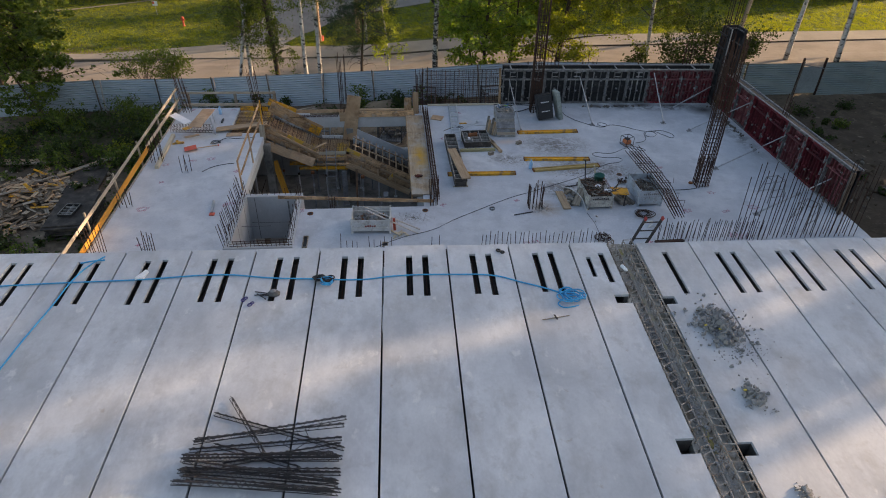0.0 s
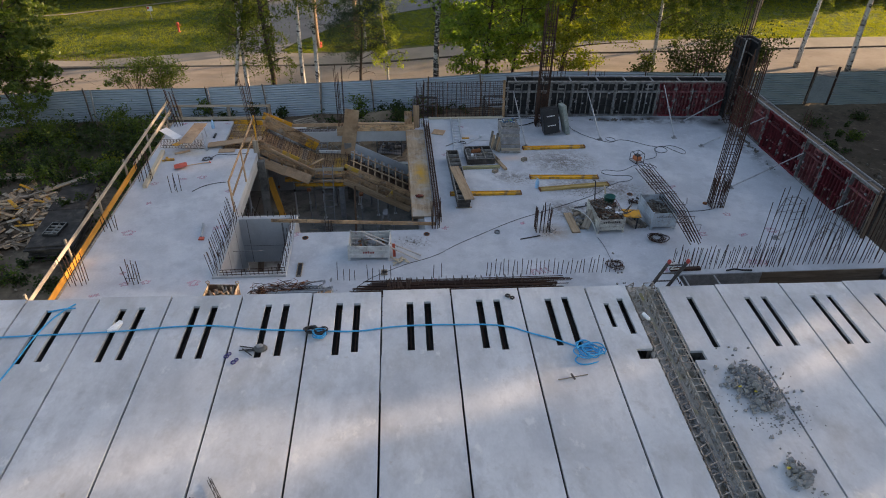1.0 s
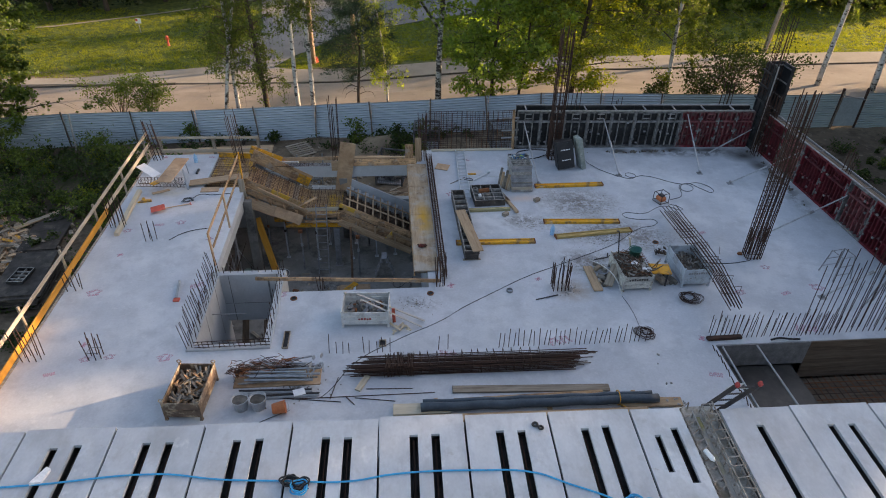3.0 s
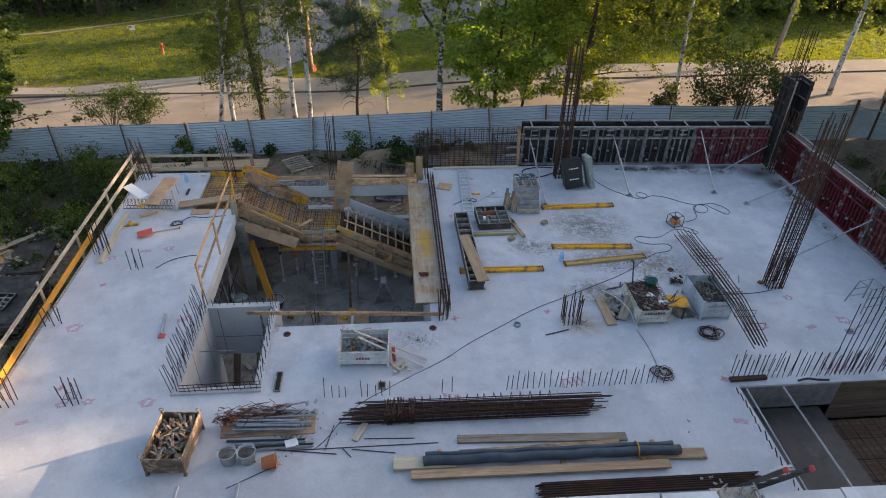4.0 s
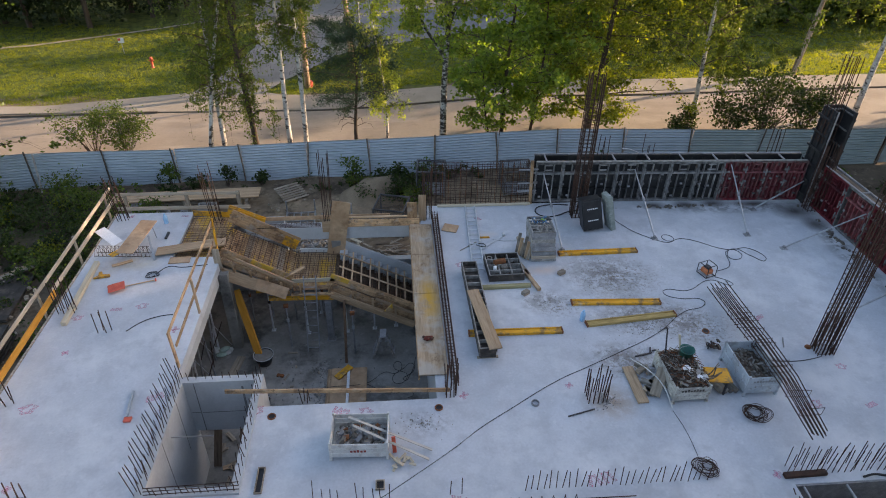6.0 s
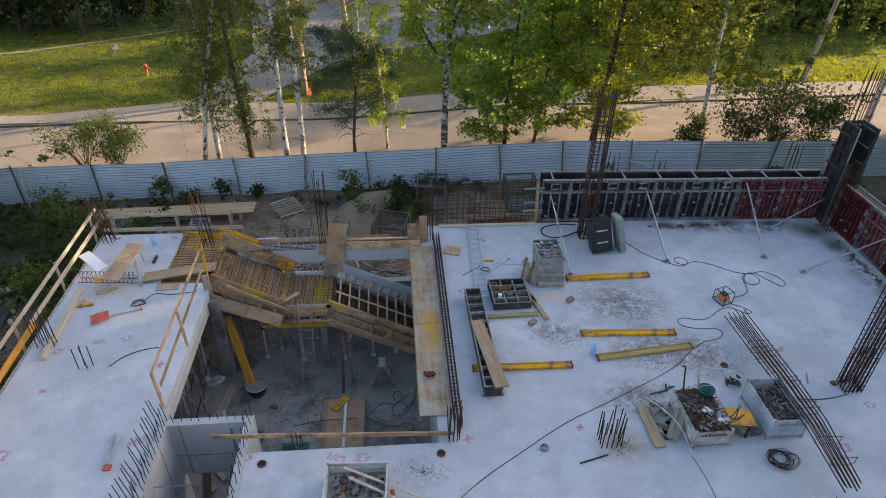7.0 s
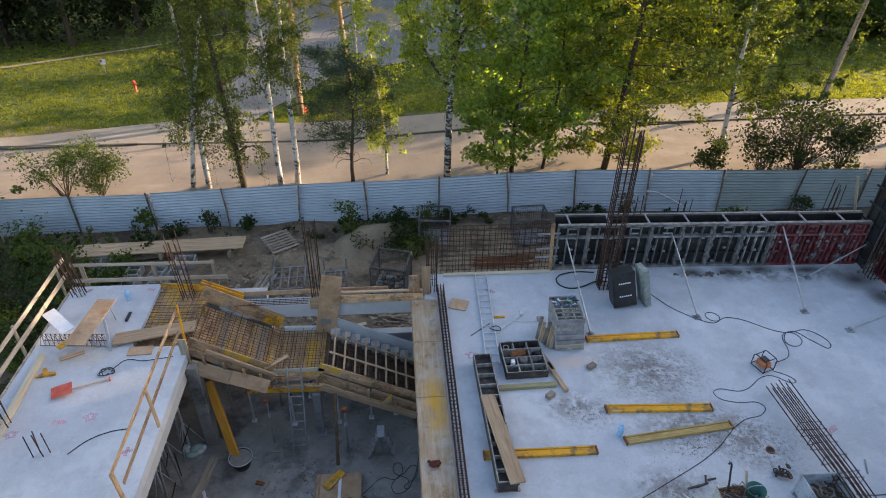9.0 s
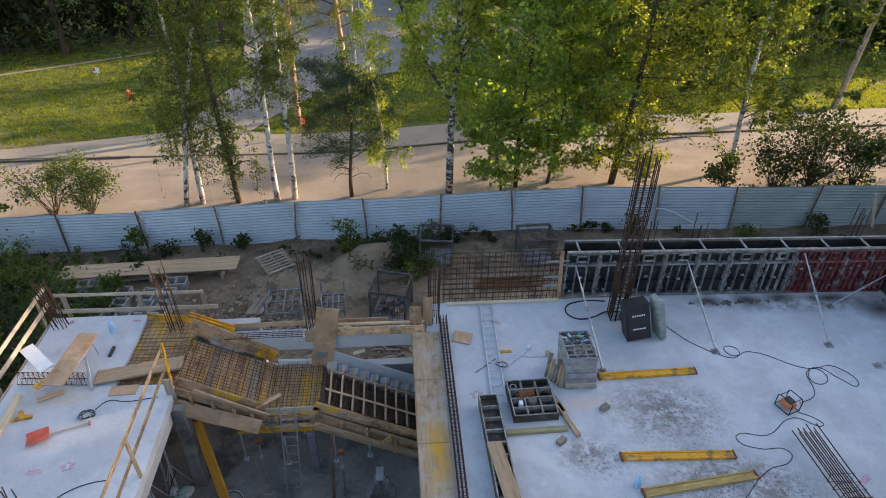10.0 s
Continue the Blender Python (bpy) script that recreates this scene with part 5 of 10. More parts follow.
starter(5.17, 7.95, 0, 12, 0.36, 0.28, 1.5, "dense rusty starter bars inside the foot of the column cage", r=0.014, hoops=5)
cage(13.3, 7.95, 0, 0.4, 0.36, 2.4, 2.2, 12, "rusty column cage in the corner of the wall formwork")
cage(13.35, 8.62, 2.2, 0.36, 0.34, 2.9, 1.0, 8, "rusty bars rising out of the corner column formwork")
SB = "rusty starter bars sticking out of the deck"
starter(-8.05, -1.95, 0, 6, 0.26, 0.2, 0.75, SB, hoops=1)
starter(-9.5, -1.9, 0, 8, 0.4, 0.22, 0.95, "rusty starter bars at the deck edge", r=0.011)
starter(-9.55, 0.75, 0, 5, 0.35, 0.2, 0.55, "rusty starter bars at the deck edge")
starter(-9.45, 3.9, 0, 9, 0.4, 0.22, 1.0, "rusty starter bars at the deck edge")
starter(-8.22, 3.03, 0, 4, 0.3, 0.1, 0.7, SB)
starter(-9.5, 8.45, 0, 9, 0.3, 0.25, 1.5, "rusty starter bars in the corner of the deck", lean=(-0.12, 0), hoops=3)
starter(-6.55, 8.3, -0.15, 8, 0.26, 0.22, 2.0, "tall rusty starter bars beside the stair formwork", lean=(-0.1, 0.05))
starter(-2.95, 7.8, -0.1, 8, 0.26, 0.2, 2.7, "tall rusty starter bars on the stairwell beam")
starter(0.22, 8.1, -0.1, 12, 0.26, 0.3, 1.9, "dense rusty bars at the corner of the stairwell", hoops=4)
starter(0.32, 0.42, 0, 10, 0.22, 0.22, 0.95, "rusty starter bars at the corner of the stairwell")
starter(3.62, 0.1, 0, 14, 0.42, 0.34, 0.85, SB, r=0.013)
starter(-2.95, 0.42, -0.05, 4, 0.16, 0.06, 0.45, "short rusty bars at the edge of the stairwell")
starter(8.2, 10.2, -2.6, 6, 0.5, 0.1, 4.2, "rusty bars behind the wall formwork")
starter(13.6, 3.6, 1.2, 6, 0.1, 0.4, 1.1, "rusty bars rising between the red panels")
starter(12.1, 9.2, 1.0, 7, 0.5, 0.1, 1.5, "rusty bars rising behind the red panels")
starter(6.1, 9.2, 1.0, 5, 0.5, 0.1, 1.3, "rusty bars rising behind the black panels")
bar_row((1.55, -2.17, 0), (5.25, -2.17, 0), 30, 0.5, "row of thin rusty starter bars on the deck")
bar_row((-2.55, -2.15, 0), (-1.1, -2.18, 0), 10, 0.5, "row of thin rusty starter bars on the deck", skip=(4,), var=0.3)
bar_row((0.1, -2.15, 0), (0.32, -2.15, 0), 2, 0.42, "two rusty starter bars on the deck")
bar_row((6.95, -2.15, 0), (10.2, -2.2, 0), 28, 0.7, "row of thin rusty starter bars beside the opening")
bar_row((7.0, -1.98, 0), (10.2, -2.0, 0), 18, 0.64, "row of thin rusty starter bars beside the opening")
bar_row((9.35, -2.12, 0), (13.2, -2.15, 0), 26, 2.4, "row of tall rusty starter bars beside the opening", lean=(-0.05, 0.0), var=0.1, r=0.011)
bar_row((10.4, -1.96, 0), (13.2, -1.98, 0), 14, 1.8, "row of tall rusty starter bars beside the opening", lean=(0.0, 0.05), var=0.2, r=0.011)
bar_row((6.9, -2.6, 0), (6.86, -6.8, 0), 20, 0.24, "short bars along the edge of the opening", lean=(-0.12, 0.02), r=0.013)
bar_row((-5.97, -1.85, 0), (-5.97, 1.2, 0), 24, 0.78, "row of rusty starter bars on the lift shaft wall", lean=(-0.1, 0.0))
bar_row((-5.85, -1.8, 0), (-5.85, 1.2, 0), 22, 0.62, "row of rusty starter bars on the lift shaft wall")
bar_row((-5.7, 1.17, 0.05), (-4.2, 1.17, 0.05), 9, 0.22, "short rusty bars on the lift shaft wall")
bar_row((-4.05, -1.7, 0.05), (-4.05, 1.2, 0.05), 15, 0.36, "row of rusty starter bars on the lift shaft wall")
bar_row((-4.14, -1.7, 0.05), (-4.14, 1.2, 0.05), 13, 0.3, "row of rusty starter bars on the lift shaft wall")
bar_row((-5.7, -1.84, 0.05), (-4.1, -1.84, 0.05), 14, 0.22, "row of short rusty bars on the lift shaft wall")
lat = thing("shaft_tie_bars", "rusty bars lying along the front wall of the lift shaft", "rebar")
for k in range(3):
    bar((-5.8, -1.86 + 0.03 * k, 0.1 + 0.06 * k), (-4.0, -1.84 + 0.03 * k, 0.1 + 0.07 * k), 0.009, lat)
bar((-5.8, -0.2, -0.28), (-4.9, -0.2, -0.28), 0.012, lat, GREYRIB)

# long edge cage beside the stairwell
edge = thing("edge_cage", "long rusty edge cage lying beside the stairwell", "rebar cage")
for x in (0.36, 0.44, 0.52):
    for z in (0.06, 0.16, 0.27):
        bar((x, 0.6, z), (x + 0.02, 8.0, z), 0.011, edge)
hoop = Geo().tube([(0, 0, 0), (0.16, 0, 0), (0.16, 0, 0.22), (0, 0, 0.22), (0, 0, 0)], 0.007, 4, cap=False).mesh("hoop")
hoop.materials.append(RUST)
for k in range(66):
    part("hoop", hoop, None, edge, at=pose(0.36, 0.7 + k * 0.111, 0.05, 0, 0, rnd(-4, 4)))

# wall mesh behind the deck
net = thing("wall_mesh", "upright rusty reinforcement mesh along the deck edge", "rebar mesh")
for k in range(20):
    bar((0.55 + 0.172 * k, 8.95 + rnd(-0.02, 0.02), -0.1), (0.55 + 0.172 * k, 8.95, 1.5 + rnd(-0.06, 0.06)), 0.009, net)
for k in range(9):
    bar((0.5, 8.93, 0.05 + 0.175 * k), (3.8, 8.93, 0.05 + 0.175 * k), 0.009, net)
    bar((0.5, 9.12, 0.05 + 0.175 * k), (3.8, 9.12, 0.05 + 0.175 * k), 0.009, net)
for k in range(17):
    bar((0.6 + 0.2 * k, 9.14, -0.1), (0.6 + 0.2 * k, 9.14, 1.45), 0.009, net, RUSTY if k % 3 else RUST)

# bundle lying on the deck
bun = thing("rebar_bundle", "long bundle of rusty bars tied as a cage on the deck", "rebar bundle")
for k in range(40):
    y, z = -2.98 + 0.42 * (k % 10) / 9 + rnd(-0.02, 0.02), 0.04 + 0.075 * (k // 10)
    xa = -2.2 + 0.4 * (y + 2.98) / 0.4 + rnd(-0.15, 0.3)
    bar((xa, y, z), (xa + rnd(5.0, 5.5), y - 0.06 + rnd(-0.03, 0.03), z), 0.011, bun)
hoop2 = Geo().tube([(0, -0.24, 0), (0, 0.22, 0), (0, 0.22, 0.3), (0, -0.24, 0.3), (0, -0.24, 0)], 0.008, 4, cap=False).mesh("hoop")
hoop2.materials.append(RUST)
for k in range(26):
    x = -1.0 + 0.02 * k if k < 10 else -0.8 + 0.2 * (k - 9)
    part("hoop", hoop2, None, bun, at=pose(x, -2.77, 0.05, 0, rnd(-6, 6), rnd(-7, 7)))
hoop3 = hoop2.copy()
hoop3.materials.clear()
hoop3.materials.append(RUST)
for k in range(16):
    part("spare_hoop", hoop3, None, bun, at=pose(rnd(-1.25, -0.55), -2.8, 0.04, 0, rnd(-12, 12), rnd(-12, 12)))

# cage leaning over a tub
lean_c = thing("leaning_cage", "long rusty cage resting across a steel tub", "rebar cage")
sag = [(3.8, 0.1), (2.6, 0.28), (1.1, 0.5), (-0.3, 0.64), (-1.75, 0.62)]
for i in range(5):
    for j in range(2):
        pts = [(8.1 - 0.115 * k + (-0.24 + 0.12 * i) * (1.0 - 0.08 * k), y + rnd(-0.08, 0.08) * (k in (0, 4)), z + 0.2 * j * (1 if k < 4 else 0.6)) for k, (y, z) in enumerate(sag)]
        part("bar", Geo().tube(pts, 0.013, 6), RUST, lean_c)
hoop4 = Geo().tube([(-0.25, 0, 0), (0.25, 0, 0), (0.25, 0, 0.22), (-0.25, 0, 0.22), (-0.25, 0, 0)], 0.008, 4, cap=False).mesh("hoop")
hoop4.materials.append(RUST)
for y in (2.38, 2.2, 1.98, 1.8, 1.42, 1.02, 0.9, 0.25, 0.05, -0.75, -1.3):
    z = 0.28 + (2.6 - y) * 0.147 if y > 1.1 else 0.5 + (1.1 - y) * 0.1
    part("hoop", hoop4, None, lean_c, at=pose(7.78 + 0.079 * y, y, z - 0.01, rnd(-6, 6), 0, rnd(-8, 8)))


# ---- wall formwork ----
PANELBLACK = mat("black_film_panel", (0.012, 0.012, 0.013), (0.03, 0.029, 0.029), 0.55, 3, 40, 0.1, var=0.2)
stain(PANELBLACK, (0.13, 0.12, 0.11), 5.0, 0.6, 0.72, 0.5)
PANELRED = mat("splashed_red_panel", (0.1, 0.012, 0.017), (0.19, 0.02, 0.028), 0.7, 3, 40, 0.1, var=0.25)
stain(PANELRED, (0.16, 0.13, 0.125), 3.5, 0.46, 0.6, 0.8)
stain(PANELRED, (0.03, 0.015, 0.015), 6.0, 0.52, 0.64, 0.7)
REDRIB = mat("splashed_red_rib", (0.13, 0.025, 0.03), (0.24, 0.1, 0.1), 0.75, 4, 40, 0.15, var=0.35, grain=0.3)


def panel(name, w, h, face, frame_m, rib_m, label, group, pitch=0.2, seed=1, clamp_m=None):
    """A formwork panel seen from its ribbed side: plywood, frame, upright ribs, two cross rails, clamps at the joint."""
    random.seed(seed)
    th = thing(name, label, "formwork", Matrix(), group)
    part("face_sheet", Geo().box(0.01, 0.14, 0.01, w - 0.01, 0.16, h - 0.01), face, th)
    for x in (0.0, w - 0.045):
        part("side_rail", Geo().box(x, 0, 0, x + 0.045, 0.14, h, c=0.004), frame_m, th)
    for z in (0.0, h - 0.06):
        part("end_rail", Geo().box(0.047, 0.002, z, w - 0.047, 0.138, z + 0.06, c=0.004), frame_m, th)
    n = max(2, int(w / pitch))
    for k in range(1, n):
        x = w * k / n
        part("rib", Geo().box(x - 0.012, 0.03, 0.062, x + 0.012, 0.138, h - 0.062, c=0.004), rib_m, th)
    part("cross_rail", Geo().box(0.05, 0.07, h * 0.3, w - 0.05, 0.136, h * 0.3 + 0.04), face, th)
    part("cross_rail", Geo().box(0.05, 0.012, h * 0.7, w - 0.05, 0.136, h * 0.7 + 0.06, c=0.004), rib_m, th)
    if seed % 2:
        x = w * rnd(0.25, 0.6)
        part("stiffener", Geo().box(x, 0.005, h * 0.8, x + w * 0.3, 0.03, h * 0.8 + 0.04), rib_m, th)
        part("stiffener", Geo().box(x, 0.005, h * 0.92, x + w * 0.3, 0.03, h * 0.92 + 0.04), rib_m, th)
    for z in (h * 0.2, h * 0.48, h * 0.76):
        z += rnd(-0.06, 0.06)
        clamp = part("clamp", Geo().box(-0.08, -0.05, z, 0.08, 0.0, z + 0.07, c=0.012), clamp_m or PANELRIB, th)
        part("lever", Geo().box(-0.02, -0.09, z - 0.07, 0.02, -0.051, z + 0.17, c=0.006), clamp_m or PANELRIB, clamp)
    for k in range(3):
        x, z = w * rnd(0.15, 0.85), h * rnd(0.1, 0.85)
        part("wedge", Geo().box(x - 0.04, -0.02, z, x + 0.04, 0.028, z + 0.06, c=0.006), clamp_m or (PANELRIB if k % 2 else GREYRIB), th)
    return th


wall_a, wall_b = Vector((3.88, 8.85, 0.02)), Vector((13.0, 8.58, 0.02))
wdir = (wall_b - wall_a).normalized()
wang = math.degrees(math.atan2(wdir.y, wdir.x))
BK = "black steel wall formwork panel splashed with cement"
RD = "dark red steel wall formwork panel splashed with cement"
variants = [panel("wall_formwork", 0.91, 1.48, PANELBLACK, PANELRIB, SPLASH, BK, "back wall formwork", pt, sd) for pt, sd in ((0.29, 1), (0.24, 4), (0.22, 7))]
variants += [panel("wall_formwork", 0.71, 1.48, PANELRED, PANELRED, REDRIB, RD, "back wall formwork", pt, sd, PANELRIB) for pt, sd in ((0.17, 2), (0.14, 9))]
placed, s = set(), 0.0
for i in (0, 1, 0, 2, 1, 0, 2, 3, 4, 3, 4):
    p = wall_a + wdir * s
    m = pose(p.x, p.y, p.z, 0, 0, wang)
    if i in placed:
        copy_thing(variants[i], m)
    else:
        variants[i].matrix_basis = m
        placed.add(i)
    s += (0.91 if i < 3 else 0.71) + 0.004
back_row = thing("wall_formwork", "row of wall formwork sheets behind the reinforcement", "formwork", pose(wall_a.x, wall_a.y, 0.02, 0, 0, wang), "back wall formwork")
for k in range(8):
    part("sheet", Geo().box(k * 1.15, 0.42, -0.3, k * 1.15 + 1.14, 0.5, 1.55, c=0.006), PANELBLACK, back_row)
    part("top_rail", Geo().box(k * 1.15, 0.505, 1.49, k * 1.15 + 1.14, 0.57, 1.56, c=0.006), GREYRIB, back_row)
    part("spacer", Geo().box(k * 1.15 + 0.3, 0.0, 1.515, k * 1.15 + 0.35, 0.55, 1.555, c=0.004), GREYRIB, back_row)
for k in range(2):
    part("front_top_rail", Geo().box(4.6 * k, -0.02, 1.5, 4.6 * k + 4.58, 0.07, 1.535, c=0.005), DUSTY, back_row)
lone("timber_post", (3.78, 8.8, 0), (3.72, 8.85, 1.6), 0.1, 0.06, SHUT, "brown timber post at the end of the wall formwork", "timber")
for z in (0.45, 0.75, 1.25):
    lone("timber_strut", (3.3, 8.86, z), (3.95, 8.84, z + 0.03), 0.05, 0.05, GREYRIB, "short grey tie at the end of the wall formwork", "tie", group="formwork ties")
lone("timber_sole", (0.6, 8.72, 0.04), (3.75, 8.72, 0.04), 0.1, 0.06, PALE, "pale batten along the foot of the mesh", "timber")

ra, rb = Vector((13.42, 8.15, 0.02)), Vector((13.5, -0.75, 0.02))
rdir = (rb - ra).normalized()
rang = math.degrees(math.atan2(rdir.y, rdir.x))
SD = "dark red steel wall formwork panel along the deck edge"
side_a = panel("wall_formwork", 1.26, 1.5, REDP, REDP, DARKRED, SD, "side wall formwork", 0.15, 3, PANELRIB)
side_b = panel("wall_formwork", 1.26, 1.5, PANELRED, PANELRIB, REDRIB, "dark red steel wall formwork panel thickly splashed with cement", "side wall formwork", 0.17, 5, PANELRIB)
for k, src in enumerate((side_a, side_b, side_a, side_a, side_b, side_a, side_b)):
    p = ra + rdir * (1.27 * k)
    m = pose(p.x, p.y, p.z, 0, 0, rang)
    if k < 2:
        src.matrix_basis = m
    else:
        copy_thing(src, m)
rrow = thing("wall_formwork", "row of wall formwork sheets on the outer side", "formwork", pose(ra.x, ra.y, 0.02, 0, 0, rang), "side wall formwork")
for k in range(7):
    part("sheet", Geo().box(k * 1.27, 0.27, -0.4, k * 1.27 + 1.26, 0.34, 1.5, c=0.006), BLACKP, rrow)
    part("top_rail", Geo().box(k * 1.27, 0.343, 1.46, k * 1.27 + 1.26, 0.39, 1.52, c=0.006), GREYRIB, rrow)
    part("spacer", Geo().box(k * 1.27 + 0.5, 0.02, 1.505, k * 1.27 + 0.56, 0.36, 1.523, c=0.004), PANELRIB, rrow)
part("front_top_rail", Geo().box(0, -0.01, 1.525, 8.88, 0.05, 1.545, c=0.005), GREYRIB, rrow)
for k in range(4):
    part("top_board", Geo().box(0.1 + 2.2 * k, 0.06, 1.485, 2.28 + 2.2 * k, 0.26, 1.503, c=0.004), ROTDARK, rrow, "dark board closing the top of the formwork")
lone("timber_post", (13.52, -0.86, 0), (13.5, -0.84, 1.5), 0.1, 0.1, ROTDARK, "dark timber closing the end of the wall formwork", "timber")

col = thing("column_formwork", "tall black steel column formwork in the corner of the deck", "formwork", Matrix.Translation((13.24, 8.3, 0)) @ Matrix.Diagonal((0.92, 0.95, 0.98, 1)))
for (xa, ya, xb, yb) in ((0.0, 0.0, 0.06, 0.75), (0.64, 0.0, 0.7, 0.75), (0.062, 0.69, 0.638, 0.75)):
    part("side_panel", Geo().box(xa, ya, 0.0, xb, yb, 3.4, c=0.006), BLACKP, col)
for x in (-0.06, 0.71):
    for y in (0.02, 0.34, 0.66):
        part("stiffener", Geo().box(x, y, 0.02, x + 0.055, y + 0.06, 3.38, c=0.004), BLACKP, col)
for z in (0.3, 0.85, 1.4, 1.95, 2.5, 3.05):
    for bx in ((-0.11, 0.03, z, -0.066, 0.8, z + 0.07), (0.768, 0.03, z, 0.81, 0.8, z + 0.07)):
        part("yoke", Geo().box(*bx, c=0.006), BLACKP, col)
    for bx in ((0.062, 0.05, z + 0.2, 0.1, 0.688, z + 0.25), (0.102, 0.64, z + 0.2, 0.598, 0.688, z + 0.25), (0.6, 0.05, z + 0.2, 0.638, 0.688, z + 0.25)):
        part("inner_rib", Geo().box(*bx, c=0.004), PANELRIB, col)
part("edge_rail", Geo().box(0.0, -0.025, 0.02, 0.05, -0.002, 3.42), GALV, col)


def prop(foot, head, label="grey steel push-pull prop bracing the wall formwork", r=0.028):
    """A raking prop: two tubes, a collar, a foot plate."""
    th = thing("raking_prop", label, "prop", Matrix.Translation(foot), "raking props")
    f, h = Vector((0, 0, 0.05)), Vector(head) - Vector(foot)
    mid = f.lerp(h, 0.55)
    tube = part("outer_tube", Geo().tube([f, mid], r, 8), GALV, th)
    part("inner_tube", Geo().tube([mid, h], r * 0.72, 8), GALV, th)
    part("collar", Geo().tube([f.lerp(h, 0.53), f.lerp(h, 0.58)], r * 1.6, 8), GREYRIB, tube)
    part("foot_plate", Geo().box(-0.1, -0.09, 0.0, 0.1, 0.09, 0.018, c=0.004).box(-0.03, -0.05, 0.018, 0.03, 0.05, 0.1, c=0.006), GREYRIB, th)
    return th


prop((4.22, 5.95, 0), (4.12, 8.8, 1.15))
prop((7.3, 6.45, 0), (7.2, 8.75, 1.25))
prop((10.36, 6.5, 0), (10.45, 8.65, 1.4))
prop((11.3, 8.0, 0), (13.05, 8.4, 0.85))
prop((11.15, 5.7, 0), (13.4, 5.75, 1.15))
prop((10.81, 2.4, 0), (13.4, 2.9, 1.05))
prop((10.78, -0.75, 0), (13.4, -0.1, 0.9))
lone("grey_lath", (8.83, 1.42, 0.012), (8.98, 1.76, 0.03), 0.03, 0.02, GREYRIB, "thin grey lath lying on the deck", "lath")

# ---- guard rails and edge boards ----
lr = thing("guard_rail", "timber guard rail along the deck edge with an orange lower board", "guard rail")
board("top_rail", (-9.92, -4.6, 0.62), (-9.92, 9.0, 0.84), 0.03, 0.12, RAILWOOD, lr, up=(0, 0, 1))
board("lower_rail", (-9.86, 4.2, 0.42), (-9.86, 8.8, 0.46), 0.03, 0.14, RAILWOOD, lr)
board("lower_rail", (-9.84, -4.6, 0.1), (-9.84, 4.3, 0.34), 0.035, 0.2, ORANGE, lr, "orange edge board")
for y in (8.6, 6.2, 3.8, 1.4, -1.0, -3.4):
    board("rail_post", (-9.98, y, -0.3), (-9.98, y, 0.85), 0.08, 0.05, OLDWOOD, lr, up=(1, 0, 0))
part("edge_board", Geo().box(-9.86, -9.4, -0.28, -9.81, 8.8, 0.015), OLDWOOD, lr)
brl = thing("guard_rail", "two timber rails across the far end of the deck", "guard rail")
board("top_rail", (-9.8, 8.97, 0.62), (-5.9, 8.97, 0.58), 0.03, 0.1, RAILWOOD, brl)
board("lower_rail", (-9.85, 8.97, 0.08), (-5.6, 8.97, 0.06), 0.035, 0.13, RAILWOOD, brl)
for x in (-9.55, -7.6, -5.95):
    board("rail_post", (x, 9.02, -0.6), (x, 9.02, 0.63), 0.12, 0.05, OLDWOOD, brl, up=(0, 1, 0))
pr_ = thing("guard_rail", "makeshift brown timber guard rail beside the stairwell", "guard rail")
board("top_rail", (-6.02, 6.15, 1.28), (-6.05, 1.6, 1.1), 0.03, 0.1, SHUT, pr_)
board("mid_rail", (-6.04, 5.9, 0.72), (-6.06, 1.85, 0.5), 0.03, 0.1, SHUT, pr_)
board("rail_post", (-6.0, 5.95, -0.35), (-6.0, 6.1, 1.38), 0.09, 0.04, YELLOW, pr_, up=(1, 0, 0))
board("rail_post", (-6.03, 3.65, -0.25), (-6.03, 3.62, 1.14), 0.1, 0.04, WOOD, pr_, up=(1, 0, 0))
board("rail_post", (-6.05, 1.68, -0.35), (-6.05, 1.62, 1.14), 0.1, 0.04, SHUT, pr_, up=(1, 0, 0))
lone("barrier_board", (-4.68, 0.45, 0.38), (0.3, 0.45, 0.1), 0.045, 0.11, SHUT, "brown board closing the front of the stairwell", "board", up=(0, 0, 1))
walk_b = thing("walkway", "plank walkway along the side of the stairwell, patched with yellow sheet", "walkway")
part("deck_sheet", Geo().box(-0.37, 1.0, 0.02, 0.32, 4.05, 0.05, c=0.005), WALKPLY, walk_b)
part("deck_sheet", Geo().box(-0.36, 4.06, 0.022, 0.32, 5.9, 0.052, c=0.005), WALKPLY, walk_b, "yellow formwork sheet worn to bare wood")
part("deck_sheet", Geo().box(-0.37, 5.91, 0.02, 0.32, 7.6, 0.05, c=0.005), WALKPLY, walk_b)
board("edge_batten", (-0.37, 1.0, -0.05), (-0.37, 7.9, -0.05), 0.04, 0.16, SHUT, walk_b)
for y in (1.15, 3.2, 5.2, 7.2):
    board("bearer", (-0.34, y, -0.06), (0.3, y, -0.06), 0.08, 0.12, OLDWOOD, walk_b)
rag = thing("rag", "small heap of dark red rags on the walkway", "rag", pose(-0.1, 2.2, 0.052))
RAGRED = mat("dark_red_cloth", (0.1, 0.02, 0.015), (0.2, 0.05, 0.035), 0.9, 20, 80, 0.3)
random.seed(27)
for k in range(6):
    part("fold", Geo().tube([(rnd(-0.12, 0.12), rnd(-0.12, 0.12), 0.02), (rnd(-0.08, 0.08), rnd(-0.08, 0.08), 0.06), (rnd(-0.14, 0.14), rnd(-0.14, 0.14), 0.02)], 0.028, 6), RAGRED if k % 3 else RUST, rag, smooth=True)

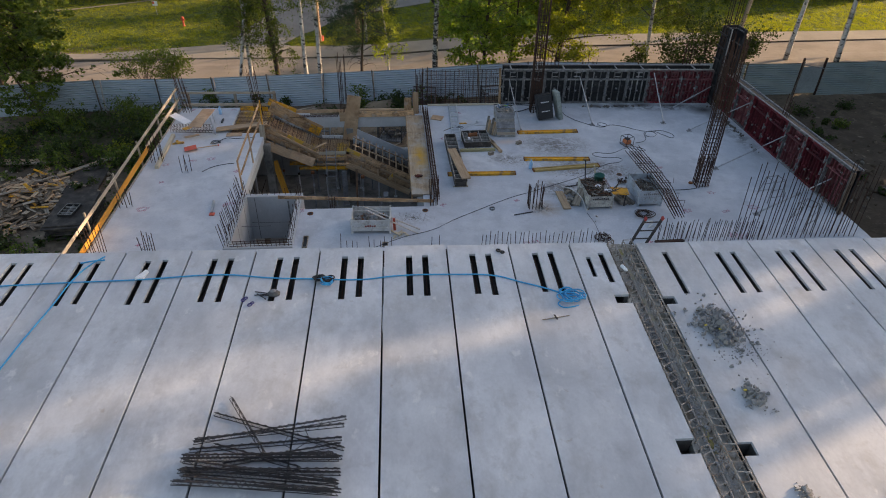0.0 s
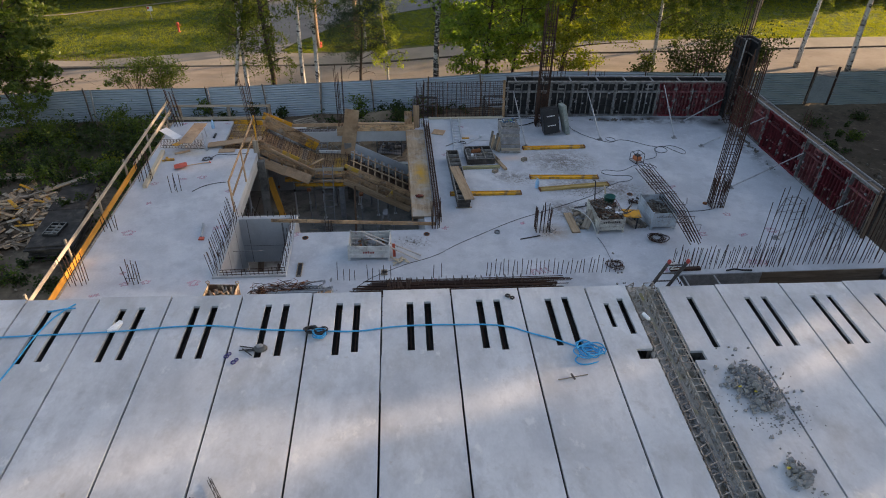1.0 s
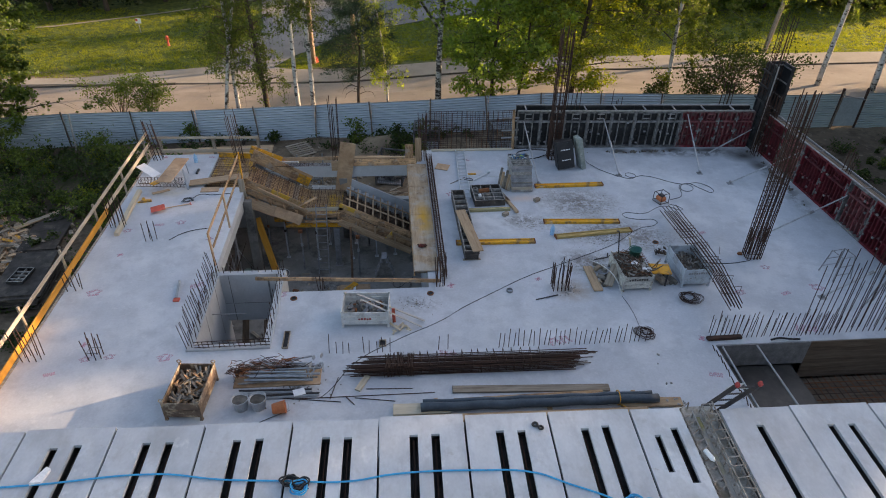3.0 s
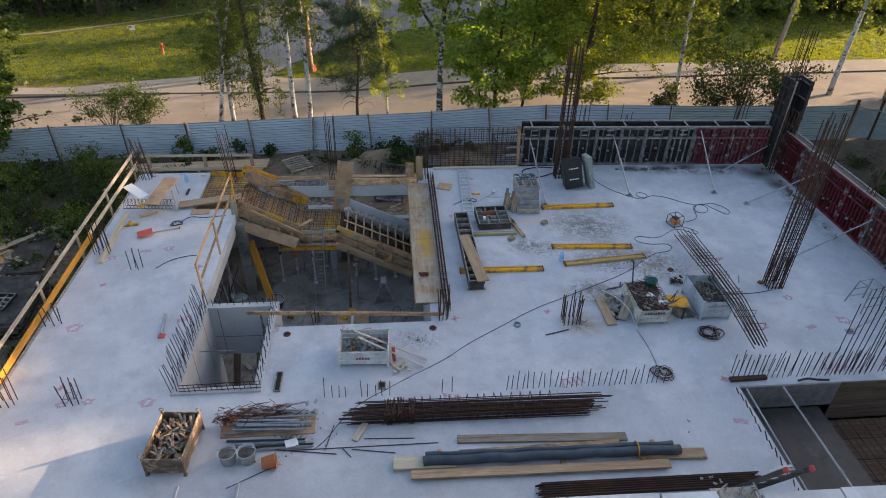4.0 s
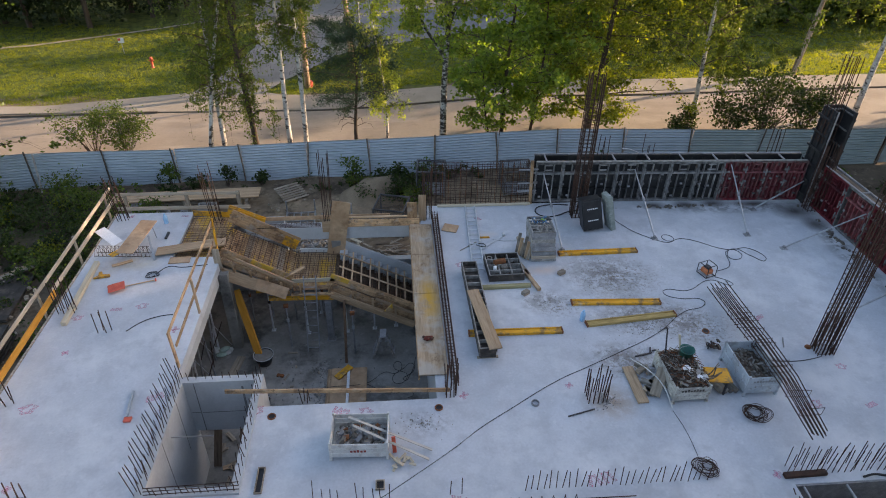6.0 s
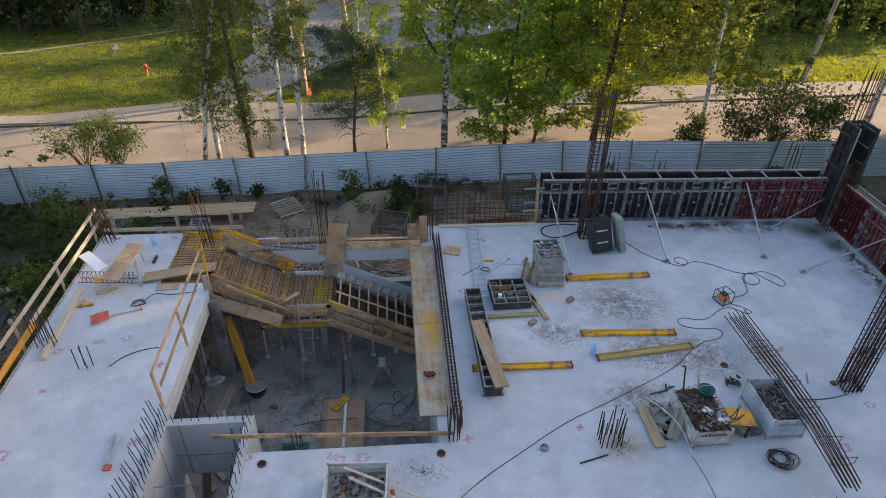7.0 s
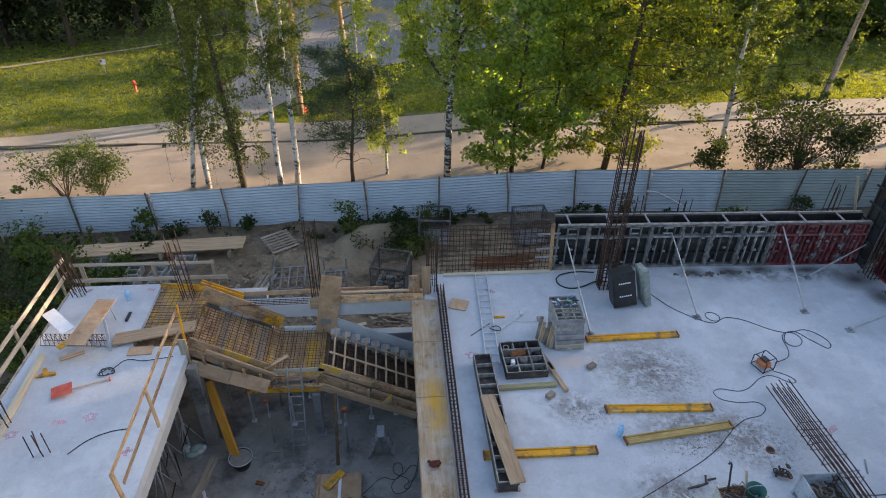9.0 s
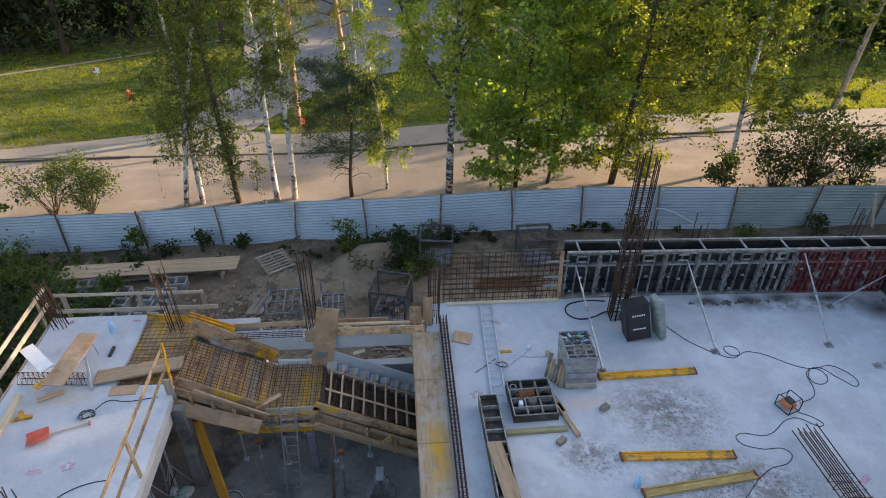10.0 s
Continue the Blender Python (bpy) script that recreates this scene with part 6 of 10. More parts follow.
# ---- stair formwork ----
st = thing("stair_formwork", "timber formwork of a two-flight stair filled with rusty reinforcement", "stair formwork")
YN, YF = 6.0, 7.7


def slope_sheet(name, x0, z0, x1, z1, ya, yb, t, material, parent, label=""):
    g = Geo()
    vs = [(x, y, z + dz) for dz in (-t, 0) for x, z in ((x0, z0), (x1, z1)) for y in (ya, yb)]
    g.add(vs, [(0, 1, 3, 2), (4, 6, 7, 5), (0, 2, 6, 4), (1, 5, 7, 3), (0, 4, 5, 1), (2, 3, 7, 6)])
    return part(name, g, material, parent, label)


FL = [(-6.0, 0.04), (-4.0, -1.03), (-2.75, -1.05), (-0.3, -2.28)]


def bed(x):
    """Height of the stair's shuttering bed at x."""
    for (xa, za), (xb, zb) in zip(FL, FL[1:]):
        if x <= xb:
            return za + (zb - za) * (x - xa) / (xb - xa)
    return FL[-1][1]


slope_sheet("landing_sheet", -7.38, -0.14, -6.0, -0.12, 6.22, 8.7, 0.03, MATBED, st, "worn yellow shuttering sheet under the mesh")
slope_sheet("landing_sheet", *FL[1], *FL[2], YN, YF, 0.03, MATBED, st, "worn yellow shuttering sheet under the mesh")
slope_sheet("flight_sheet", *FL[2], *FL[3], YN, YF, 0.03, ROTDARK, st)
xs_ = -6.0
for k in range(11):
    xe = -6.0 + 2.0 * (k + 1) / 11
    slope_sheet("bed_board", xs_, bed(xs_) + rnd(-0.004, 0.004), xe - 0.006, bed(xe - 0.006) + rnd(-0.004, 0.004), YN, YF, 0.03, (MATBED, SHUT, MATBED, OLDWOOD, MATBED)[k % 5], st, "worn shuttering board under the mesh")
    xs_ = xe
for y in np.arange(YN + 0.06, YF, 0.1):
    y = float(y)
    part("long_bar", Geo().tube([(x, y + rnd(-0.02, 0.02), z + 0.05) for x, z in FL], 0.007, 5), STAIRBAR, st)
    part("long_bar", Geo().tube([(-7.36, y + 0.25, -0.05), (-6.2, y + 0.15, -0.03), (-5.6, y, bed(-5.6) + 0.07), (-5.2, y + rnd(-0.03, 0.03), bed(-5.2) + 0.16)], 0.0065, 5), STAIRBAR, st)
for k in range(64):
    x = -5.95 + 5.6 * k / 63 + rnd(-0.03, 0.03)
    bar((x, YN + 0.03, bed(x) + 0.065), (x + rnd(-0.03, 0.03), YF - 0.03, bed(x) + 0.065), 0.009, st, STAIRBAR if k % 3 else RUST, name="cross_bar")
    if k < 42 and k % 3 == 1:
        bar((x + 0.05, YN + 0.03, bed(x) + 0.15), (x + 0.05, YF - 0.03, bed(x) + 0.15), 0.008, st, name="cross_bar")
for k in range(11):
    bar((-7.36 + 0.135 * k, 6.25, -0.08), (-7.36 + 0.135 * k + rnd(-0.03, 0.03), 8.68, -0.08), 0.008, st, STAIRBAR, name="cross_bar")
for k in range(17):
    bar((-7.38, 6.3 + 0.145 * k, -0.06), (-6.0, 6.3 + 0.145 * k + rnd(-0.03, 0.03), -0.06), 0.008, st, STAIRBAR, name="long_bar")
for k in range(26):
    x, y = rnd(-6.35, -5.75), rnd(6.3, 8.3)
    bar((x, y, -0.02), (x + rnd(0.05, 0.25), y + rnd(-0.05, 0.05), rnd(0.12, 0.34)), 0.007, st, STAIRBAR, name="tie_bar")
# near side: string boards, ledgers, brackets
board("string_board", (-5.93, 5.98, 0.33), (-4.0, 5.98, -0.76), 0.03, 0.3, SHUT, st)
board("string_board", (-5.1, 5.955, -0.06), (-4.02, 5.955, -0.67), 0.02, 0.2, MATBED, st, "yellow film-faced side board")
board("string_board", (-5.93, 5.9, 0.06), (-4.0, 5.9, -1.02), 0.03, 0.22, SHUT, st)
board("ledger", (-5.5, 5.82, 0.14), (-3.93, 5.8, -0.8), 0.06, 0.1, WOOD, st)
board("ledger", (-5.95, 5.84, -0.2), (-4.1, 5.84, -1.2), 0.1, 0.06, SHUT, st)
board("ledger_sheet", (-5.95, 5.76, -0.3), (-5.0, 5.74, -0.76), 0.025, 0.36, WOOD, st, up=(0, 0.5, 1))
board("ledger_sheet", (-5.02, 5.72, -0.7), (-4.14, 5.72, -1.12), 0.025, 0.36, PLY, st, up=(0, 0.5, 1))
board("post_board", (-6.02, 5.86, -0.36), (-6.02, 5.86, 0.5), 0.2, 0.04, OLDWOOD, st, up=(0, 1, 0))
board("string_board", (-4.02, 5.98, -0.84), (-2.7, 5.98, -0.82), 0.03, 0.14, PALE, st)
board("string_board", (-3.98, 5.92, -1.08), (-2.75, 5.92, -1.06), 0.03, 0.16, SHUT, st)
board("ledger", (-4.05, 5.84, -1.24), (-2.75, 5.84, -1.26), 0.08, 0.08, SHUT, st)
board("ledger", (-4.75, 5.9, -1.42), (-2.8, 5.9, -1.46), 0.1, 0.12, YELLOW, st, "yellow formwork beam under the landing")
board("ledger", (-5.2, 6.3, -1.4), (-4.4, 6.3, -1.42), 0.1, 0.16, YELLOW, st, "yellow formwork beam under the landing")
board("string_board", (-2.82, 5.98, -0.74), (-0.28, 5.98, -2.06), 0.03, 0.3, SHUT, st)
board("string_board", (-2.82, 5.955, -0.66), (-2.3, 5.955, -0.94), 0.02, 0.16, MATBED, st, "yellow film-faced side board")
board("string_board", (-2.85, 5.9, -1.04), (-0.28, 5.9, -2.4), 0.035, 0.3, SHUT, st)
board("ledger", (-2.85, 5.84, -1.3), (-0.3, 5.84, -2.66), 0.03, 0.26, WOOD, st)
board("ledger", (-2.6, 5.78, -1.32), (-1.3, 5.78, -2.02), 0.025, 0.14, WOOD, st)
board("ledger", (-1.5, 5.8, -1.5), (-0.3, 5.8, -2.16), 0.05, 0.09, WOOD, st)
for x in (-5.6, -5.15, -4.7, -4.3, -3.75, -3.3, -2.9, -2.2, -1.6, -0.9):
    board("bracket", (x, 5.83, bed(x) - 0.3), (x, 5.83, bed(x) + 0.12), 0.07, 0.05, SHUT if x < -2 else WOOD, st, up=(0, 1, 0))
part("corner_block", Geo().prism([(0, 0), (0.26, 0), (0.26, 0.3)], 0, 0.05, pose(-1.25, 5.79, -1.98, 90, 0, 0)), MATBED, st)
board("loose_batten", (-4.2, 5.9, -0.62), (-3.6, 6.12, -0.42), 0.13, 0.03, SHUT, st)
# far side
board("string_board", (-5.95, 7.74, 0.47), (-3.98, 7.72, -0.66), 0.03, 0.5, SHUT, st)
board("string_board", (-6.02, 7.86, 0.62), (-4.95, 7.78, 0.16), 0.025, 0.26, YELLOW, st, "bright yellow side board")
board("string_board", (-6.02, 7.96, 0.62), (-4.95, 7.88, 0.16), 0.025, 0.26, YELLOW, st, "bright yellow side board")
for x, z in ((-5.6, 0.34), (-4.97, 0.1)):
    board("spacer", (x, 7.87, z - 0.1), (x, 7.87, z + 0.14), 0.08, 0.03, YELLOW, st, up=(1, 0, 0))
board("painted_end", (-4.42, 7.7, -0.46), (-4.0, 7.7, -0.69), 0.012, 0.36, YELLOW, st)
board("string_board", (-3.95, 7.74, -0.92), (-2.95, 7.74, -0.95), 0.08, 0.12, WHITEP, st, "white plastic profile along the landing")
RISER = mat("red_brown_riser", (0.13, 0.06, 0.035), (0.24, 0.12, 0.07), 0.8, 3, 20, 0.2, var=0.2)
# second flight: riser boards, step ends and battens
for k in range(9):
    x = FL[2][0] + (FL[3][0] - FL[2][0]) * (k + 0.5) / 9 + 0.1
    z = bed(x)
    board("riser", (x, 6.02, z + 0.14), (x, 7.4, z + 0.14), 0.03, 0.16, RISER, st)
    part("step_end", Geo().box(x - 0.13, 7.38, z + 0.02, x + 0.13, 7.62, z + 0.3, c=0.01), WALLC, st, "grey concrete step end")
    board("riser_batten", (x + 0.03, 6.05, z + 0.36), (x + 0.03, 7.5, z + 0.4), 0.05, 0.045, WOOD, st)
for y, up in ((6.5, 0.41), (7.15, 0.43)):
    board("top_batten", (-2.6, y, bed(-2.6) + up), (-0.3, y, bed(-0.3) + up), 0.05, 0.04, WOOD, st)
slope_sheet("far_string", -2.6, bed(-2.6) + 0.62, -0.2, bed(-0.2) + 0.58, 7.64, 7.72, 0.5, WALLC, st, "grey concrete string beside the steps")
for x, y, z in ((-4.9, 6.4, -0.7), (-3.75, 6.2, -1.05), (-2.5, 6.2, -1.15), (-2.4, 7.2, -1.15), (-1.6, 6.3, -1.6), (-0.9, 6.4, -1.95), (-3.4, 7.2, -1.02)):
    th = thing("steel_prop", "slim steel prop under the stair formwork", "prop", Matrix.Translation((x, y, -3.15)), "stair props")
    tube = part("outer_tube", Geo().tube([(0, 0, 0.01), (0, 0, 1.2)], 0.03, 8), ALU, th)
    part("inner_tube", Geo().tube([(0, 0, 1.2), (0, 0, z + 3.12)], 0.022, 8), ALU, th)
    part("collar", Geo().tube([(0, 0, 1.15), (0, 0, 1.25)], 0.045, 8), RUST, tube, "rusty collar")
    part("foot_plate", Geo().box(-0.07, -0.07, 0, 0.07, 0.07, 0.01), ALU, tube)
for x, y in ((-7.0, 5.2), (-6.8, 4.2), (-7.1, 3.1), (-6.6, 2.4), (-8.2, 5.6), (-6.5, 5.6)):
    th = thing("steel_prop", "slim steel prop under the deck", "prop", Matrix.Translation((x, y, -3.15)), "deck props")
    tube = part("outer_tube", Geo().tube([(0, 0, 0.01), (0, 0, 1.6)], 0.03, 8), ALU, th)
    part("inner_tube", Geo().tube([(0, 0, 1.6), (0, 0, 2.89)], 0.022, 8), ALU, th)
    for a in (0.4, 2.5, 4.6):
        part("tripod_leg", Geo().tube([(0, 0, 1.0), (0.4 * math.cos(a), 0.4 * math.sin(a), 0.02)], 0.014, 5), ALU, tube)
lone("leaning_sheet", (-2.8, 7.6, -1.05), (-2.48, 7.69, 0.9), 0.56, 0.03, PLY, "large plywood sheet leaning on the stairwell beam", "plywood", up=(0, -1, 0.15))
bb = thing("edge_formwork", "timber boards along the top of the stairwell beam", "formwork")
board("side_board", (-7.4, 8.7, 0.02), (-6.2, 8.5, 0.04), 0.03, 0.2, YELLOW, bb)
board("side_board", (-5.9, 8.12, 0.06), (-1.0, 8.12, 0.1), 0.03, 0.14, PLY, bb)
board("side_board", (-2.45, 7.69, 0.1), (-0.05, 7.64, 0.12), 0.035, 0.26, SHUT, bb)
board("side_board", (-3.15, 7.7, -0.02), (-2.45, 7.7, -0.02), 0.03, 0.4, WOOD, bb)
board("cap_batten", (-2.5, 7.8, 0.26), (-0.05, 7.8, 0.24), 0.08, 0.05, WOOD, bb)
board("upright", (-0.28, 7.75, -0.2), (-0.28, 7.8, 0.75), 0.3, 0.04, SHUT, bb, up=(0, 1, 0))
board("upright", (0.05, 7.9, -0.1), (0.05, 7.9, 0.95), 0.24, 0.04, WOOD, bb, up=(0, 1, 0))
lbb = thing("beam_bars", "rusty bars lying on the stairwell beam", "rebar")
for k in range(4):
    bar((-5.2, 7.68 + 0.07 * k, 0.0), (-3.2, 7.68 + 0.07 * k, 0.0), 0.01, lbb)
for k in range(12):
    bar((-5.1 + 0.16 * k, 7.66, 0.02), (-5.1 + 0.16 * k, 7.92, 0.02), 0.007, lbb)

# ---- inside the stairwell ----
lone("formwork_beam", (-5.75, 6.1, -1.2), (-5.1, 4.95, -2.95), 0.22, 0.1, ORANGE, "orange formwork beam leaning under the stair", "beam", up=(0, -1, 0))


def ladder(p, q, w, rungs, label, material, up=(0, 0, 1)):
    m, n = along(p, q, up)
    th = thing("ladder", label, "ladder", m)
    for y in (-w / 2, w / 2):
        part("stile", Geo().box(0, y - 0.016, -0.03, n, y + 0.016, 0.03, c=0.004), material, th)
    me = Geo().tube([(0, -w / 2 + 0.012, 0), (0, w / 2 - 0.012, 0)], 0.015, 6).mesh("rung")
    me.materials.append(material)
    for k in range(rungs):
        part("rung", me, None, th, at=Matrix.Translation((n * (k + 0.6) / rungs, 0, 0)))
    return th


ladder((-3.5, 5.3, -3.15), (-3.44, 5.82, -0.55), 0.36, 10, "dusty grey ladder leaning on the stair landing", GREYRIB, up=(0, -1, 0))
ladder((1.69, 8.65, 0.04), (1.54, 5.0, 0.04), 0.32, 14, "aluminium ladder lying on the deck", ALU)


def bucket(name, x, y, z, r, h, material, label, fill=None, lie=None):
    m = pose(x, y, z) if lie is None else lie
    th = thing(name, label, "bucket", m)
    shell = part("shell", Geo().lathe([(0.0, 0.0), (r * 0.8, 0.0), (r, h), (r * 1.06, h), (r * 1.06, h - 0.02), (r * 0.97, h - 0.01), (r * 0.78, 0.015), (0, 0.015)], n=20), material, th, smooth=True)
    if fill:
        part("mortar_fill", Geo().lathe([(r * 0.93, h * 0.8), (r * 0.5, h * 0.85), (0.0, h * 0.82)], n=16), fill, th)
    part("bail", Geo().tube([(r * math.cos(a), 0.02, h + 0.0 + 0.5 * r * math.sin(a)) for a in np.linspace(0.05, 3.09, 9)], 0.006, 4), GALV, shell, "thin wire handle")
    return th


tub = thing("tub", "black mortar tub filled to its dusty rim", "tub", pose(-4.97, 4.9, -3.15))
part("shell", Geo().lathe([(0.0, 0.0), (0.2, 0.0), (0.3, 0.34), (0.285, 0.34), (0.19, 0.02), (0.0, 0.02)], n=24), BLACKR, tub, smooth=True)
part("rim", Geo().ring((0, 0, 0.345), 0.3, 0.014, 28, 6), PALEPLAS, tub, "cement-splashed rim")
part("mortar_fill", Geo().lathe([(0.282, 0.315), (0.16, 0.325), (0.0, 0.32)], n=24), FLOORC, tub, "grey mortar")
lone("plank", (-5.72, 5.2, -3.13), (-5.98, 3.9, -3.13), 0.26, 0.035, OLDWOOD, "dusty plank lying on the lower floor", "plank")
lone("brick_piece", (-4.52, 4.33, -3.12), (-4.32, 4.27, -3.12), 0.1, 0.06, RUSTY, "broken brown brick on the lower floor", "brick")
tagged(part("paper_sheet", Geo().prism([(-0.16, 0.0), (0.1, 0.0), (0.12, 0.16), (0.02, 0.26), (0.04, 0.5), (-0.04, 0.48), (-0.06, 0.2)], -0.004, 0.004, pose(-5.6, 3.75, -3.14, 78, 0, 25)), WHITE), "crumpled white sheet standing by the shaft", "paper")
net_ = Geo()
random.seed(71)
for j in range(7):
    for i in range(9):
        u, v = i / 4 - 1, j / 3 - 1
        net_.v.append((0.36 * u, 0.22 * v, 0.16 * max(0, 1 - u * u) * max(0, 1 - v * v) * rnd(0.5, 1.3) + 0.004))
net_.f = [(j * 9 + i, j * 9 + i + 1, j * 9 + i + 10, j * 9 + i + 9) for j in range(6) for i in range(8)]
tagged(part("netting", net_, GREENB, at=pose(-3.65, 2.8, -3.15)), "crumpled dark green netting on the lower floor", "netting")
bucket("bucket", -4.66, 3.2, -3.15, 0.14, 0.26, GREYRIB, "grey bucket on the lower floor", SCRAP)
post_ = thing("steel_post", "blue-grey formwork post under the stair landing", "post", pose(-2.98, 5.86, -3.15), "stair props")
part("shaft_body", Geo().box(-0.1, -0.08, 0.01, 0.1, 0.08, 1.6, c=0.008), GREYRIB, post_)
part("foot_plate", Geo().box(-0.14, -0.12, 0.0, 0.14, 0.12, 0.009), GREYRIB, post_)
pal = thing("sheet_stack", "stack of plywood sheets on the lower floor", "plywood")
for k in range(4):
    part("sheet", Geo().box(-3.0 + 0.05 * k, 2.5, -3.149 + 0.05 * k, -1.9 + 0.03 * k, 4.45 - 0.04 * k, -3.102 + 0.05 * k, c=0.004), PLY if k % 2 else WOOD, pal)
lone("formwork_sheet", (-2.7, 3.9, -2.92), (-2.3, 4.35, -2.9), 0.22, 0.03, YELLOW, "yellow formwork offcut on the plywood stack", "plywood")
lone("batten", (-2.35, 2.6, -2.92), (-2.35, 4.3, -2.92), 0.08, 0.04, WHITE, "pale batten on the plywood stack", "timber")
tr = thing("trestle", "grey stepped trestle on the lower floor", "trestle", Matrix.Translation((-1.3, 5.05, -3.15)))
for sgn in (-1, 1):
    for b in (-0.16, 0.16):
        part("leg", Geo().tube([(sgn * 0.34, b, 0), (sgn * 0.07, b * 0.7, 0.86)], 0.032, 6), DUSTY, tr)
    for k in range(4):
        x = sgn * (0.3 - 0.066 * k)
        part("step", Geo().box(x - 0.05, -0.16, 0.14 + 0.18 * k, x + 0.05, 0.16, 0.17 + 0.18 * k, c=0.006), GREYRIB, tr)
part("top_bar", Geo().box(-0.1, -0.2, 0.86, 0.1, 0.2, 0.9, c=0.01), GREYRIB, tr)


def cable(name, pts, r, material, label, category="cable", z=0.0, angular=False):
    """A smooth curve lying on a floor."""
    cu = bpy.data.curves.new(name, "CURVE")
    cu.dimensions, cu.bevel_depth, cu.bevel_resolution, cu.resolution_u = "3D", r, 1, 6
    sp = cu.splines.new("BEZIER")
    sp.bezier_points.add(len(pts) - 1)
    for b, p in zip(sp.bezier_points, pts):
        b.co = (p[0], p[1], (p[2] if len(p) > 2 else z) + r)
        b.handle_left_type = b.handle_right_type = "VECTOR" if angular else "AUTO"
    cu.materials.append(material)
    return tagged(new(name, cu), label, category)


def loops(cx, cy, r, n, z, seed, squash=0.8):
    random.seed(seed)
    out = []
    for i in range(n * 7):
        a = i * 2 * math.pi / 7 + rnd(-0.2, 0.2)
        rr = r * rnd(0.45, 1.1)
        out.append((cx + rr * math.cos(a), cy + rr * squash * math.sin(a), z + 0.012 * (i // 7) + rnd(0, 0.02)))
    return out


cable("cable", [(-3.8, 3.6), (-2.9, 3.55, -2.93), (-1.85, 3.7, -3.0), (-1.6, 4.0), (-1.27, 4.27), (-0.95, 4.2), (-0.76, 4.56), (-0.9, 4.7), (-1.0, 4.45), (-0.6, 4.1), (-0.9, 3.77), (-1.05, 4.0), (-0.7, 4.4), (-0.45, 4.6), (-0.39, 4.3), (-0.7, 3.9), (-0.5, 4.15), (-0.3, 4.9)], 0.008, BLACKR, "thin black cable in loops on the lower floor", z=-3.15)
cable("cable", [(-1.93, 3.76, -3.0), (-1.4, 3.55), (-0.95, 3.4), (-0.6, 3.5), (-0.45, 3.3), (-0.62, 3.2)], 0.008, BLACKR, "thin black cable on the lower floor", z=-3.15)
for k in range(14):
    x, y = rnd(-5.5, -0.6), rnd(1.6, 5.8)
    lone("offcut", (x, y, -3.13), (x + rnd(-0.3, 0.3), y + rnd(-0.3, 0.3), -3.13), 0.06, 0.03, OLDWOOD, "small timber offcut on the lower floor", "offcut", group="offcuts on the lower floor")
sk = thing("sack_pile", "pile of pale green and white sacks on the lower floor", "sacks", pose(-6.35, 5.3, -3.15))
for k, (x, y, z, a) in enumerate(((0, 0, 0, 10), (0.2, 0.15, 0, 70), (0.08, 0.15, 0.08, 40), (-0.2, 0.2, 0, 120))):
    part("sack", Geo().lathe([(0.0, 0.0), (0.2, 0.01), (0.27, 0.07), (0.2, 0.14), (0.0, 0.16)], pose(x, y, z, 0, 0, a) @ Matrix.Diagonal((0.65, 0.42, 0.6, 1)), 12), WHITEP if k % 2 else GREENSACK, sk, smooth=True)
th = thing("steel_prop", "rusty steel post under the stair formwork", "prop", Matrix.Translation((-2.46, 4.75, -3.15)), "stair props")
part("outer_tube", Geo().tube([(0, 0, 0), (0, 0.9, 1.75)], 0.042, 8), STAIRBAR, th)
for k, (x, y) in enumerate(((-4.22, 5.6), (-2.2, 5.15), (-5.6, 6.9), (-5.0, 7.1), (-3.3, 7.0), (-1.9, 7.1), (-4.2, 6.9), (-1.2, 6.8))):
    th = thing("steel_prop", "slim steel prop under the stair formwork", "prop", Matrix.Translation((x, y, -3.15)), "stair props")
    part("outer_tube", Geo().tube([(0, 0, 0), (0, 0, 1.1)], 0.03, 8), GREYRIB, th)
    top_ = 1.2 if x > -2 else (1.6 if y < 6 else 1.95)
    part("inner_tube", Geo().tube([(0, 0, 1.1), (0, 0, top_)], 0.022, 8), GREYRIB, th)
    part("collar", Geo().tube([(0, 0, 1.04), (0, 0, 1.14)], 0.045, 8), GALV if k < 2 else RUSTY, th, "adjusting collar")
    if k < 2:
        part("head_fork", Geo().box(-0.07, -0.05, top_, 0.07, 0.05, top_ + 0.12, c=0.008), RUSTY, th)
bucket("bucket", -4.75, 0.2, -3.15, 0.18, 0.3, WHITEP, "white bucket at the bottom of the lift shaft", SCRAP)
for k in range(30):
    x, y = rnd(-5.7, -4.25), rnd(-1.6, 2.0)
    lone("offcut", (x, y, -3.12), (x + rnd(-0.4, 0.4), y + rnd(-0.4, 0.4), -3.1), rnd(0.06, 0.15), 0.025, OLDWOOD if k % 3 else WOOD, "broken board on the shaft floor", "offcut", group="offcuts in the shaft")
for k in range(2):
    lone("plank", (-5.6 + 0.7 * k, 1.15 - 0.2 * k, -3.12), (-5.5 + 0.6 * k, 1.75, -1.9 - 0.3 * k), 0.2, 0.03, ROTDARK, "old board leaning in the shaft doorway", "plank", up=(0, -1, 0.3), group="boards in the shaft")
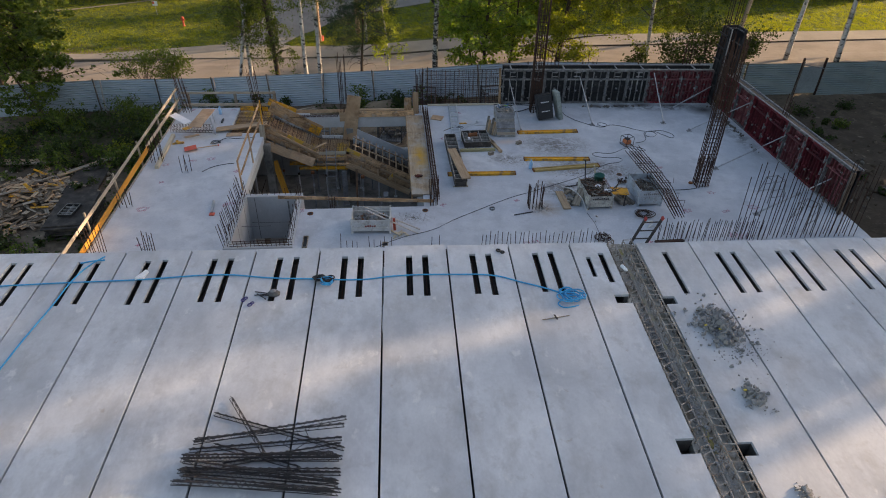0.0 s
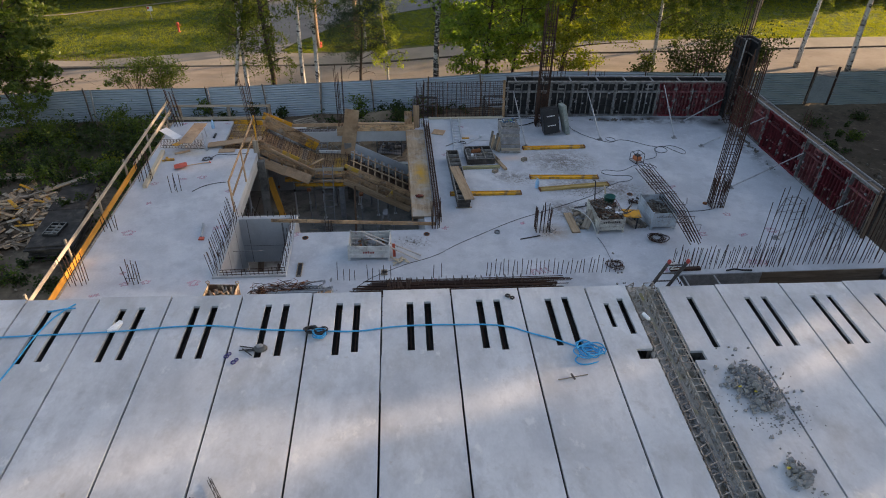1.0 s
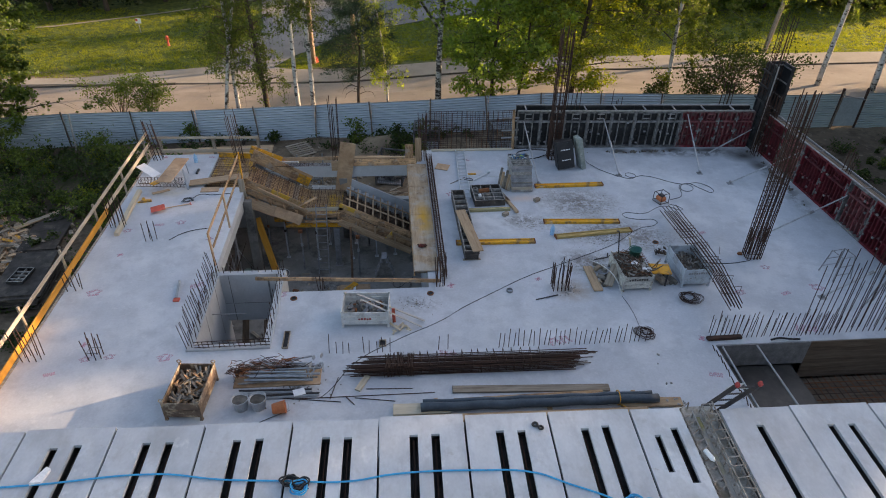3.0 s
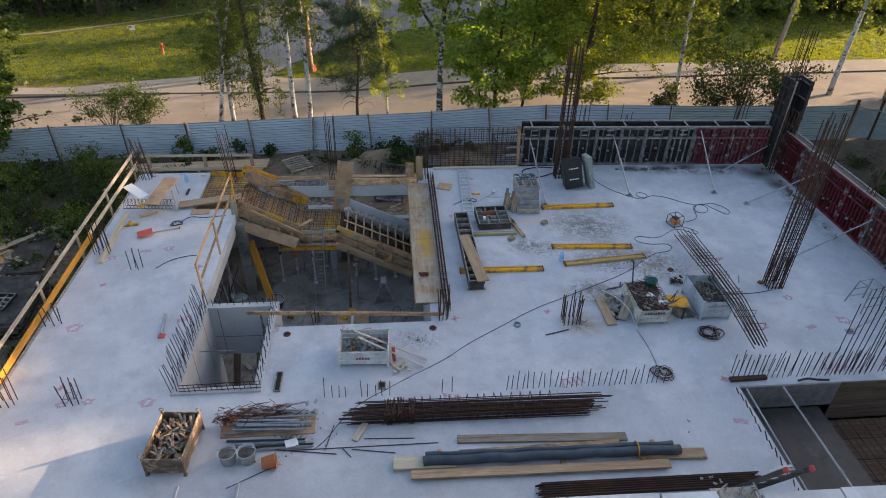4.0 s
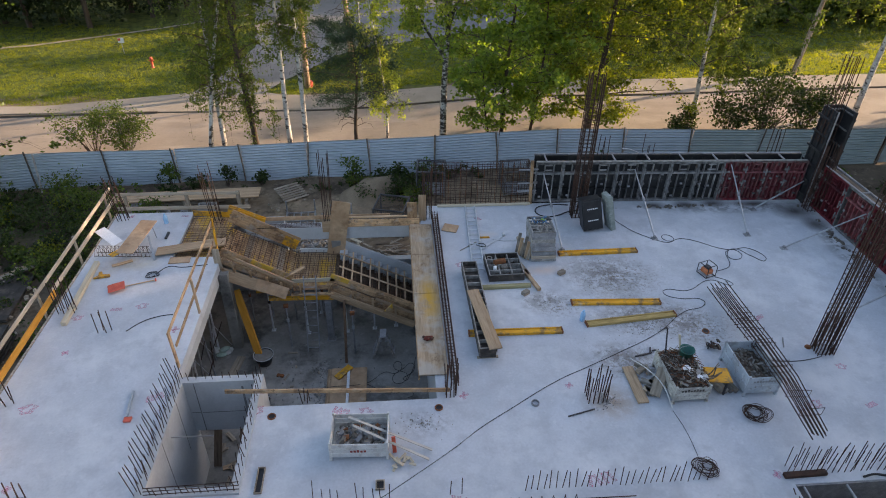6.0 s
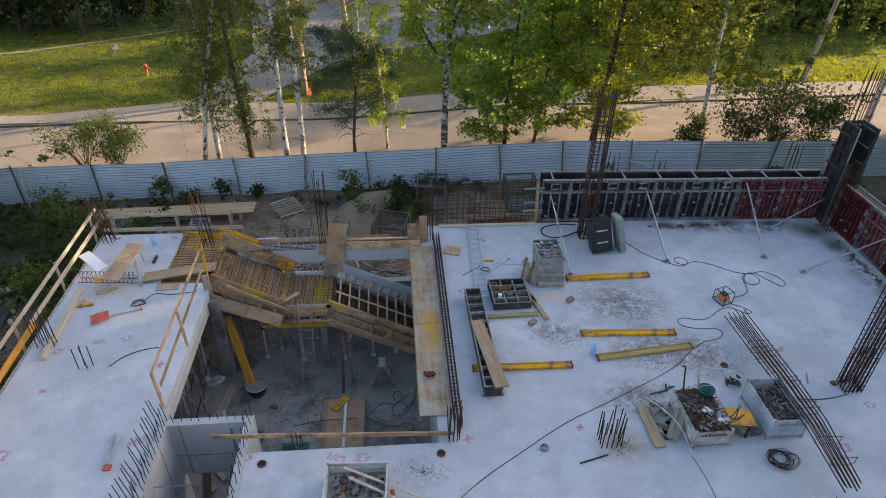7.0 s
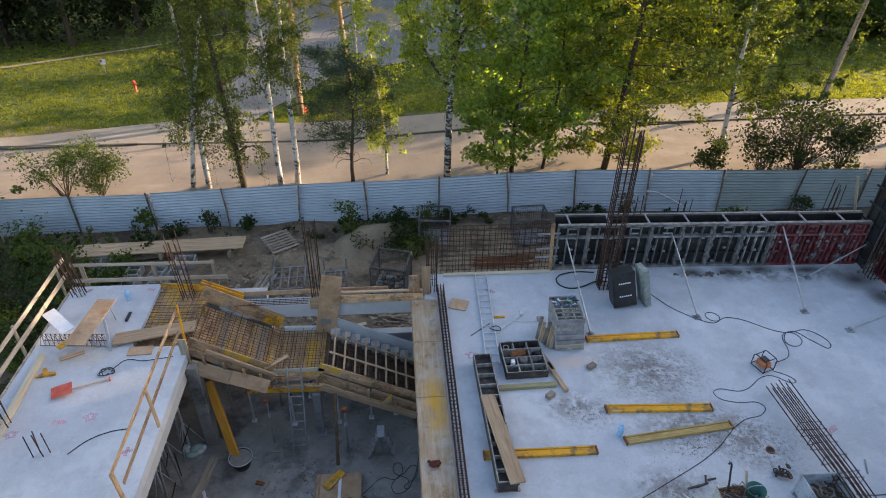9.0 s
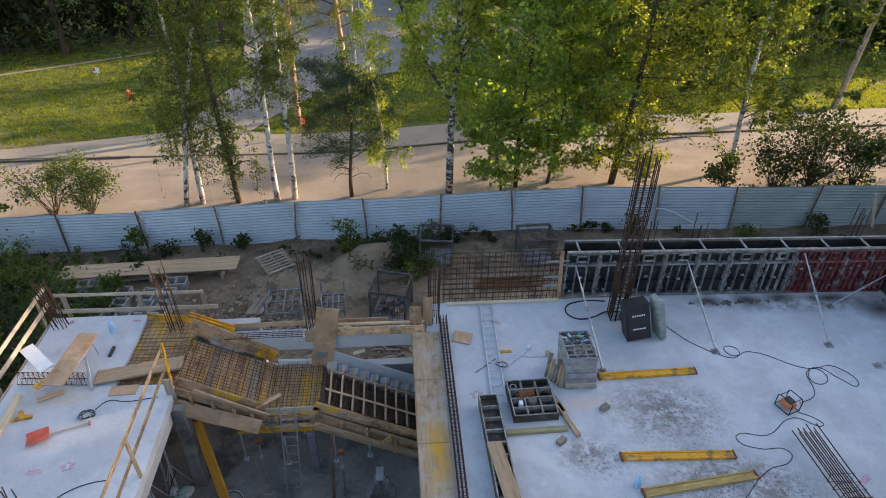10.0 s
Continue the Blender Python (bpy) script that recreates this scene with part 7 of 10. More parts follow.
for k, (x, y, dx, dy) in enumerate(((-6.5, 5.1, 0.15, 0.1), (-6.3, 4.3, -0.2, 0.1), (-6.75, 4.6, 0.1, -0.2), (-6.35, 3.4, 0.1, 0.2), (-6.6, 2.7, -0.1, 0.1))):
    th = thing("steel_prop", "slim steel prop under the deck", "prop", Matrix.Translation((x, y, -3.15)), "deck props")
    part("outer_tube", Geo().tube([(0, 0, 0.01), (dx * 0.5, dy * 0.5, 1.6)], 0.03, 8), GREYRIB, th)
    part("inner_tube", Geo().tube([(dx * 0.5, dy * 0.5, 1.6), (dx, dy, 2.89)], 0.022, 8), GREYRIB, th)
    part("brace", Geo().tube([(0.02, 0, 0.5), (dx + 0.45, dy - 0.5, 1.9)], 0.014, 5), RUST, th)
part_edge = part("beam_edge", Geo().box(-6.25, 0.35, -0.55, -6.002, 5.5, -0.253, c=0.01), WALLC)
tagged(part_edge, "grey concrete edge beam under the deck", "beam", kind="structure")
# props seen in the open bay on the other side
for k, (xa, ya, za, xb, yb, zb) in enumerate(((7.18, -2.42, -0.05, 7.06, -7.0, -0.06), (8.08, -2.42, -0.05, 8.06, -7.0, -0.06))):
    th = thing("steel_tube", "pale steel tube spanning the dark opening", "tube", Matrix.Translation((xa, ya, za)))
    d = Vector((xb - xa, yb - ya, zb - za))
    part("tube_body", Geo().tube([(0, 0, 0), d], 0.025, 8), GALV, th)
    part("coupler", Geo().tube([d * 0.5, d * 0.52], 0.04, 8), GREYRIB, th)
ofm = thing("opening_formwork", "dark film-faced formwork lining the opening", "formwork")
part("side_sheet", Geo().box(7.02, -2.44, -0.74, 9.5, -2.41, -0.01), GREYRIB, ofm)
part("side_sheet", Geo().box(9.51, -2.44, -1.26, 13.2, -2.41, -0.01), ROTDARK, ofm)
part("side_sheet", Geo().box(7.003, -9.2, -0.32, 7.03, -2.45, -0.01), DARKFILM, ofm)
part("table_sheet", Geo().box(7.1, -9.3, -0.75, 9.15, -2.5, -0.72), DARKFILM, ofm, "black film-faced sheet")
part("table_sheet", Geo().box(9.2, -7.4, -1.3, 13.2, -2.5, -1.27), ROTDARK, ofm, "dark stained plywood sheet")
om = thing("opening_mesh", "rusty reinforcement mesh down in the opening", "rebar mesh")
for k in range(24):
    bar((9.3 + 0.16 * k, -7.2, -1.12), (9.3 + 0.16 * k, -2.6, -1.1), 0.011, om, RUSTY if k % 2 else RUST)
for k in range(24):
    bar((9.25, -7.2 + 0.19 * k, -1.08), (13.1, -7.2 + 0.19 * k, -1.08), 0.011, om, RUSTY if k % 3 else RUST)

# ---- things on the deck ----
def h20(p, q, label, material=YELLOW):
    """A formwork beam lying flat: two flanges and a web."""
    m, n = along(p, q)
    th = thing("formwork_beam", label, "beam", m, "yellow formwork beams")
    fl = part("flange", Geo().box(0, -0.1, 0.0, n, -0.06, 0.08, c=0.006), material, th)
    part("flange", Geo().box(0, 0.06, 0.0, n, 0.1, 0.08, c=0.006), material, th)
    part("web", Geo().box(0.005, -0.058, 0.028, n - 0.005, 0.058, 0.055), material, th)
    for x in (0.0, n - 0.03):
        part("end_cap", Geo().box(x - 0.004, -0.104, 0.001, x + 0.034, 0.104, 0.084, c=0.006), RUSTY, th)
    return th


GREENTIMBER = mat("greenish_timber", (0.27, 0.24, 0.12), (0.4, 0.36, 0.2), 0.8, 2.2, 9, 0.25, stretch=(0.5, 7, 7), grain=0.3)
HB = "yellow timber formwork beam lying on the deck"
h20((4.05, 5.75, 0), (6.5, 5.8, 0), HB)
h20((3.88, 3.45, 0), (6.33, 3.34, 0), HB)
h20((0.95, 2.38, 0), (3.38, 2.36, 0), HB)
h20((4.05, 2.55, 0), (6.55, 2.83, 0), "worn yellow-brown timber formwork beam lying on the deck", mat("worn_yellow_timber", (0.33, 0.22, 0.075), (0.5, 0.36, 0.14), 0.8, 3.0, 12, 0.2, stretch=(0.6, 4, 4), grain=0.35))
lone("timber", (1.55, 4.22, 0.05), (2.92, 4.25, 0.05), 0.12, 0.1, GREENTIMBER, "greenish squared timber beside the tool crate", "timber")
lone("timber", (2.86, 4.95, 0.06), (3.12, 4.02, 0.06), 0.1, 0.09, WOOD, "short squared timber on the deck", "timber")
lone("timber", (2.72, 5.5, 0.06), (2.96, 4.7, 0.06), 0.1, 0.09, OLDWOOD, "short squared timber on the deck", "timber")
for x, y in ((3.92, 4.78), (2.71, 3.92)):
    tagged(part("wood_block", Geo().box(-0.11, -0.07, 0, 0.11, 0.07, 0.12, pose(x, y, 0, 0, 0, rnd(-40, 40)), c=0.012), OLDWOOD), "small weathered wood block on the deck", "block", "wood blocks")


def grid_panel(parent, x0, y0, x1, y1, z0, z1, nx, ny, m):
    """An open steel grid: rim and cross bars, each a part."""
    t = 0.035
    for a in ((x0, y0, x1, y0 + t), (x0, y1 - t, x1, y1), (x0, y0 + t, x0 + t, y1 - t), (x1 - t, y0 + t, x1, y1 - t)):
        rim = part("rim", Geo().box(a[0], a[1], z0, a[2], a[3], z1, c=0.005), m, parent)
        part("rim_edge", Geo().box(a[0] + 0.004, a[1] + 0.004, z1 + 0.001, a[2] - 0.004, a[3] - 0.004, z1 + 0.007), DUSTY, rim, "cement-dusted top edge")
    for k in range(1, nx):
        x = x0 + (x1 - x0) * k / nx
        part("cross_bar", Geo().box(x - 0.015, y0 + t, z0 + 0.01, x + 0.015, y1 - t, z1 - 0.02), DUSTY, parent)
    for k in range(1, ny):
        y = y0 + (y1 - y0) * k / ny
        part("cross_bar", Geo().box(x0 + t, y - 0.015, z0 + 0.012, x1 - t, y + 0.015, z1 - 0.018), DUSTY, parent)


def litter(parent, x0, y0, x1, y1, z, n, seed, mats, lo=0.05, hi=0.16, long=0.0):
    """Loose pieces of scrap heaped in a box."""
    random.seed(seed)
    for _ in range(n):
        s = rnd(lo, hi) * 0.8
        x, y = rnd(x0 + s / 2, x1 - s / 2), rnd(y0 + s / 2, y1 - s / 2)
        g = Geo().box(-s / 2 - long * rnd(0, 1), -s * 0.3, -s * 0.25, s / 2, s * 0.3, s * 0.25, c=s * 0.08)
        part("scrap", g, random.choice(mats), parent, at=pose(x, y, z + rnd(0, 0.14), rnd(-25, 25), rnd(-25, 25), rnd(0, 360)))


stack = thing("panel_stack", "stack of cement-grey steel grid panels with tools heaped on top", "panel stack", Matrix.Translation((3.52, 5.88, 0)))
z = 0.012
for k, (hh, mm) in enumerate(((0.09, DUSTY), (0.1, OLDWOOD), (0.12, GREYRIB), (0.05, SCRAP), (0.13, GREYRIB), (0.12, GREYRIB), (0.12, DUSTY), (0.1, GREYRIB))):
    ox, oy, q = 0.02 - 0.012 * k + rnd(-0.012, 0.012), rnd(-0.02, 0.02), 0.37 - 0.004 * k
    part("stacked_panel", Geo().box(ox - q, oy - 0.47, z, ox + q, oy + 0.47, z + hh, c=0.012), mm, stack)
    z += hh + 0.006
grid_panel(stack, -0.41, -0.47, 0.29, 0.47, z, z + 0.12, 3, 6, GREYRIB)
TOOLGREEN = mat("yellow_green_plastic", (0.3, 0.5, 0.03), (0.42, 0.62, 0.06), 0.5, 6, 40, 0.05)
TOOLBLUE = mat("blue_grey_fabric", (0.05, 0.13, 0.24), (0.1, 0.22, 0.36), 0.8, 8, 40, 0.2)
random.seed(5)
for k in range(16):
    x, y, a = rnd(-0.3, 0.18), rnd(0.08, 0.4), rnd(0, 6.28)
    part("tool", Geo().tube([(x, y, z + 0.11), (x + 0.07 * math.cos(a), y + 0.07 * math.sin(a), z + 0.15), (x + 0.15 * math.cos(a + 0.5), y + 0.13 * math.sin(a + 0.5), z + 0.13)], rnd(0.012, 0.026), 6), (TOOLGREEN, TOOLBLUE, BLACKR, TOOLBLUE, WHITEP)[k % 5 if x < 0 or k % 5 else 1], stack)
for k in range(7):
    x, y = rnd(-0.2, 0.15), rnd(-0.35, -0.02)
    part("wire_loop", Geo().ring((x, y, z + 0.14 + 0.008 * k), rnd(0.05, 0.1), 0.009, 14, 5, Euler((rnd(-0.25, 0.25), rnd(-0.25, 0.25), 0)).to_matrix()), DUSTY, stack)
for k in range(6):
    x = -0.46 - 0.055 * k
    lone("timber_piece", (3.52 + x, 5.5 + 0.07 * k, 0.03), (3.52 + x + 0.1, 5.62 + 0.07 * k, 0.42 + 0.13 * (k % 3)), 0.05, 0.09, (OLDWOOD, WOOD, SCRAP)[k % 3], "short weathered timber piece leaning on the panel stack", "timber", up=(1, 0, 0), group="timber pieces by the stack")
tc_ = thing("tool_crate", "dirty black steel grid crate with tools and a brown roll", "crate", pose(2.27, 5.05, 0, 0, 0, 1.5))
part("bottom", Geo().box(-0.47, -0.5, 0.0, 0.47, 0.5, 0.02), BLACKP, tc_)
grid_panel(tc_, -0.51, -0.54, 0.51, 0.54, 0.02, 0.24, 3, 4, BROWNBLACK)
part("tool", Geo().tube([(-0.28, 0.06, 0.25), (0.05, 0.12, 0.26)], 0.085, 10), RUSTY, tc_, "brown rolled sheet")
part("tool", Geo().box(-0.1, -0.16, 0.06, 0.08, 0.0, 0.24, c=0.02), SCRAP, tc_, "brown bag")
part("tool", Geo().box(-0.33, -0.22, 0.06, -0.24, -0.1, 0.26, c=0.01), WHITE, tc_, "white packet")
part("wire_loop", Geo().ring((-0.36, 0.38, 0.2), 0.07, 0.012, 14, 5), DUSTY, tc_)
litter(tc_, -0.4, -0.4, 0.4, 0.4, 0.03, 26, 8, [DARKBAR, BROWNSCRAP, BROWNSCRAP], 0.08, 0.18)
lb = thing("panel_stack", "long narrow stack of black steel panels on the deck", "panel stack", pose(1.29, 3.3, 0, 0, 0, 1.2))
for k in range(2):
    part("stacked_panel", Geo().box(-0.21, -1.8, 0.02 + 0.09 * k, 0.2, 1.8, 0.1 + 0.09 * k, c=0.01), BROWNBLACK, lb)
grid_panel(lb, -0.22, -1.8, 0.22, 1.8, 0.2, 0.33, 1, 11, BROWNBLACK)
part("cross_foot", Geo().box(-0.26, -1.8, 0.0, 0.26, -1.72, 0.018), OLDWOOD, lb)
lone("plank", (1.2, 3.75, 0.35), (1.5, 1.45, 0.355), 0.32, 0.04, WOOD, "broad pale plank lying on the black panels", "plank")
tagged(part("plywood_offcut", Geo().box(-0.24, -0.2, 0.02, 0.24, 0.2, 0.045, pose(0.92, 7.35, 0, 3, 0, -20), c=0.004), PLY), "square plywood offcut on the deck", "plywood")
st = thing("strap", "pale grey lifting strap lying twisted on the deck", "strap")
for p, q, w in (((1.78, 6.16, 0.012), (2.2, 6.56, 0.02), 0.1), ((2.19, 6.55, 0.02), (2.58, 6.86, 0.03), 0.09), ((2.16, 6.66, 0.03), (2.5, 6.57, 0.018), 0.05), ((2.49, 6.57, 0.018), (2.97, 6.56, 0.014), 0.06)):
    board("strap_band", p, q, w, 0.012, PALEPLAS, st, c=0.003)
part("buckle", Geo().box(2.5, 6.78, 0.03, 2.62, 6.95, 0.1, c=0.03), ALU, st, "bright steel buckle")
part("knot", Geo().box(2.93, 6.52, 0.0, 3.08, 6.7, 0.1, c=0.035), OLDWOOD, st)
lone("grey_bar", (1.11, 6.1, 0.015), (1.66, 6.54, 0.02), 0.03, 0.03, DUSTY, "thin grey bar under the aluminium ladder", "bar")
cable("rope", [(1.62, 6.3, 0.06), (1.72, 6.2, 0.08), (1.9, 6.22, 0.05), (1.85, 6.35, 0.06), (1.68, 6.33, 0.08)], 0.012, BLACKR, "dark rope end tangled on the ladder", "rope")
tagged(part("spirit_level", Geo().box(1.8, 6.74, 0.0, 2.1, 6.81, 0.04, c=0.006), YELLOW), "small yellow spirit level on the deck", "level")
cab = thing("distribution_cabinet", "black site power cabinet leaning beside the column cage", "cabinet", pose(5.47, 6.93, 0.06, -14, -9, 1) @ Matrix.Diagonal((0.95, 1, 0.86, 1)))
part("body", Geo().box(-0.33, 0.0, 0.02, 0.33, 0.45, 1.2, c=0.015), BLACKBOX, cab)
panel_f = part("front_panel", Geo().box(-0.29, -0.02, 0.08, 0.29, -0.002, 1.14, c=0.006), BLACKBOX, cab)
for z in (0.38, 0.82):
    for k in range(6):
        part("label_strip", Geo().box(-0.16 + 0.06 * k, -0.027, z, -0.12 + 0.06 * k, -0.021, z + 0.045), WHITE, panel_f, "row of white marks")
part("foot_frame", Geo().box(-0.34, -0.01, 0.0, 0.34, 0.46, 0.018), GREYRIB, cab)
DOORGREEN = mat("greenish_grey_paint", (0.2, 0.235, 0.215), (0.32, 0.355, 0.33), 0.6, 5, 40, 0.1)
stain(DOORGREEN, (0.5, 0.5, 0.48), 7.0, 0.58, 0.66, 0.7)
door = thing("cabinet_door", "grey steel cabinet door standing on the deck", "door", pose(6.12, 7.0, 0.02, -5, -13, 12))
part("door_leaf", Geo().box(-0.08, -0.05, 0.0, 0.09, 0.4, 1.22, c=0.012), DOORGREEN, door)
part("door_rim", Geo().box(-0.06, -0.065, 0.06, 0.07, -0.052, 1.16, c=0.004), DOORGREEN, door)
cable("hose", [(5.2, 7.9, 0.2), (4.95, 8.1, 0.05), (4.55, 7.96), (4.23, 7.89), (3.98, 7.98), (3.85, 8.22), (3.95, 8.48), (4.19, 8.6), (4.6, 8.66), (5.05, 8.6)], 0.02, BLACKR, "thick dark hose on the deck", "hose")
cable("cable", [(6.3, 7.55, 0.1), (6.4, 7.45, 0.02), (6.51, 7.27, 0.012), (6.71, 6.92, 0.012), (7.06, 6.55, 0.012), (7.28, 6.38), (7.74, 6.22), (7.9, 6.5), (7.6, 6.6), (7.65, 6.3), (8.16, 6.4), (9.36, 5.72), (10.07, 5.74), (10.24, 5.09), (9.93, 5.36), (9.6, 5.75), (9.3, 5.6), (9.25, 5.25), (9.6, 5.3), (9.62, 5.64), (9.35, 5.7), (9.01, 4.87), (8.53, 4.65)], 0.009, BLACKR, "black power cable lying in loops on the deck")
cable("cable", [(8.35, 4.4), (8.68, 4.15), (8.72, 4.0), (8.17, 4.25), (7.29, 3.81), (6.62, 3.85), (6.6, 3.68), (6.95, 3.48), (7.57, 3.35), (7.45, 3.12), (6.92, 2.96), (5.83, 2.14), (4.61, 1.5), (3.61, 1.02), (2.93, 0.7), (1.58, -0.14), (0.84, -0.63), (0.34, -1.03), (-1.0, -2.3, 0.45), (-1.9, -2.9, 0.4), (-2.62, -3.5), (-3.6, -4.0), (-4.29, -4.36)], 0.0085, BLACKR, "long black power cable across the deck")
cable("cable", [(9.6, 1.05), (9.1, 0.95), (8.5, 0.95), (8.2, 1.0)], 0.011, BLACKR, "short dark cable beside the column cage")
cable("cable", [(-6.7, 3.6), (-7.0, 3.55), (-7.4, 3.35), (-7.7, 3.0)], 0.011, BLACKR, "short black cable on the deck")

mach = thing("vibrator_motor", "small orange motor in a tubular frame on the deck", "machine", pose(8.15, 4.55, 0, 0, 0, 20) @ Matrix.Diagonal((0.75, 0.75, 0.75, 1)))
part("motor", Geo().box(-0.16, -0.2, 0.08, 0.16, 0.2, 0.3, c=0.05), TERRA, mach)
part("tank", Geo().box(-0.12, -0.12, 0.302, 0.12, 0.14, 0.38, c=0.03), DARKBAR, mach)
for x in (-0.22, 0.22):
    part("frame_hoop", Geo().tube([(x, -0.26, 0.02), (x, -0.26, 0.42), (x, -0.2, 0.48), (x, 0.2, 0.48), (x, 0.26, 0.42), (x, 0.26, 0.02), (x, -0.26, 0.02)], 0.016, 6), BLACKR, mach)
for y, z in ((-0.26, 0.05), (0.26, 0.05), (-0.2, 0.48), (0.2, 0.48)):
    part("frame_bar", Geo().tube([(-0.22, y, z), (0.22, y, z)], 0.014, 6), BLACKR, mach)


def bottle(x, y, z, label):
    th = thing("water_bottle", label, "bottle", pose(x, y, z))
    part("bottle_body", Geo().lathe([(0, 0), (0.066, 0.0), (0.07, 0.03), (0.064, 0.1), (0.07, 0.13), (0.07, 0.2), (0.055, 0.27), (0.025, 0.31), (0.025, 0.33)], n=14), WATERB, th, smooth=True)
    part("cap", Geo().lathe([(0.03, 0.315), (0.03, 0.345), (0, 0.345)], n=10), WATERB, th)


bottle(4.0, 2.75, 0, "light blue plastic water bottle on the deck")
bottle(-8.1, 8.15, 0, "light blue plastic water bottle on the deck")


def site_box(x, y, rz, w, d, h, m, label, rails=4, mark=None, marks=8, at=0.72):
    """A steel site container: corner posts, ribbed side sheets, floor, feet."""
    th = thing("site_container", label, "container", pose(x, y, 0, 0, 0, rz))
    for a in (-w / 2, w / 2 - 0.05):
        for b in (-d / 2, d / 2 - 0.05):
            post = part("corner_post", Geo().box(a, b, 0.02, a + 0.05, b + 0.05, h + 0.03, c=0.006), m, th)
            part("foot", Geo().box(a - 0.01, b - 0.01, 0.0, a + 0.06, b + 0.06, 0.04, c=0.006), m, post)
    step = (h - 0.1) / rails
    for k in range(rails):
        z = 0.1 + step * k
        for b in (-d / 2 + 0.005, d / 2 - 0.03):
            part("side_slat", Geo().box(-w / 2 + 0.052, b, z, w / 2 - 0.052, b + 0.025, z + step - 0.012, c=0.005), m, th)
        for a in (-w / 2 + 0.005, w / 2 - 0.03):
            part("side_slat", Geo().box(a, -d / 2 + 0.052, z, a + 0.025, d / 2 - 0.052, z + step - 0.012, c=0.005), m, th)
    part("floor_sheet", Geo().box(-w / 2 + 0.03, -d / 2 + 0.03, 0.08, w / 2 - 0.03, d / 2 - 0.03, 0.098), m, th)
    if mark:
        for k in range(marks):
            x_, z_ = 0.068 * (k - marks / 2), h * at
            part("mark_bar", Geo().box(x_, -d / 2 + 0.0, z_, x_ + 0.048, -d / 2 + 0.004, z_ + 0.05 + 0.012 * (k % 3)), mark, th, "printed mark")
    return th


MARKRED = mat("faded_red_print", (0.25, 0.04, 0.035), (0.36, 0.08, 0.06), 0.7, 8, 60, 0.05)
b1 = site_box(-1.69, -0.85, -2.5, 1.2, 0.82, 0.5, WHITEP, "white steel container with red marking, half full of rubble", 3, MARKRED, 5, 0.5)
litter(b1, -0.52, -0.34, 0.52, 0.34, 0.16, 120, 11, [RUBBLE, SCRAP, SCRAP, GREYRIB, RUSTY], 0.08, 0.2)
wp = thing("pale_lath", "two pale laths leaning out of the white container", "lath")
LATH = mat("grey_lath", (0.4, 0.37, 0.33), (0.55, 0.51, 0.46), 0.8, 2.2, 9, 0.2, stretch=(0.5, 7, 7))
board("lath", (-1.92, -0.62, 0.6), (-0.2, -1.12, 0.03), 0.06, 0.02, LATH, wp)
board("lath", (-1.82, -0.85, 0.6), (-0.28, -1.35, 0.03), 0.06, 0.02, LATH, wp)
lone("red_lath", (-0.98, -1.12, 0.02), (-1.0, -1.05, 0.42), 0.08, 0.04, REDPLAS, "short red profile leaning on the white container", "profile", up=(0, 1, 0))
kin = thing("kindling_heap", "small heap of split wood beside the container", "wood heap")
for k in range(11):
    x, y = -0.85 + rnd(-0.2, 0.2), -1.35 + rnd(-0.15, 0.12)
    board("stick", (x, y, 0.03 + 0.02 * (k % 3)), (x + rnd(-0.2, 0.2), y + rnd(-0.2, 0.2), 0.04 + 0.02 * (k % 3)), 0.05, 0.03, PALE, kin)


def mound(parent, w, d, z0, z1, seed, material):
    """A lumpy bed of scrap filling a box from wall to wall."""
    random.seed(seed)
    g, n = Geo(), 14
    for j in range(n + 1):
        for i in range(n + 1):
            u, v = 2 * i / n - 1, 2 * j / n - 1
            g.v.append((u * w, v * d, z0 + (z1 - z0) * (1 - u * u) * (1 - 0.8 * v * v) + rnd(-0.025, 0.025)))
    for j in range(n):
        for i in range(n):
            a = j * (n + 1) + i
            g.f.append((a, a + 1, a + n + 2, a + n + 1))
    return part("scrap_bed", g, material, parent)


def scrap_wires(parent, w, d, z0, z1, n, seed, mats, out=0.06, r=0.007):
    """Short bent bars and wires heaped crosswise, some reaching over the rim."""
    random.seed(seed)
    for k in range(n):
        x, y = rnd(-w, w), rnd(-d, d)
        a, n_ = rnd(0, 6.28), rnd(0.06, 0.17)
        z = z0 + (z1 - z0) * (1 - (x / w) ** 2) * (1 - 0.8 * (y / d) ** 2) + rnd(0.0, 0.05)
        dx, dy = n_ * math.cos(a), n_ * math.sin(a)
        lim = lambda q, m_: max(-m_ - out, min(m_ + out, q))
        part("scrap_wire", Geo().tube([(lim(x - dx, w), lim(y - dy, d), z + rnd(-0.02, 0.04)), (x, y, z + 0.02), (lim(x + dx + rnd(-0.05, 0.05), w), lim(y + dy + rnd(-0.05, 0.05), d), z + rnd(-0.03, 0.07))], r * rnd(0.7, 1.4), 5), random.choice(mats), parent)


t1 = site_box(5.7, 0.42, 1.5, 0.84, 1.24, 0.5, CHIPPED, "battered cream steel container heaped with rusty scrap and twigs", 3, BROWNBLACK)
mound(t1, 0.385, 0.585, 0.42, 0.58, 12, BROWNSCRAP)
scrap_wires(t1, 0.36, 0.56, 0.45, 0.6, 260, 13, [RUST, BROWNSCRAP, RUST, RUSTY, DUSTY, BROWNSCRAP])
litter(t1, -0.36, -0.56, 0.36, -0.05, 0.5, 60, 14, [SCRAP, DUSTY, OLDWOOD, BROWNSCRAP], 0.04, 0.1, 0.1)
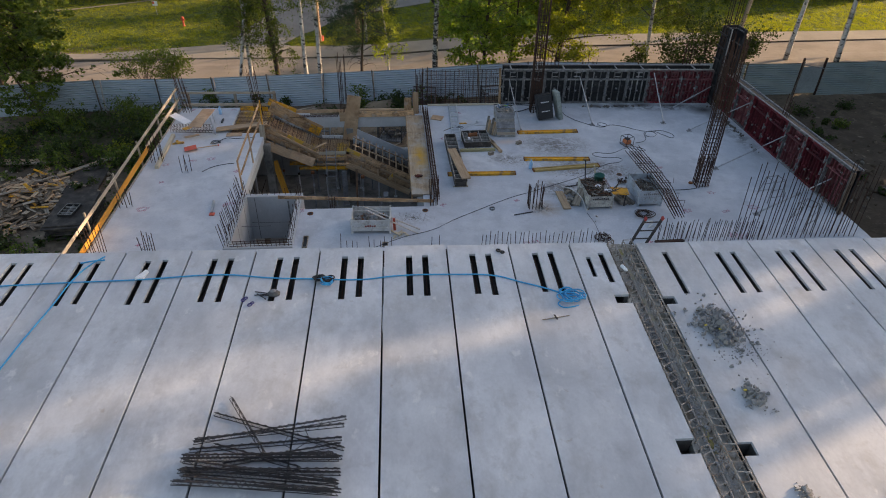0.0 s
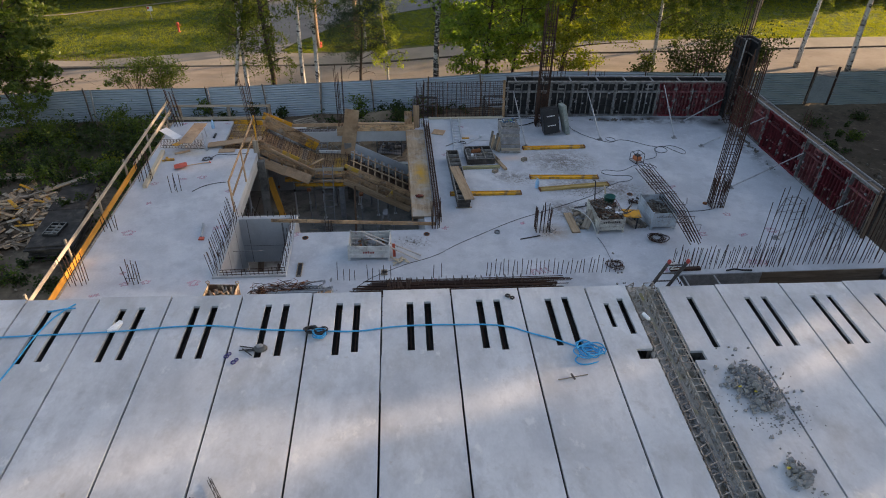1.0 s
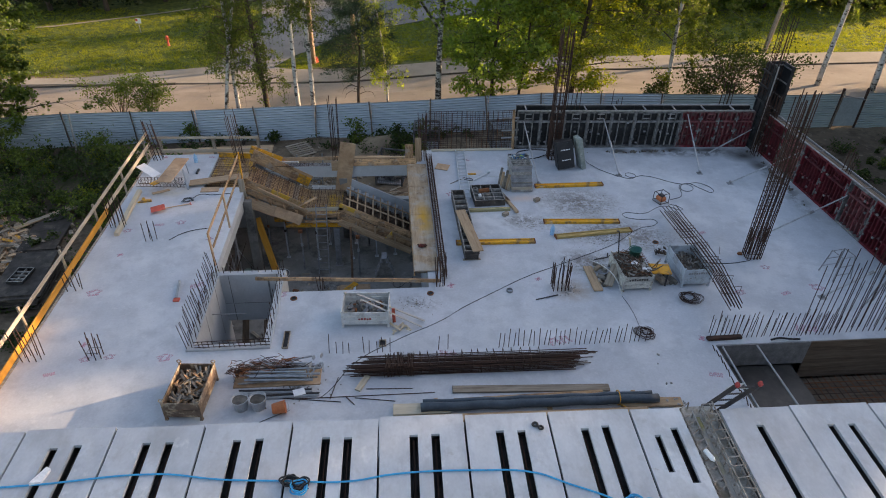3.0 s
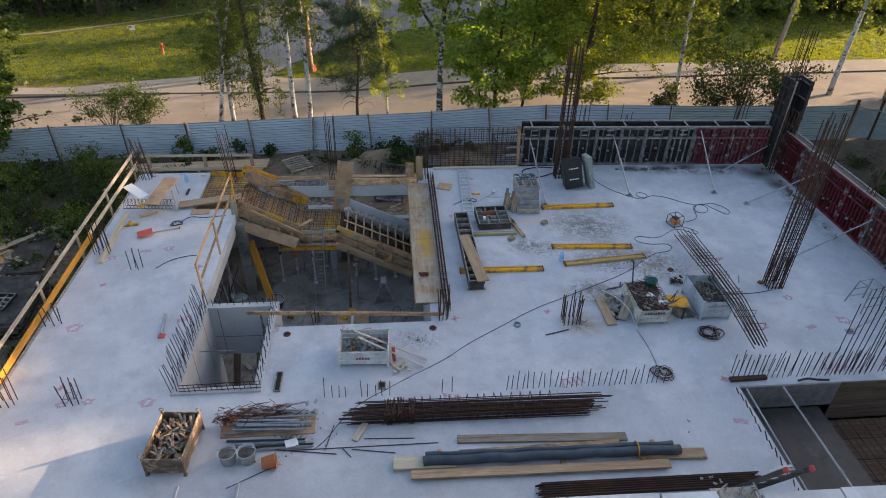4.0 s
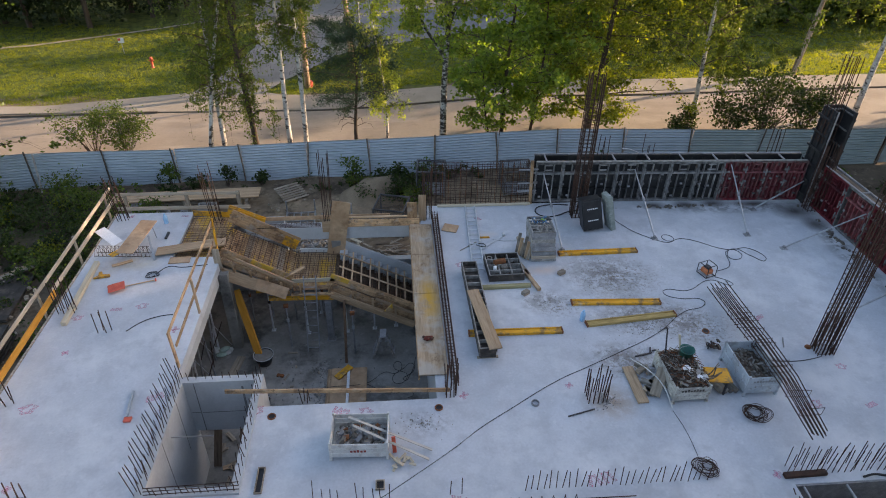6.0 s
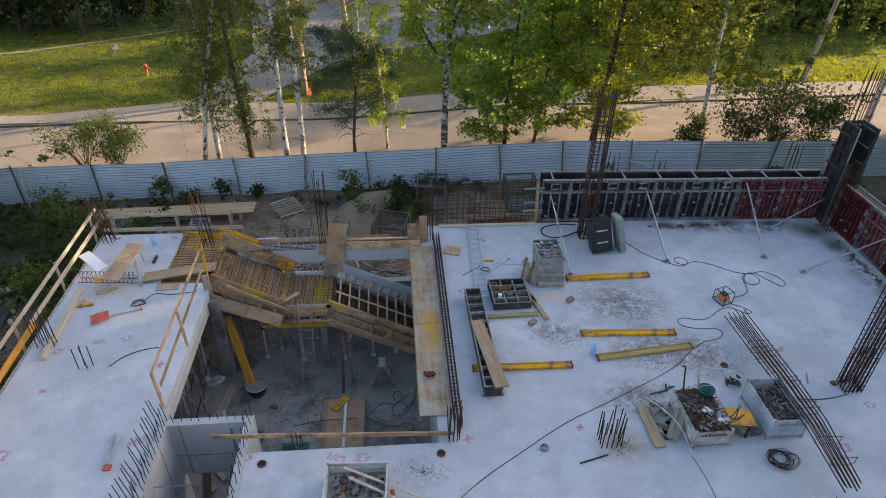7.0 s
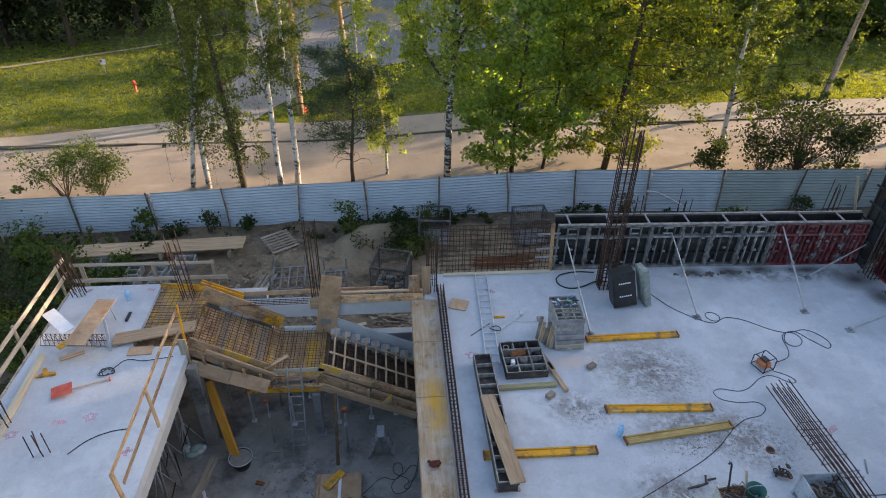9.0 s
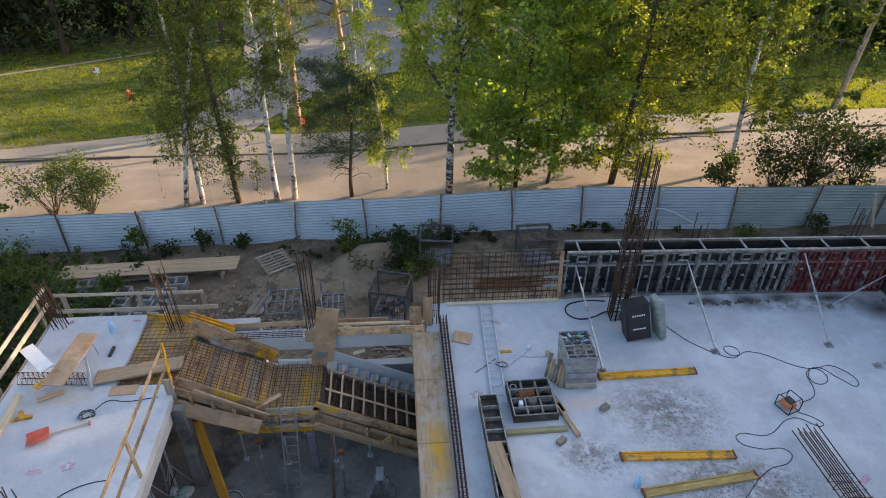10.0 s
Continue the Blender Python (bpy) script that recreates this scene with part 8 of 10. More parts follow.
for x, y, z, a, m_ in ((-0.02, -0.12, 0.62, 20, WHITE), (0.06, -0.2, 0.62, 70, WHITE), (0.17, -0.4, 0.6, -15, WHITE), (0.3, -0.42, 0.6, 30, PALEPLAS), (0.2, -0.28, 0.63, 50, DUSTY)):
    part("paper_scrap", Geo().prism([(-0.08, -0.05), (0.05, -0.07), (0.09, 0.02), (0.02, 0.06), (-0.07, 0.04)], -0.006, 0.006, pose(x, y, z, 18, -12, a)), m_, t1, "crumpled white paper")
for k in range(9):
    part("rim_wire", Geo().tube([(0.4, -0.35 + 0.1 * k, 0.52), (0.44 + rnd(0, 0.04), -0.33 + 0.1 * k, 0.56), (0.36, -0.28 + 0.1 * k, 0.6)], 0.008, 5), RUSTY, t1)
for k in range(7):
    part("twig", Geo().tube([(0.1 + rnd(-0.1, 0.2), -0.5 + rnd(-0.03, 0.08), 0.55), (0.42 + rnd(0, 0.1), -0.48 + 0.03 * k, 0.6), (0.62 + rnd(-0.1, 0.15), -0.42 + 0.05 * k, 0.62 + rnd(0, 0.1))], rnd(0.006, 0.014), 5), BROWNSCRAP, t1)
bucket("bucket", 5.85, 0.72, 0.55, 0.17, 0.24, GREENB, "green plastic bucket on the scrap heap")
lone("board", (5.9, 0.9, 0.2), (5.72, 1.0, 1.0), 0.06, 0.04, PALE, "short pale batten standing in the scrap", "timber", up=(1, 0, 0))
cable("hook_bar", [(5.45, 0.9, 0.5), (5.43, 1.0, 0.9), (5.4, 1.05, 1.15), (5.32, 1.0, 1.2)], 0.02, DARKBAR, "bent dark bar standing in the scrap", "bar")
t2 = site_box(7.42, 0.52, 0.5, 0.82, 1.22, 0.6, BLUEWHITE, "worn blue-white steel container half full of brown fittings", 2, GREYRIB)
mound(t2, 0.375, 0.575, 0.26, 0.36, 16, BROWNSCRAP)
litter(t2, -0.35, -0.55, 0.35, 0.55, 0.3, 170, 17, [SCRAP, BROWNSCRAP, SCRAP, DUSTY], 0.03, 0.09, 0.1)
stl = thing("yellow_stool", "small yellow plywood stool beside the containers", "stool", pose(6.42, 0.2, 0, 0, 0, -8))
part("seat", Geo().box(-0.27, -0.24, 0.44, 0.29, 0.22, 0.47, c=0.005), YELLOW, stl)
for a in (-0.2, 0.2):
    for b in (-0.17, 0.15):
        part("leg", Geo().box(a - 0.02, b - 0.02, 0, a + 0.02, b + 0.02, 0.438), DARKBAR, stl)
pp = thing("pipe_offcuts", "dark pipe offcuts lying beside the stool", "pipes")
for k in range(4):
    part("pipe", Geo().tube([(6.3 + 0.14 * k, 0.75 - 0.05 * k, 0.08), (6.55 + 0.12 * k, 0.02, 0.08)], 0.07, 10), SCRAP, pp)
lone("plank", (4.64, 0.98, 0.03), (4.66, -0.15, 0.03), 0.26, 0.045, WOOD, "short weathered plank on the deck", "plank")
lone("plank", (4.95, 0.0, 0.08), (5.3, 0.55, 0.38), 0.24, 0.04, OLDWOOD, "weathered board leaning on the container", "plank")
for k in range(7):
    x, y = 4.95 + rnd(-0.12, 0.15), 0.5 + rnd(-0.35, 0.4)
    tagged(part("wood_block", Geo().box(-0.14, -0.06, 0, 0.14, 0.06, 0.1, pose(x, y, 0.0 + 0.1 * (k > 4), 0, 0, rnd(0, 180)), c=0.01), random.choice([OLDWOOD, SCRAP])), "weathered wood block beside the container", "block", "wood blocks")
cable("white_tube", [(4.75, 1.15, 0.12), (4.95, 0.6, 0.3), (5.15, 0.05, 0.28), (5.25, -0.35, 0.02)], 0.014, WHITEP, "thin white plastic tube across the planks", "tube")
cable("wire", [(5.25, -0.4), (5.32, -0.9), (5.32, -1.5), (5.3, -1.75)], 0.006, DARKBAR, "thin dark wire on the deck", "wire")
cable("wire_coil", loops(5.34, -1.93, 0.27, 6, 0.02, 3, 0.9) + loops(5.38, -1.9, 0.2, 6, 0.03, 33, 0.7), 0.006, RUST, "coil of rusty wire on the deck", "wire coil", angular=False)
cable("wire_coil", loops(7.08, -0.6, 0.32, 6, 0.02, 4, 0.85) + loops(7.0, -0.62, 0.24, 6, 0.03, 34, 0.9), 0.007, RUST, "coil of rusty bars on the deck", "wire coil", angular=False)
tagged(part("pipe_ring", Geo().lathe([(0.075, 0), (0.09, 0), (0.09, 0.06), (0.075, 0.06), (0.075, 0)], pose(2.2, 0.0, 0), 18), GREYRIB), "small grey pipe ring on the deck", "ring")
lone("angle_bar", (2.85, -0.42, 0.02), (3.5, -0.25, 0.02), 0.03, 0.03, DARKBAR, "short dark steel bar on the deck", "bar")
for x, y in ((-3.65, 0.0), (0.02, 0.02), (7.1, 2.13)):
    th = thing("pipe_sleeve", "rusty pipe sleeve set in the deck", "sleeve", pose(x, y, 0))
    part("collar", Geo().lathe([(0.075, 0.004), (0.095, 0.004), (0.095, 0.02), (0.07, 0.02), (0.07, 0.006)], n=18), RUSTY, th)
    # flat black disc for the darkness inside the sleeve; the deck is uncut
    part("hole", Geo().lathe([(0.0, 0.005), (0.074, 0.005)], n=18), BLACKR, th)
for x, y, w, d in ((-3.65, -1.62, 0.055, 0.28), (-1.28, -1.88, 0.07, 0.09)):
    th = thing("slot_box", "timber-lined slot on the deck with a black plate for its dark inside", "slot", pose(x, y, 0))
    part("slot_rim", cells([-w - 0.02, -w, w, w + 0.02], [-d - 0.02, -d, d, d + 0.02], 0.003, 0.05, lambda a, b: not (abs(a) < w and abs(b) < d)), OLDWOOD, th)
    # black plate on the deck for the darkness inside the slot
    part("slot_bottom", Geo().box(-w, -d, 0.004, w, d, 0.008), BLACKR, th)
fit_ = thing("fittings_heap", "small heap of dark rusty clamps and fittings on the deck", "fittings", pose(7.05, 1.52, 0))
random.seed(19)
for k in range(22):
    x, y, z = rnd(-0.17, 0.17), rnd(-0.11, 0.11), 0.05 + 0.035 * (k % 4)
    if k % 3:
        part("clamp", Geo().box(-0.05, -0.02, -0.018, 0.05, 0.02, 0.018, pose(x, y, z, rnd(-40, 40), rnd(-40, 40), rnd(0, 360)), c=0.006), (RUST, DARKBAR, BROWNSCRAP)[k % 3], fit_)
    else:
        part("ring_nut", Geo().ring((x, y, z), 0.04, 0.013, 10, 5, Euler((rnd(-0.7, 0.7), rnd(-0.7, 0.7), 0)).to_matrix()), RUST, fit_)
for p, q in (((4.95, 1.33, 0.015), (5.26, 1.4, 0.02)), ((5.14, 1.35, 0.015), (5.42, 1.44, 0.02)), ((5.36, 1.4, 0.02), (5.43, 1.6, 0.04)), ((5.44, 1.5, 0.02), (5.62, 1.52, 0.03))):
    lone("angle_iron", p, q, 0.04, 0.025, DARKBAR, "short dark angle iron on the deck", "bar", group="angle irons on the deck")
tagged(part("rusty_disc", Geo().lathe([(0, 0.05), (0.06, 0.045), (0.08, 0.0)], pose(9.45, 1.4, 0), 12), RUSTY), "rusty cap beside the column cage", "cap")


def wire_stool(x, y, rz, h, label):
    th = thing("wire_trestle", label, "trestle", pose(x, y, 0, 0, 0, rz))
    for a in (-0.3, 0.3):
        part("side_frame", Geo().tube([(a, -0.28, 0), (a * 0.7, -0.2, h), (a * 0.7, 0.2, h), (a, 0.28, 0)], 0.02, 5), GREYRIB, th)
    for z in (0.25, 0.6, 0.98):
        for sgn in (-1, 1):
            part("rung", Geo().tube([(-0.3 * (1 - 0.3 * z), sgn * 0.27 * (1 - 0.28 * z), h * z), (0.3 * (1 - 0.3 * z), sgn * 0.27 * (1 - 0.28 * z), h * z)], 0.013, 5), GREYRIB, th)


wire_stool(11.75, 0.25, 10, 0.75, "grey wire trestle standing on the deck")
wire_stool(12.0, -1.35, 30, 0.75, "grey wire trestle standing on the deck")
lone("channel_batten", (6.85, -2.22, 0.05), (7.75, -2.2, 0.05), 0.12, 0.08, RUST, "rusty brown batten lying beside the opening", "batten")
cable("hose_end", [(8.45, -2.36, 0.03), (8.7, -2.32, 0.04), (8.95, -2.36, 0.03), (9.2, -2.38, 0.03)], 0.026, BLACKR, "short black hose at the opening", "hose")

# near the upper slabs
tp = thing("tarp_roll", "roll of dark blue sheeting strapped on timber", "tarp", pose(2.2, -4.12, 0, 0, 0, -0.5))
roll = Geo()
random.seed(9)
for k, (yy, rr, x0, x1) in enumerate(((0.0, 0.1, -2.65, 2.65), (0.15, 0.055, -2.6, 2.55))):
    pts = [(x0 + (x1 - x0) * i / 24, yy + 0.012 * math.sin(i * 1.3 + k), 0.16 + 0.006 * math.sin(i * 2.1)) for i in range(25)]
    part("sheet_roll", Geo().tube(pts, rr, 12), TARP, tp, smooth=True)
part("strap", Geo().ring((1.75, 0.05, 0.16), 0.16, 0.012, 20, 5, Euler((0, radians(90), 0)).to_matrix()), YELLOW, tp, "yellow strap")
part("strap_tail", Geo().tube([(1.75, -0.1, 0.12), (2.0, -0.25, 0.08), (2.3, -0.3, 0.07)], 0.015, 4), YELLOW, tp)
for x in (-2.3, 0.2, 2.2):
    board("bearer", (x, -0.3, 0.03), (x, 0.35, 0.03), 0.1, 0.06, WOOD, tp)
lone("plank", (-0.7, -4.35, 0.085), (4.55, -4.42, 0.085), 0.2, 0.05, WOOD, "long plank under the sheeting", "plank")
lone("plank", (-1.05, -4.05, 0.06), (0.2, -4.08, 0.06), 0.3, 0.08, PALE, "pale plank ends under the sheeting", "plank")
lone("plank", (4.0, -4.13, 0.05), (5.4, -4.2, 0.05), 0.25, 0.06, WOOD, "pale plank end under the sheeting", "plank")
lone("plank", (0.3, -3.5, 0.03), (3.9, -3.66, 0.03), 0.2, 0.05, OLDWOOD, "long weathered plank on the deck", "plank")
lone("plank", (0.3, -3.85, 0.05), (3.7, -3.8, 0.05), 0.1, 0.06, SHUT, "long brown batten on the deck", "plank")
lone("batten", (-1.85, -3.4, 0.03), (-1.62, -2.95, 0.03), 0.14, 0.04, PALE, "short batten under the rebar bundle", "batten")
ip = thing("bar_pile", "neat pile of long rusty bars beside the upper slabs", "rebar bundle")
for k in range(20):
    y, z = -4.98 + 0.05 * (k % 7), 0.03 + 0.03 * (k // 7)
    bar((1.8 + rnd(-0.1, 0.1), y, z), (6.25 + rnd(-0.15, 0.1), y - 0.03, z), 0.014, ip)
jk = thing("prop_pile", "pile of steel props and tangled rusty mesh on boards", "prop pile", pose(-3.7, -2.85, 0))
part("base_board", Geo().box(-0.95, -0.3, 0.0, 1.0, 0.3, 0.04, c=0.005), PLY, jk)
random.seed(21)
for k in range(12):
    y = -0.25 + 0.05 * k
    part("prop_tube", Geo().tube([(-0.7 + rnd(-0.2, 0.2), y, 0.09 + 0.06 * (k % 3)), (0.95 + rnd(-0.35, 0.15), y + rnd(-0.2, 0.2), 0.12 + 0.07 * (k % 3) + rnd(0, 0.08))], 0.026, 7), GALV if k % 3 else DUSTY, jk)
    part("head_plate", Geo().box(-0.05, -0.05, -0.006, 0.05, 0.05, 0.006, pose(0.98 + rnd(-0.3, 0.1), y + rnd(-0.1, 0.1), 0.2 + 0.05 * (k % 3), 20, 80, rnd(-20, 20))), GALV, jk)
for k in range(150):
    a = Vector((rnd(-0.95, -0.65), rnd(-0.12, 0.2), rnd(0.1, 0.36))) if k % 2 else Vector((rnd(-0.6, 0.35), rnd(0.0, 0.3), rnd(0.16, 0.34)))
    pts, w = [a], 0.13 if k % 2 else 0.2
    for _ in range(3):
        pts.append(pts[-1] + Vector((rnd(-w, w), rnd(-w, w) * 0.7, rnd(-0.06, 0.06))))
    part("mesh_wire", Geo().tube(pts, 0.007, 4), RUSTY if k % 3 == 0 else RUST, jk)
for k in range(4):
    lone("steel_prop", (-4.6 + rnd(0, 0.2), -3.25 - 0.09 * k, 0.035), (-2.9 + rnd(0, 0.3), -3.3 - 0.06 * k, 0.035), 0.05, 0.05, GALV if k % 2 else DARKBAR, "grey steel tube lying on the deck", "tube", group="loose tubes", c=0.02)
for k, (xa, ya, xb, yb) in enumerate(((-3.9, -3.45, -2.2, -3.7), (-2.3, -2.95, -2.45, -3.6), (-1.9, -3.6, -1.0, -3.75), (-1.65, -3.35, -0.6, -3.4), (-1.9, -3.8, -2.1, -3.55), (-3.3, -3.55, -0.1, -3.55))):
    lone("loose_bar", (xa, ya, 0.015), (xb, yb, 0.015), 0.018, 0.018, RUST, "thin rusty bar lying loose on the deck", "bar", group="loose bars", c=0.005)
tagged(part("paper_sheet", Geo().box(-0.13, -0.09, 0.07, 0.13, 0.09, 0.078, pose(-3.15, -3.4, 0, 6, 5, 20)), WHITE), "crumpled white paper on the tubes", "paper")
bucket("bucket", -4.36, -3.72, 0, 0.18, 0.3, PALEPLAS, "pale plastic bucket of nails on the deck", SCRAP)
bucket("bucket", -3.98, -3.72, 0, 0.18, 0.3, PALEPLAS, "pale plastic bucket of scrap on the deck", SCRAP)
bucket("bucket", 0, 0, 0, 0.14, 0.28, TERRA, "orange plastic bucket lying on its side", None, pose(-3.65, -3.92, 0.14, 0, 86, 8))
rc = site_box(-5.47, -3.4, -4, 0.8, 1.2, 0.52, CRATE, "rusty steel crate full of split firewood offcuts", 2)
random.seed(31)
for k in range(150):
    x, y, z = rnd(-0.29, 0.29), rnd(-0.48, 0.48), 0.22 + 0.24 * rnd(0, 1)
    m, n = along((x, y, z), (x + rnd(-0.2, 0.2), y + rnd(-0.25, 0.25), z + rnd(-0.05, 0.1)))
    part("firewood", Geo().box(-0.12, -0.022, -0.013, 0.12, 0.022, 0.013, c=0.004), (OLDWOOD, SHUT, SCRAP)[k % 3], rc, at=m)
for a, b in ((-0.38, -0.58), (0.38, -0.58), (-0.38, 0.58), (0.38, 0.58)):
    part("lifting_lug", Geo().ring((a, b, 0.58), 0.045, 0.012, 12, 5, Euler((radians(90), 0, 0)).to_matrix()), CRATE, rc)
CAPRED = mat("dull_red_plastic", (0.3, 0.03, 0.03), (0.42, 0.06, 0.05), 0.5, 6, 40, 0.05)
lad = ladder((3.9, -5.57, 0.02), (3.9, -7.68, 4.42), 0.33, 16, "grey steel ladder with red end caps leaning on the upper slabs", DARKBAR, up=(0, 1, 0.4))
for y in (-0.165, 0.165):
    part("end_cap", Geo().box(4.85, y - 0.026, -0.036, 4.93, y + 0.026, 0.036, c=0.015), CAPRED, lad, "red plastic cap")
part("strap", Geo().tube([(4.55, -0.17, 0.05), (4.6, -0.05, 0.09), (4.7, 0.05, 0.07), (4.6, 0.1, 0.1), (4.4, 0.06, 0.1), (4.5, 0.17, 0.06)], 0.012, 5), WHITEP, lad, "pale rope tied round the rungs")
sc = thing("scaffold_frame", "galvanised scaffold frame lying by the upper slabs", "scaffold", pose(-5.0, -4.85, -0.05))
for y in (-0.2, 0.1):
    part("rail", Geo().box(-0.8, y - 0.03, 0.05, 1.5, y + 0.03, 0.11, c=0.008), GALV, sc)
for x in (-0.2, 0.95):
    part("cross_rail", Geo().box(x - 0.03, -0.15, 0.112, x + 0.03, 0.55, 0.16, c=0.008), GALV, sc)

# ---- left part of the deck ----
wt = thing("work_bench", "worn plywood sheet laid on a wire trestle", "bench")
board("bench_sheet", (-8.57, 5.9, 0.42), (-8.38, 7.62, 0.44), 0.5, 0.025, PLY, wt)
for x, y, a in ((-8.75, 6.3, 0), (-8.3, 6.25, 0.06), (-8.6, 7.3, 0), (-8.2, 7.3, 0.04)):
    part("leg", Geo().tube([(x + a, y, 0), (x, y, 0.41)], 0.014, 5), GALV, wt)
board("prop_leg", (-7.88, 6.1, 0.0), (-8.17, 6.8, 0.41), 0.06, 0.05, GALV, wt)
lat2 = thing("lattice_bar", "small lattice girder standing on the deck", "rebar")
bar((-9.69, 6.5, 0.31), (-8.05, 6.38, 0.31), 0.006, lat2)
for o in (-0.1, 0.1):
    bar((-9.69, 6.5 + o, 0.01), (-8.05, 6.38 + o, 0.01), 0.008, lat2)
    for k in range(14):
        x = -9.68 + 0.115 * k
        y = 6.5 - 0.073 * (x + 9.69)
        bar((x, y + o, 0.01), (x + 0.055, y, 0.31), 0.0045, lat2)
        bar((x + 0.055, y, 0.31), (x + 0.11, y + o, 0.01), 0.0045, lat2)
tagged(part("white_sheet", Geo().box(-0.53, -0.16, 0.0, 0.53, 0.16, 0.022, pose(-9.36, 6.91, 0.34, 4, 3, -43), c=0.003), WHITE), "white board lying over the trestle", "board")
lone("yellow_offcut", (-9.0, 5.95, 0.31), (-8.8, 6.2, 0.31), 0.22, 0.02, YELLOW, "yellow formwork offcut under the bench", "plywood")
lone("plank", (-7.92, 6.46, 0.06), (-5.95, 6.76, 0.16), 0.48, 0.04, WOOD, "broad plank bridging to the stair formwork", "plank", up=(0, 0.1, 1))
tagged(part("sheet_offcut", Geo().box(-0.3, -0.15, 0.004, 0.3, 0.15, 0.03, pose(-7.15, 6.05, 0, 0, 0, 3), c=0.004), PLY), "small framed plywood sheet on the deck", "plywood")
lone("squared_timber", (-9.45, 6.0, 0.06), (-9.32, 3.3, 0.06), 0.13, 0.12, PALE, "long pale squared timber lying on the deck", "timber")
tagged(part("level_tool", Geo().box(-7.9, 7.2, 0, -7.83, 7.55, 0.06, c=0.008), BLACKBOX), "dark blue spirit level on the deck", "level")
tagged(part("yellow_corner", Geo().prism([(0, 0), (0.42, 0.08), (0.4, 0.16), (0.2, 0.16), (0.14, 0.3), (0.06, 0.28), (0.1, 0.12)], 0.004, 0.06, pose(-9.3, 5.25, 0)), YELLOW), "yellow formwork offcut on the deck", "plywood")
lone("plywood_strip", (-9.0, 5.85, 0.02), (-8.5, 6.1, 0.02), 0.14, 0.02, WOOD, "pale plywood strip on the deck", "plywood")
sv = thing("shovel", "red shovel lying on the deck", "shovel", pose(-8.5, 4.75, 0, 0, 0, 21))
bl = Geo()
for j in range(7):
    for i in range(5):
        u, v = (i - 2) / 2, j / 6
        bl.v.append((-0.22 + 0.44 * v, u * 0.19 * (1 - 0.25 * max(0, 0.3 - v)), 0.03 + 0.05 * u * u + 0.03 * v))
for j in range(6):
    for i in range(4):
        a = j * 5 + i
        bl.f.append((a, a + 1, a + 6, a + 5))
part("blade", bl, REDPLAS, sv, "red scoop blade", smooth=True)
part("shaft", Geo().tube([(0.2, 0, 0.05), (1.0, 0, 0.03)], 0.017, 7), WOOD, sv)
part("grip", Geo().tube([(1.0, -0.06, 0.03), (1.0, 0.06, 0.03)], 0.02, 7), REDPLAS, sv)
cable("hose_coil", loops(-7.72, 5.35, 0.2, 3, 0.01, 7), 0.009, BLACKR, "small coil of black hose on the deck", "hose")
cable("cable", [(-7.6, 5.5), (-7.4, 5.75), (-7.0, 5.7), (-6.6, 5.75), (-6.3, 5.8)], 0.01, BLACKR, "thin black cable on the deck")
wg = thing("wedge_tool", "thin grey bar with a red base on the deck", "tool", pose(-6.75, 0.15, 0))
part("rod", Geo().tube([(0, 0, 0.05), (-0.1, 0.75, 0.05)], 0.03, 7), GALV, wg)
part("tip", Geo().box(-0.06, -0.12, 0.0, 0.1, 0.02, 0.05, c=0.01), REDPLAS, wg)


# ---- spray paint marks ----
def mark(x, y, r, kind, rz=0.0):
    g = Geo()
    m = pose(x, y, 0, 0, 0, rz)
    n = 18
    if kind == "ring":
        for i in range(n):
            a = 2 * math.pi * i / n
            rr = r * (1 + 0.08 * math.sin(3 * a))
            for q in (rr * (0.5 + 0.25 * math.sin(2 * a + r * 40)), rr + 0.03 + 0.03 * math.sin(5 * a)):
                g.v.append(tuple(m @ Vector((q * math.cos(a), 0.8 * q * math.sin(a), 0.004))))
        g.f = [(2 * i, 2 * i + 1, (2 * i + 3) % (2 * n), (2 * i + 2) % (2 * n)) for i in range(n)]
    elif kind == "cross":
        for a in (0, 75):
            mm = m @ pose(0, 0, 0.004 + a * 1e-5, 0, 0, a)
            g.add([mm @ Vector(p) for p in ((-r, -0.04, 0), (r, -0.03, 0), (r, 0.035, 0), (-r, 0.04, 0))], [(0, 1, 2, 3)])
    else:
        for k in range(4):
            mm = m @ pose(-r + 0.5 * r * k, 0, 0.004, 0, 0, rnd(-25, 25))
            g.add([mm @ Vector(p) for p in ((-0.04, -r * 0.45, 0), (0.035, -r * 0.5, 0), (0.05, r * 0.4, 0), (-0.025, r * 0.5, 0))], [(0, 1, 2, 3)])
    return tagged(part("paint_mark", g, PINK), "pink spray paint mark on the deck", "paint mark", "spray marks")


random.seed(5)
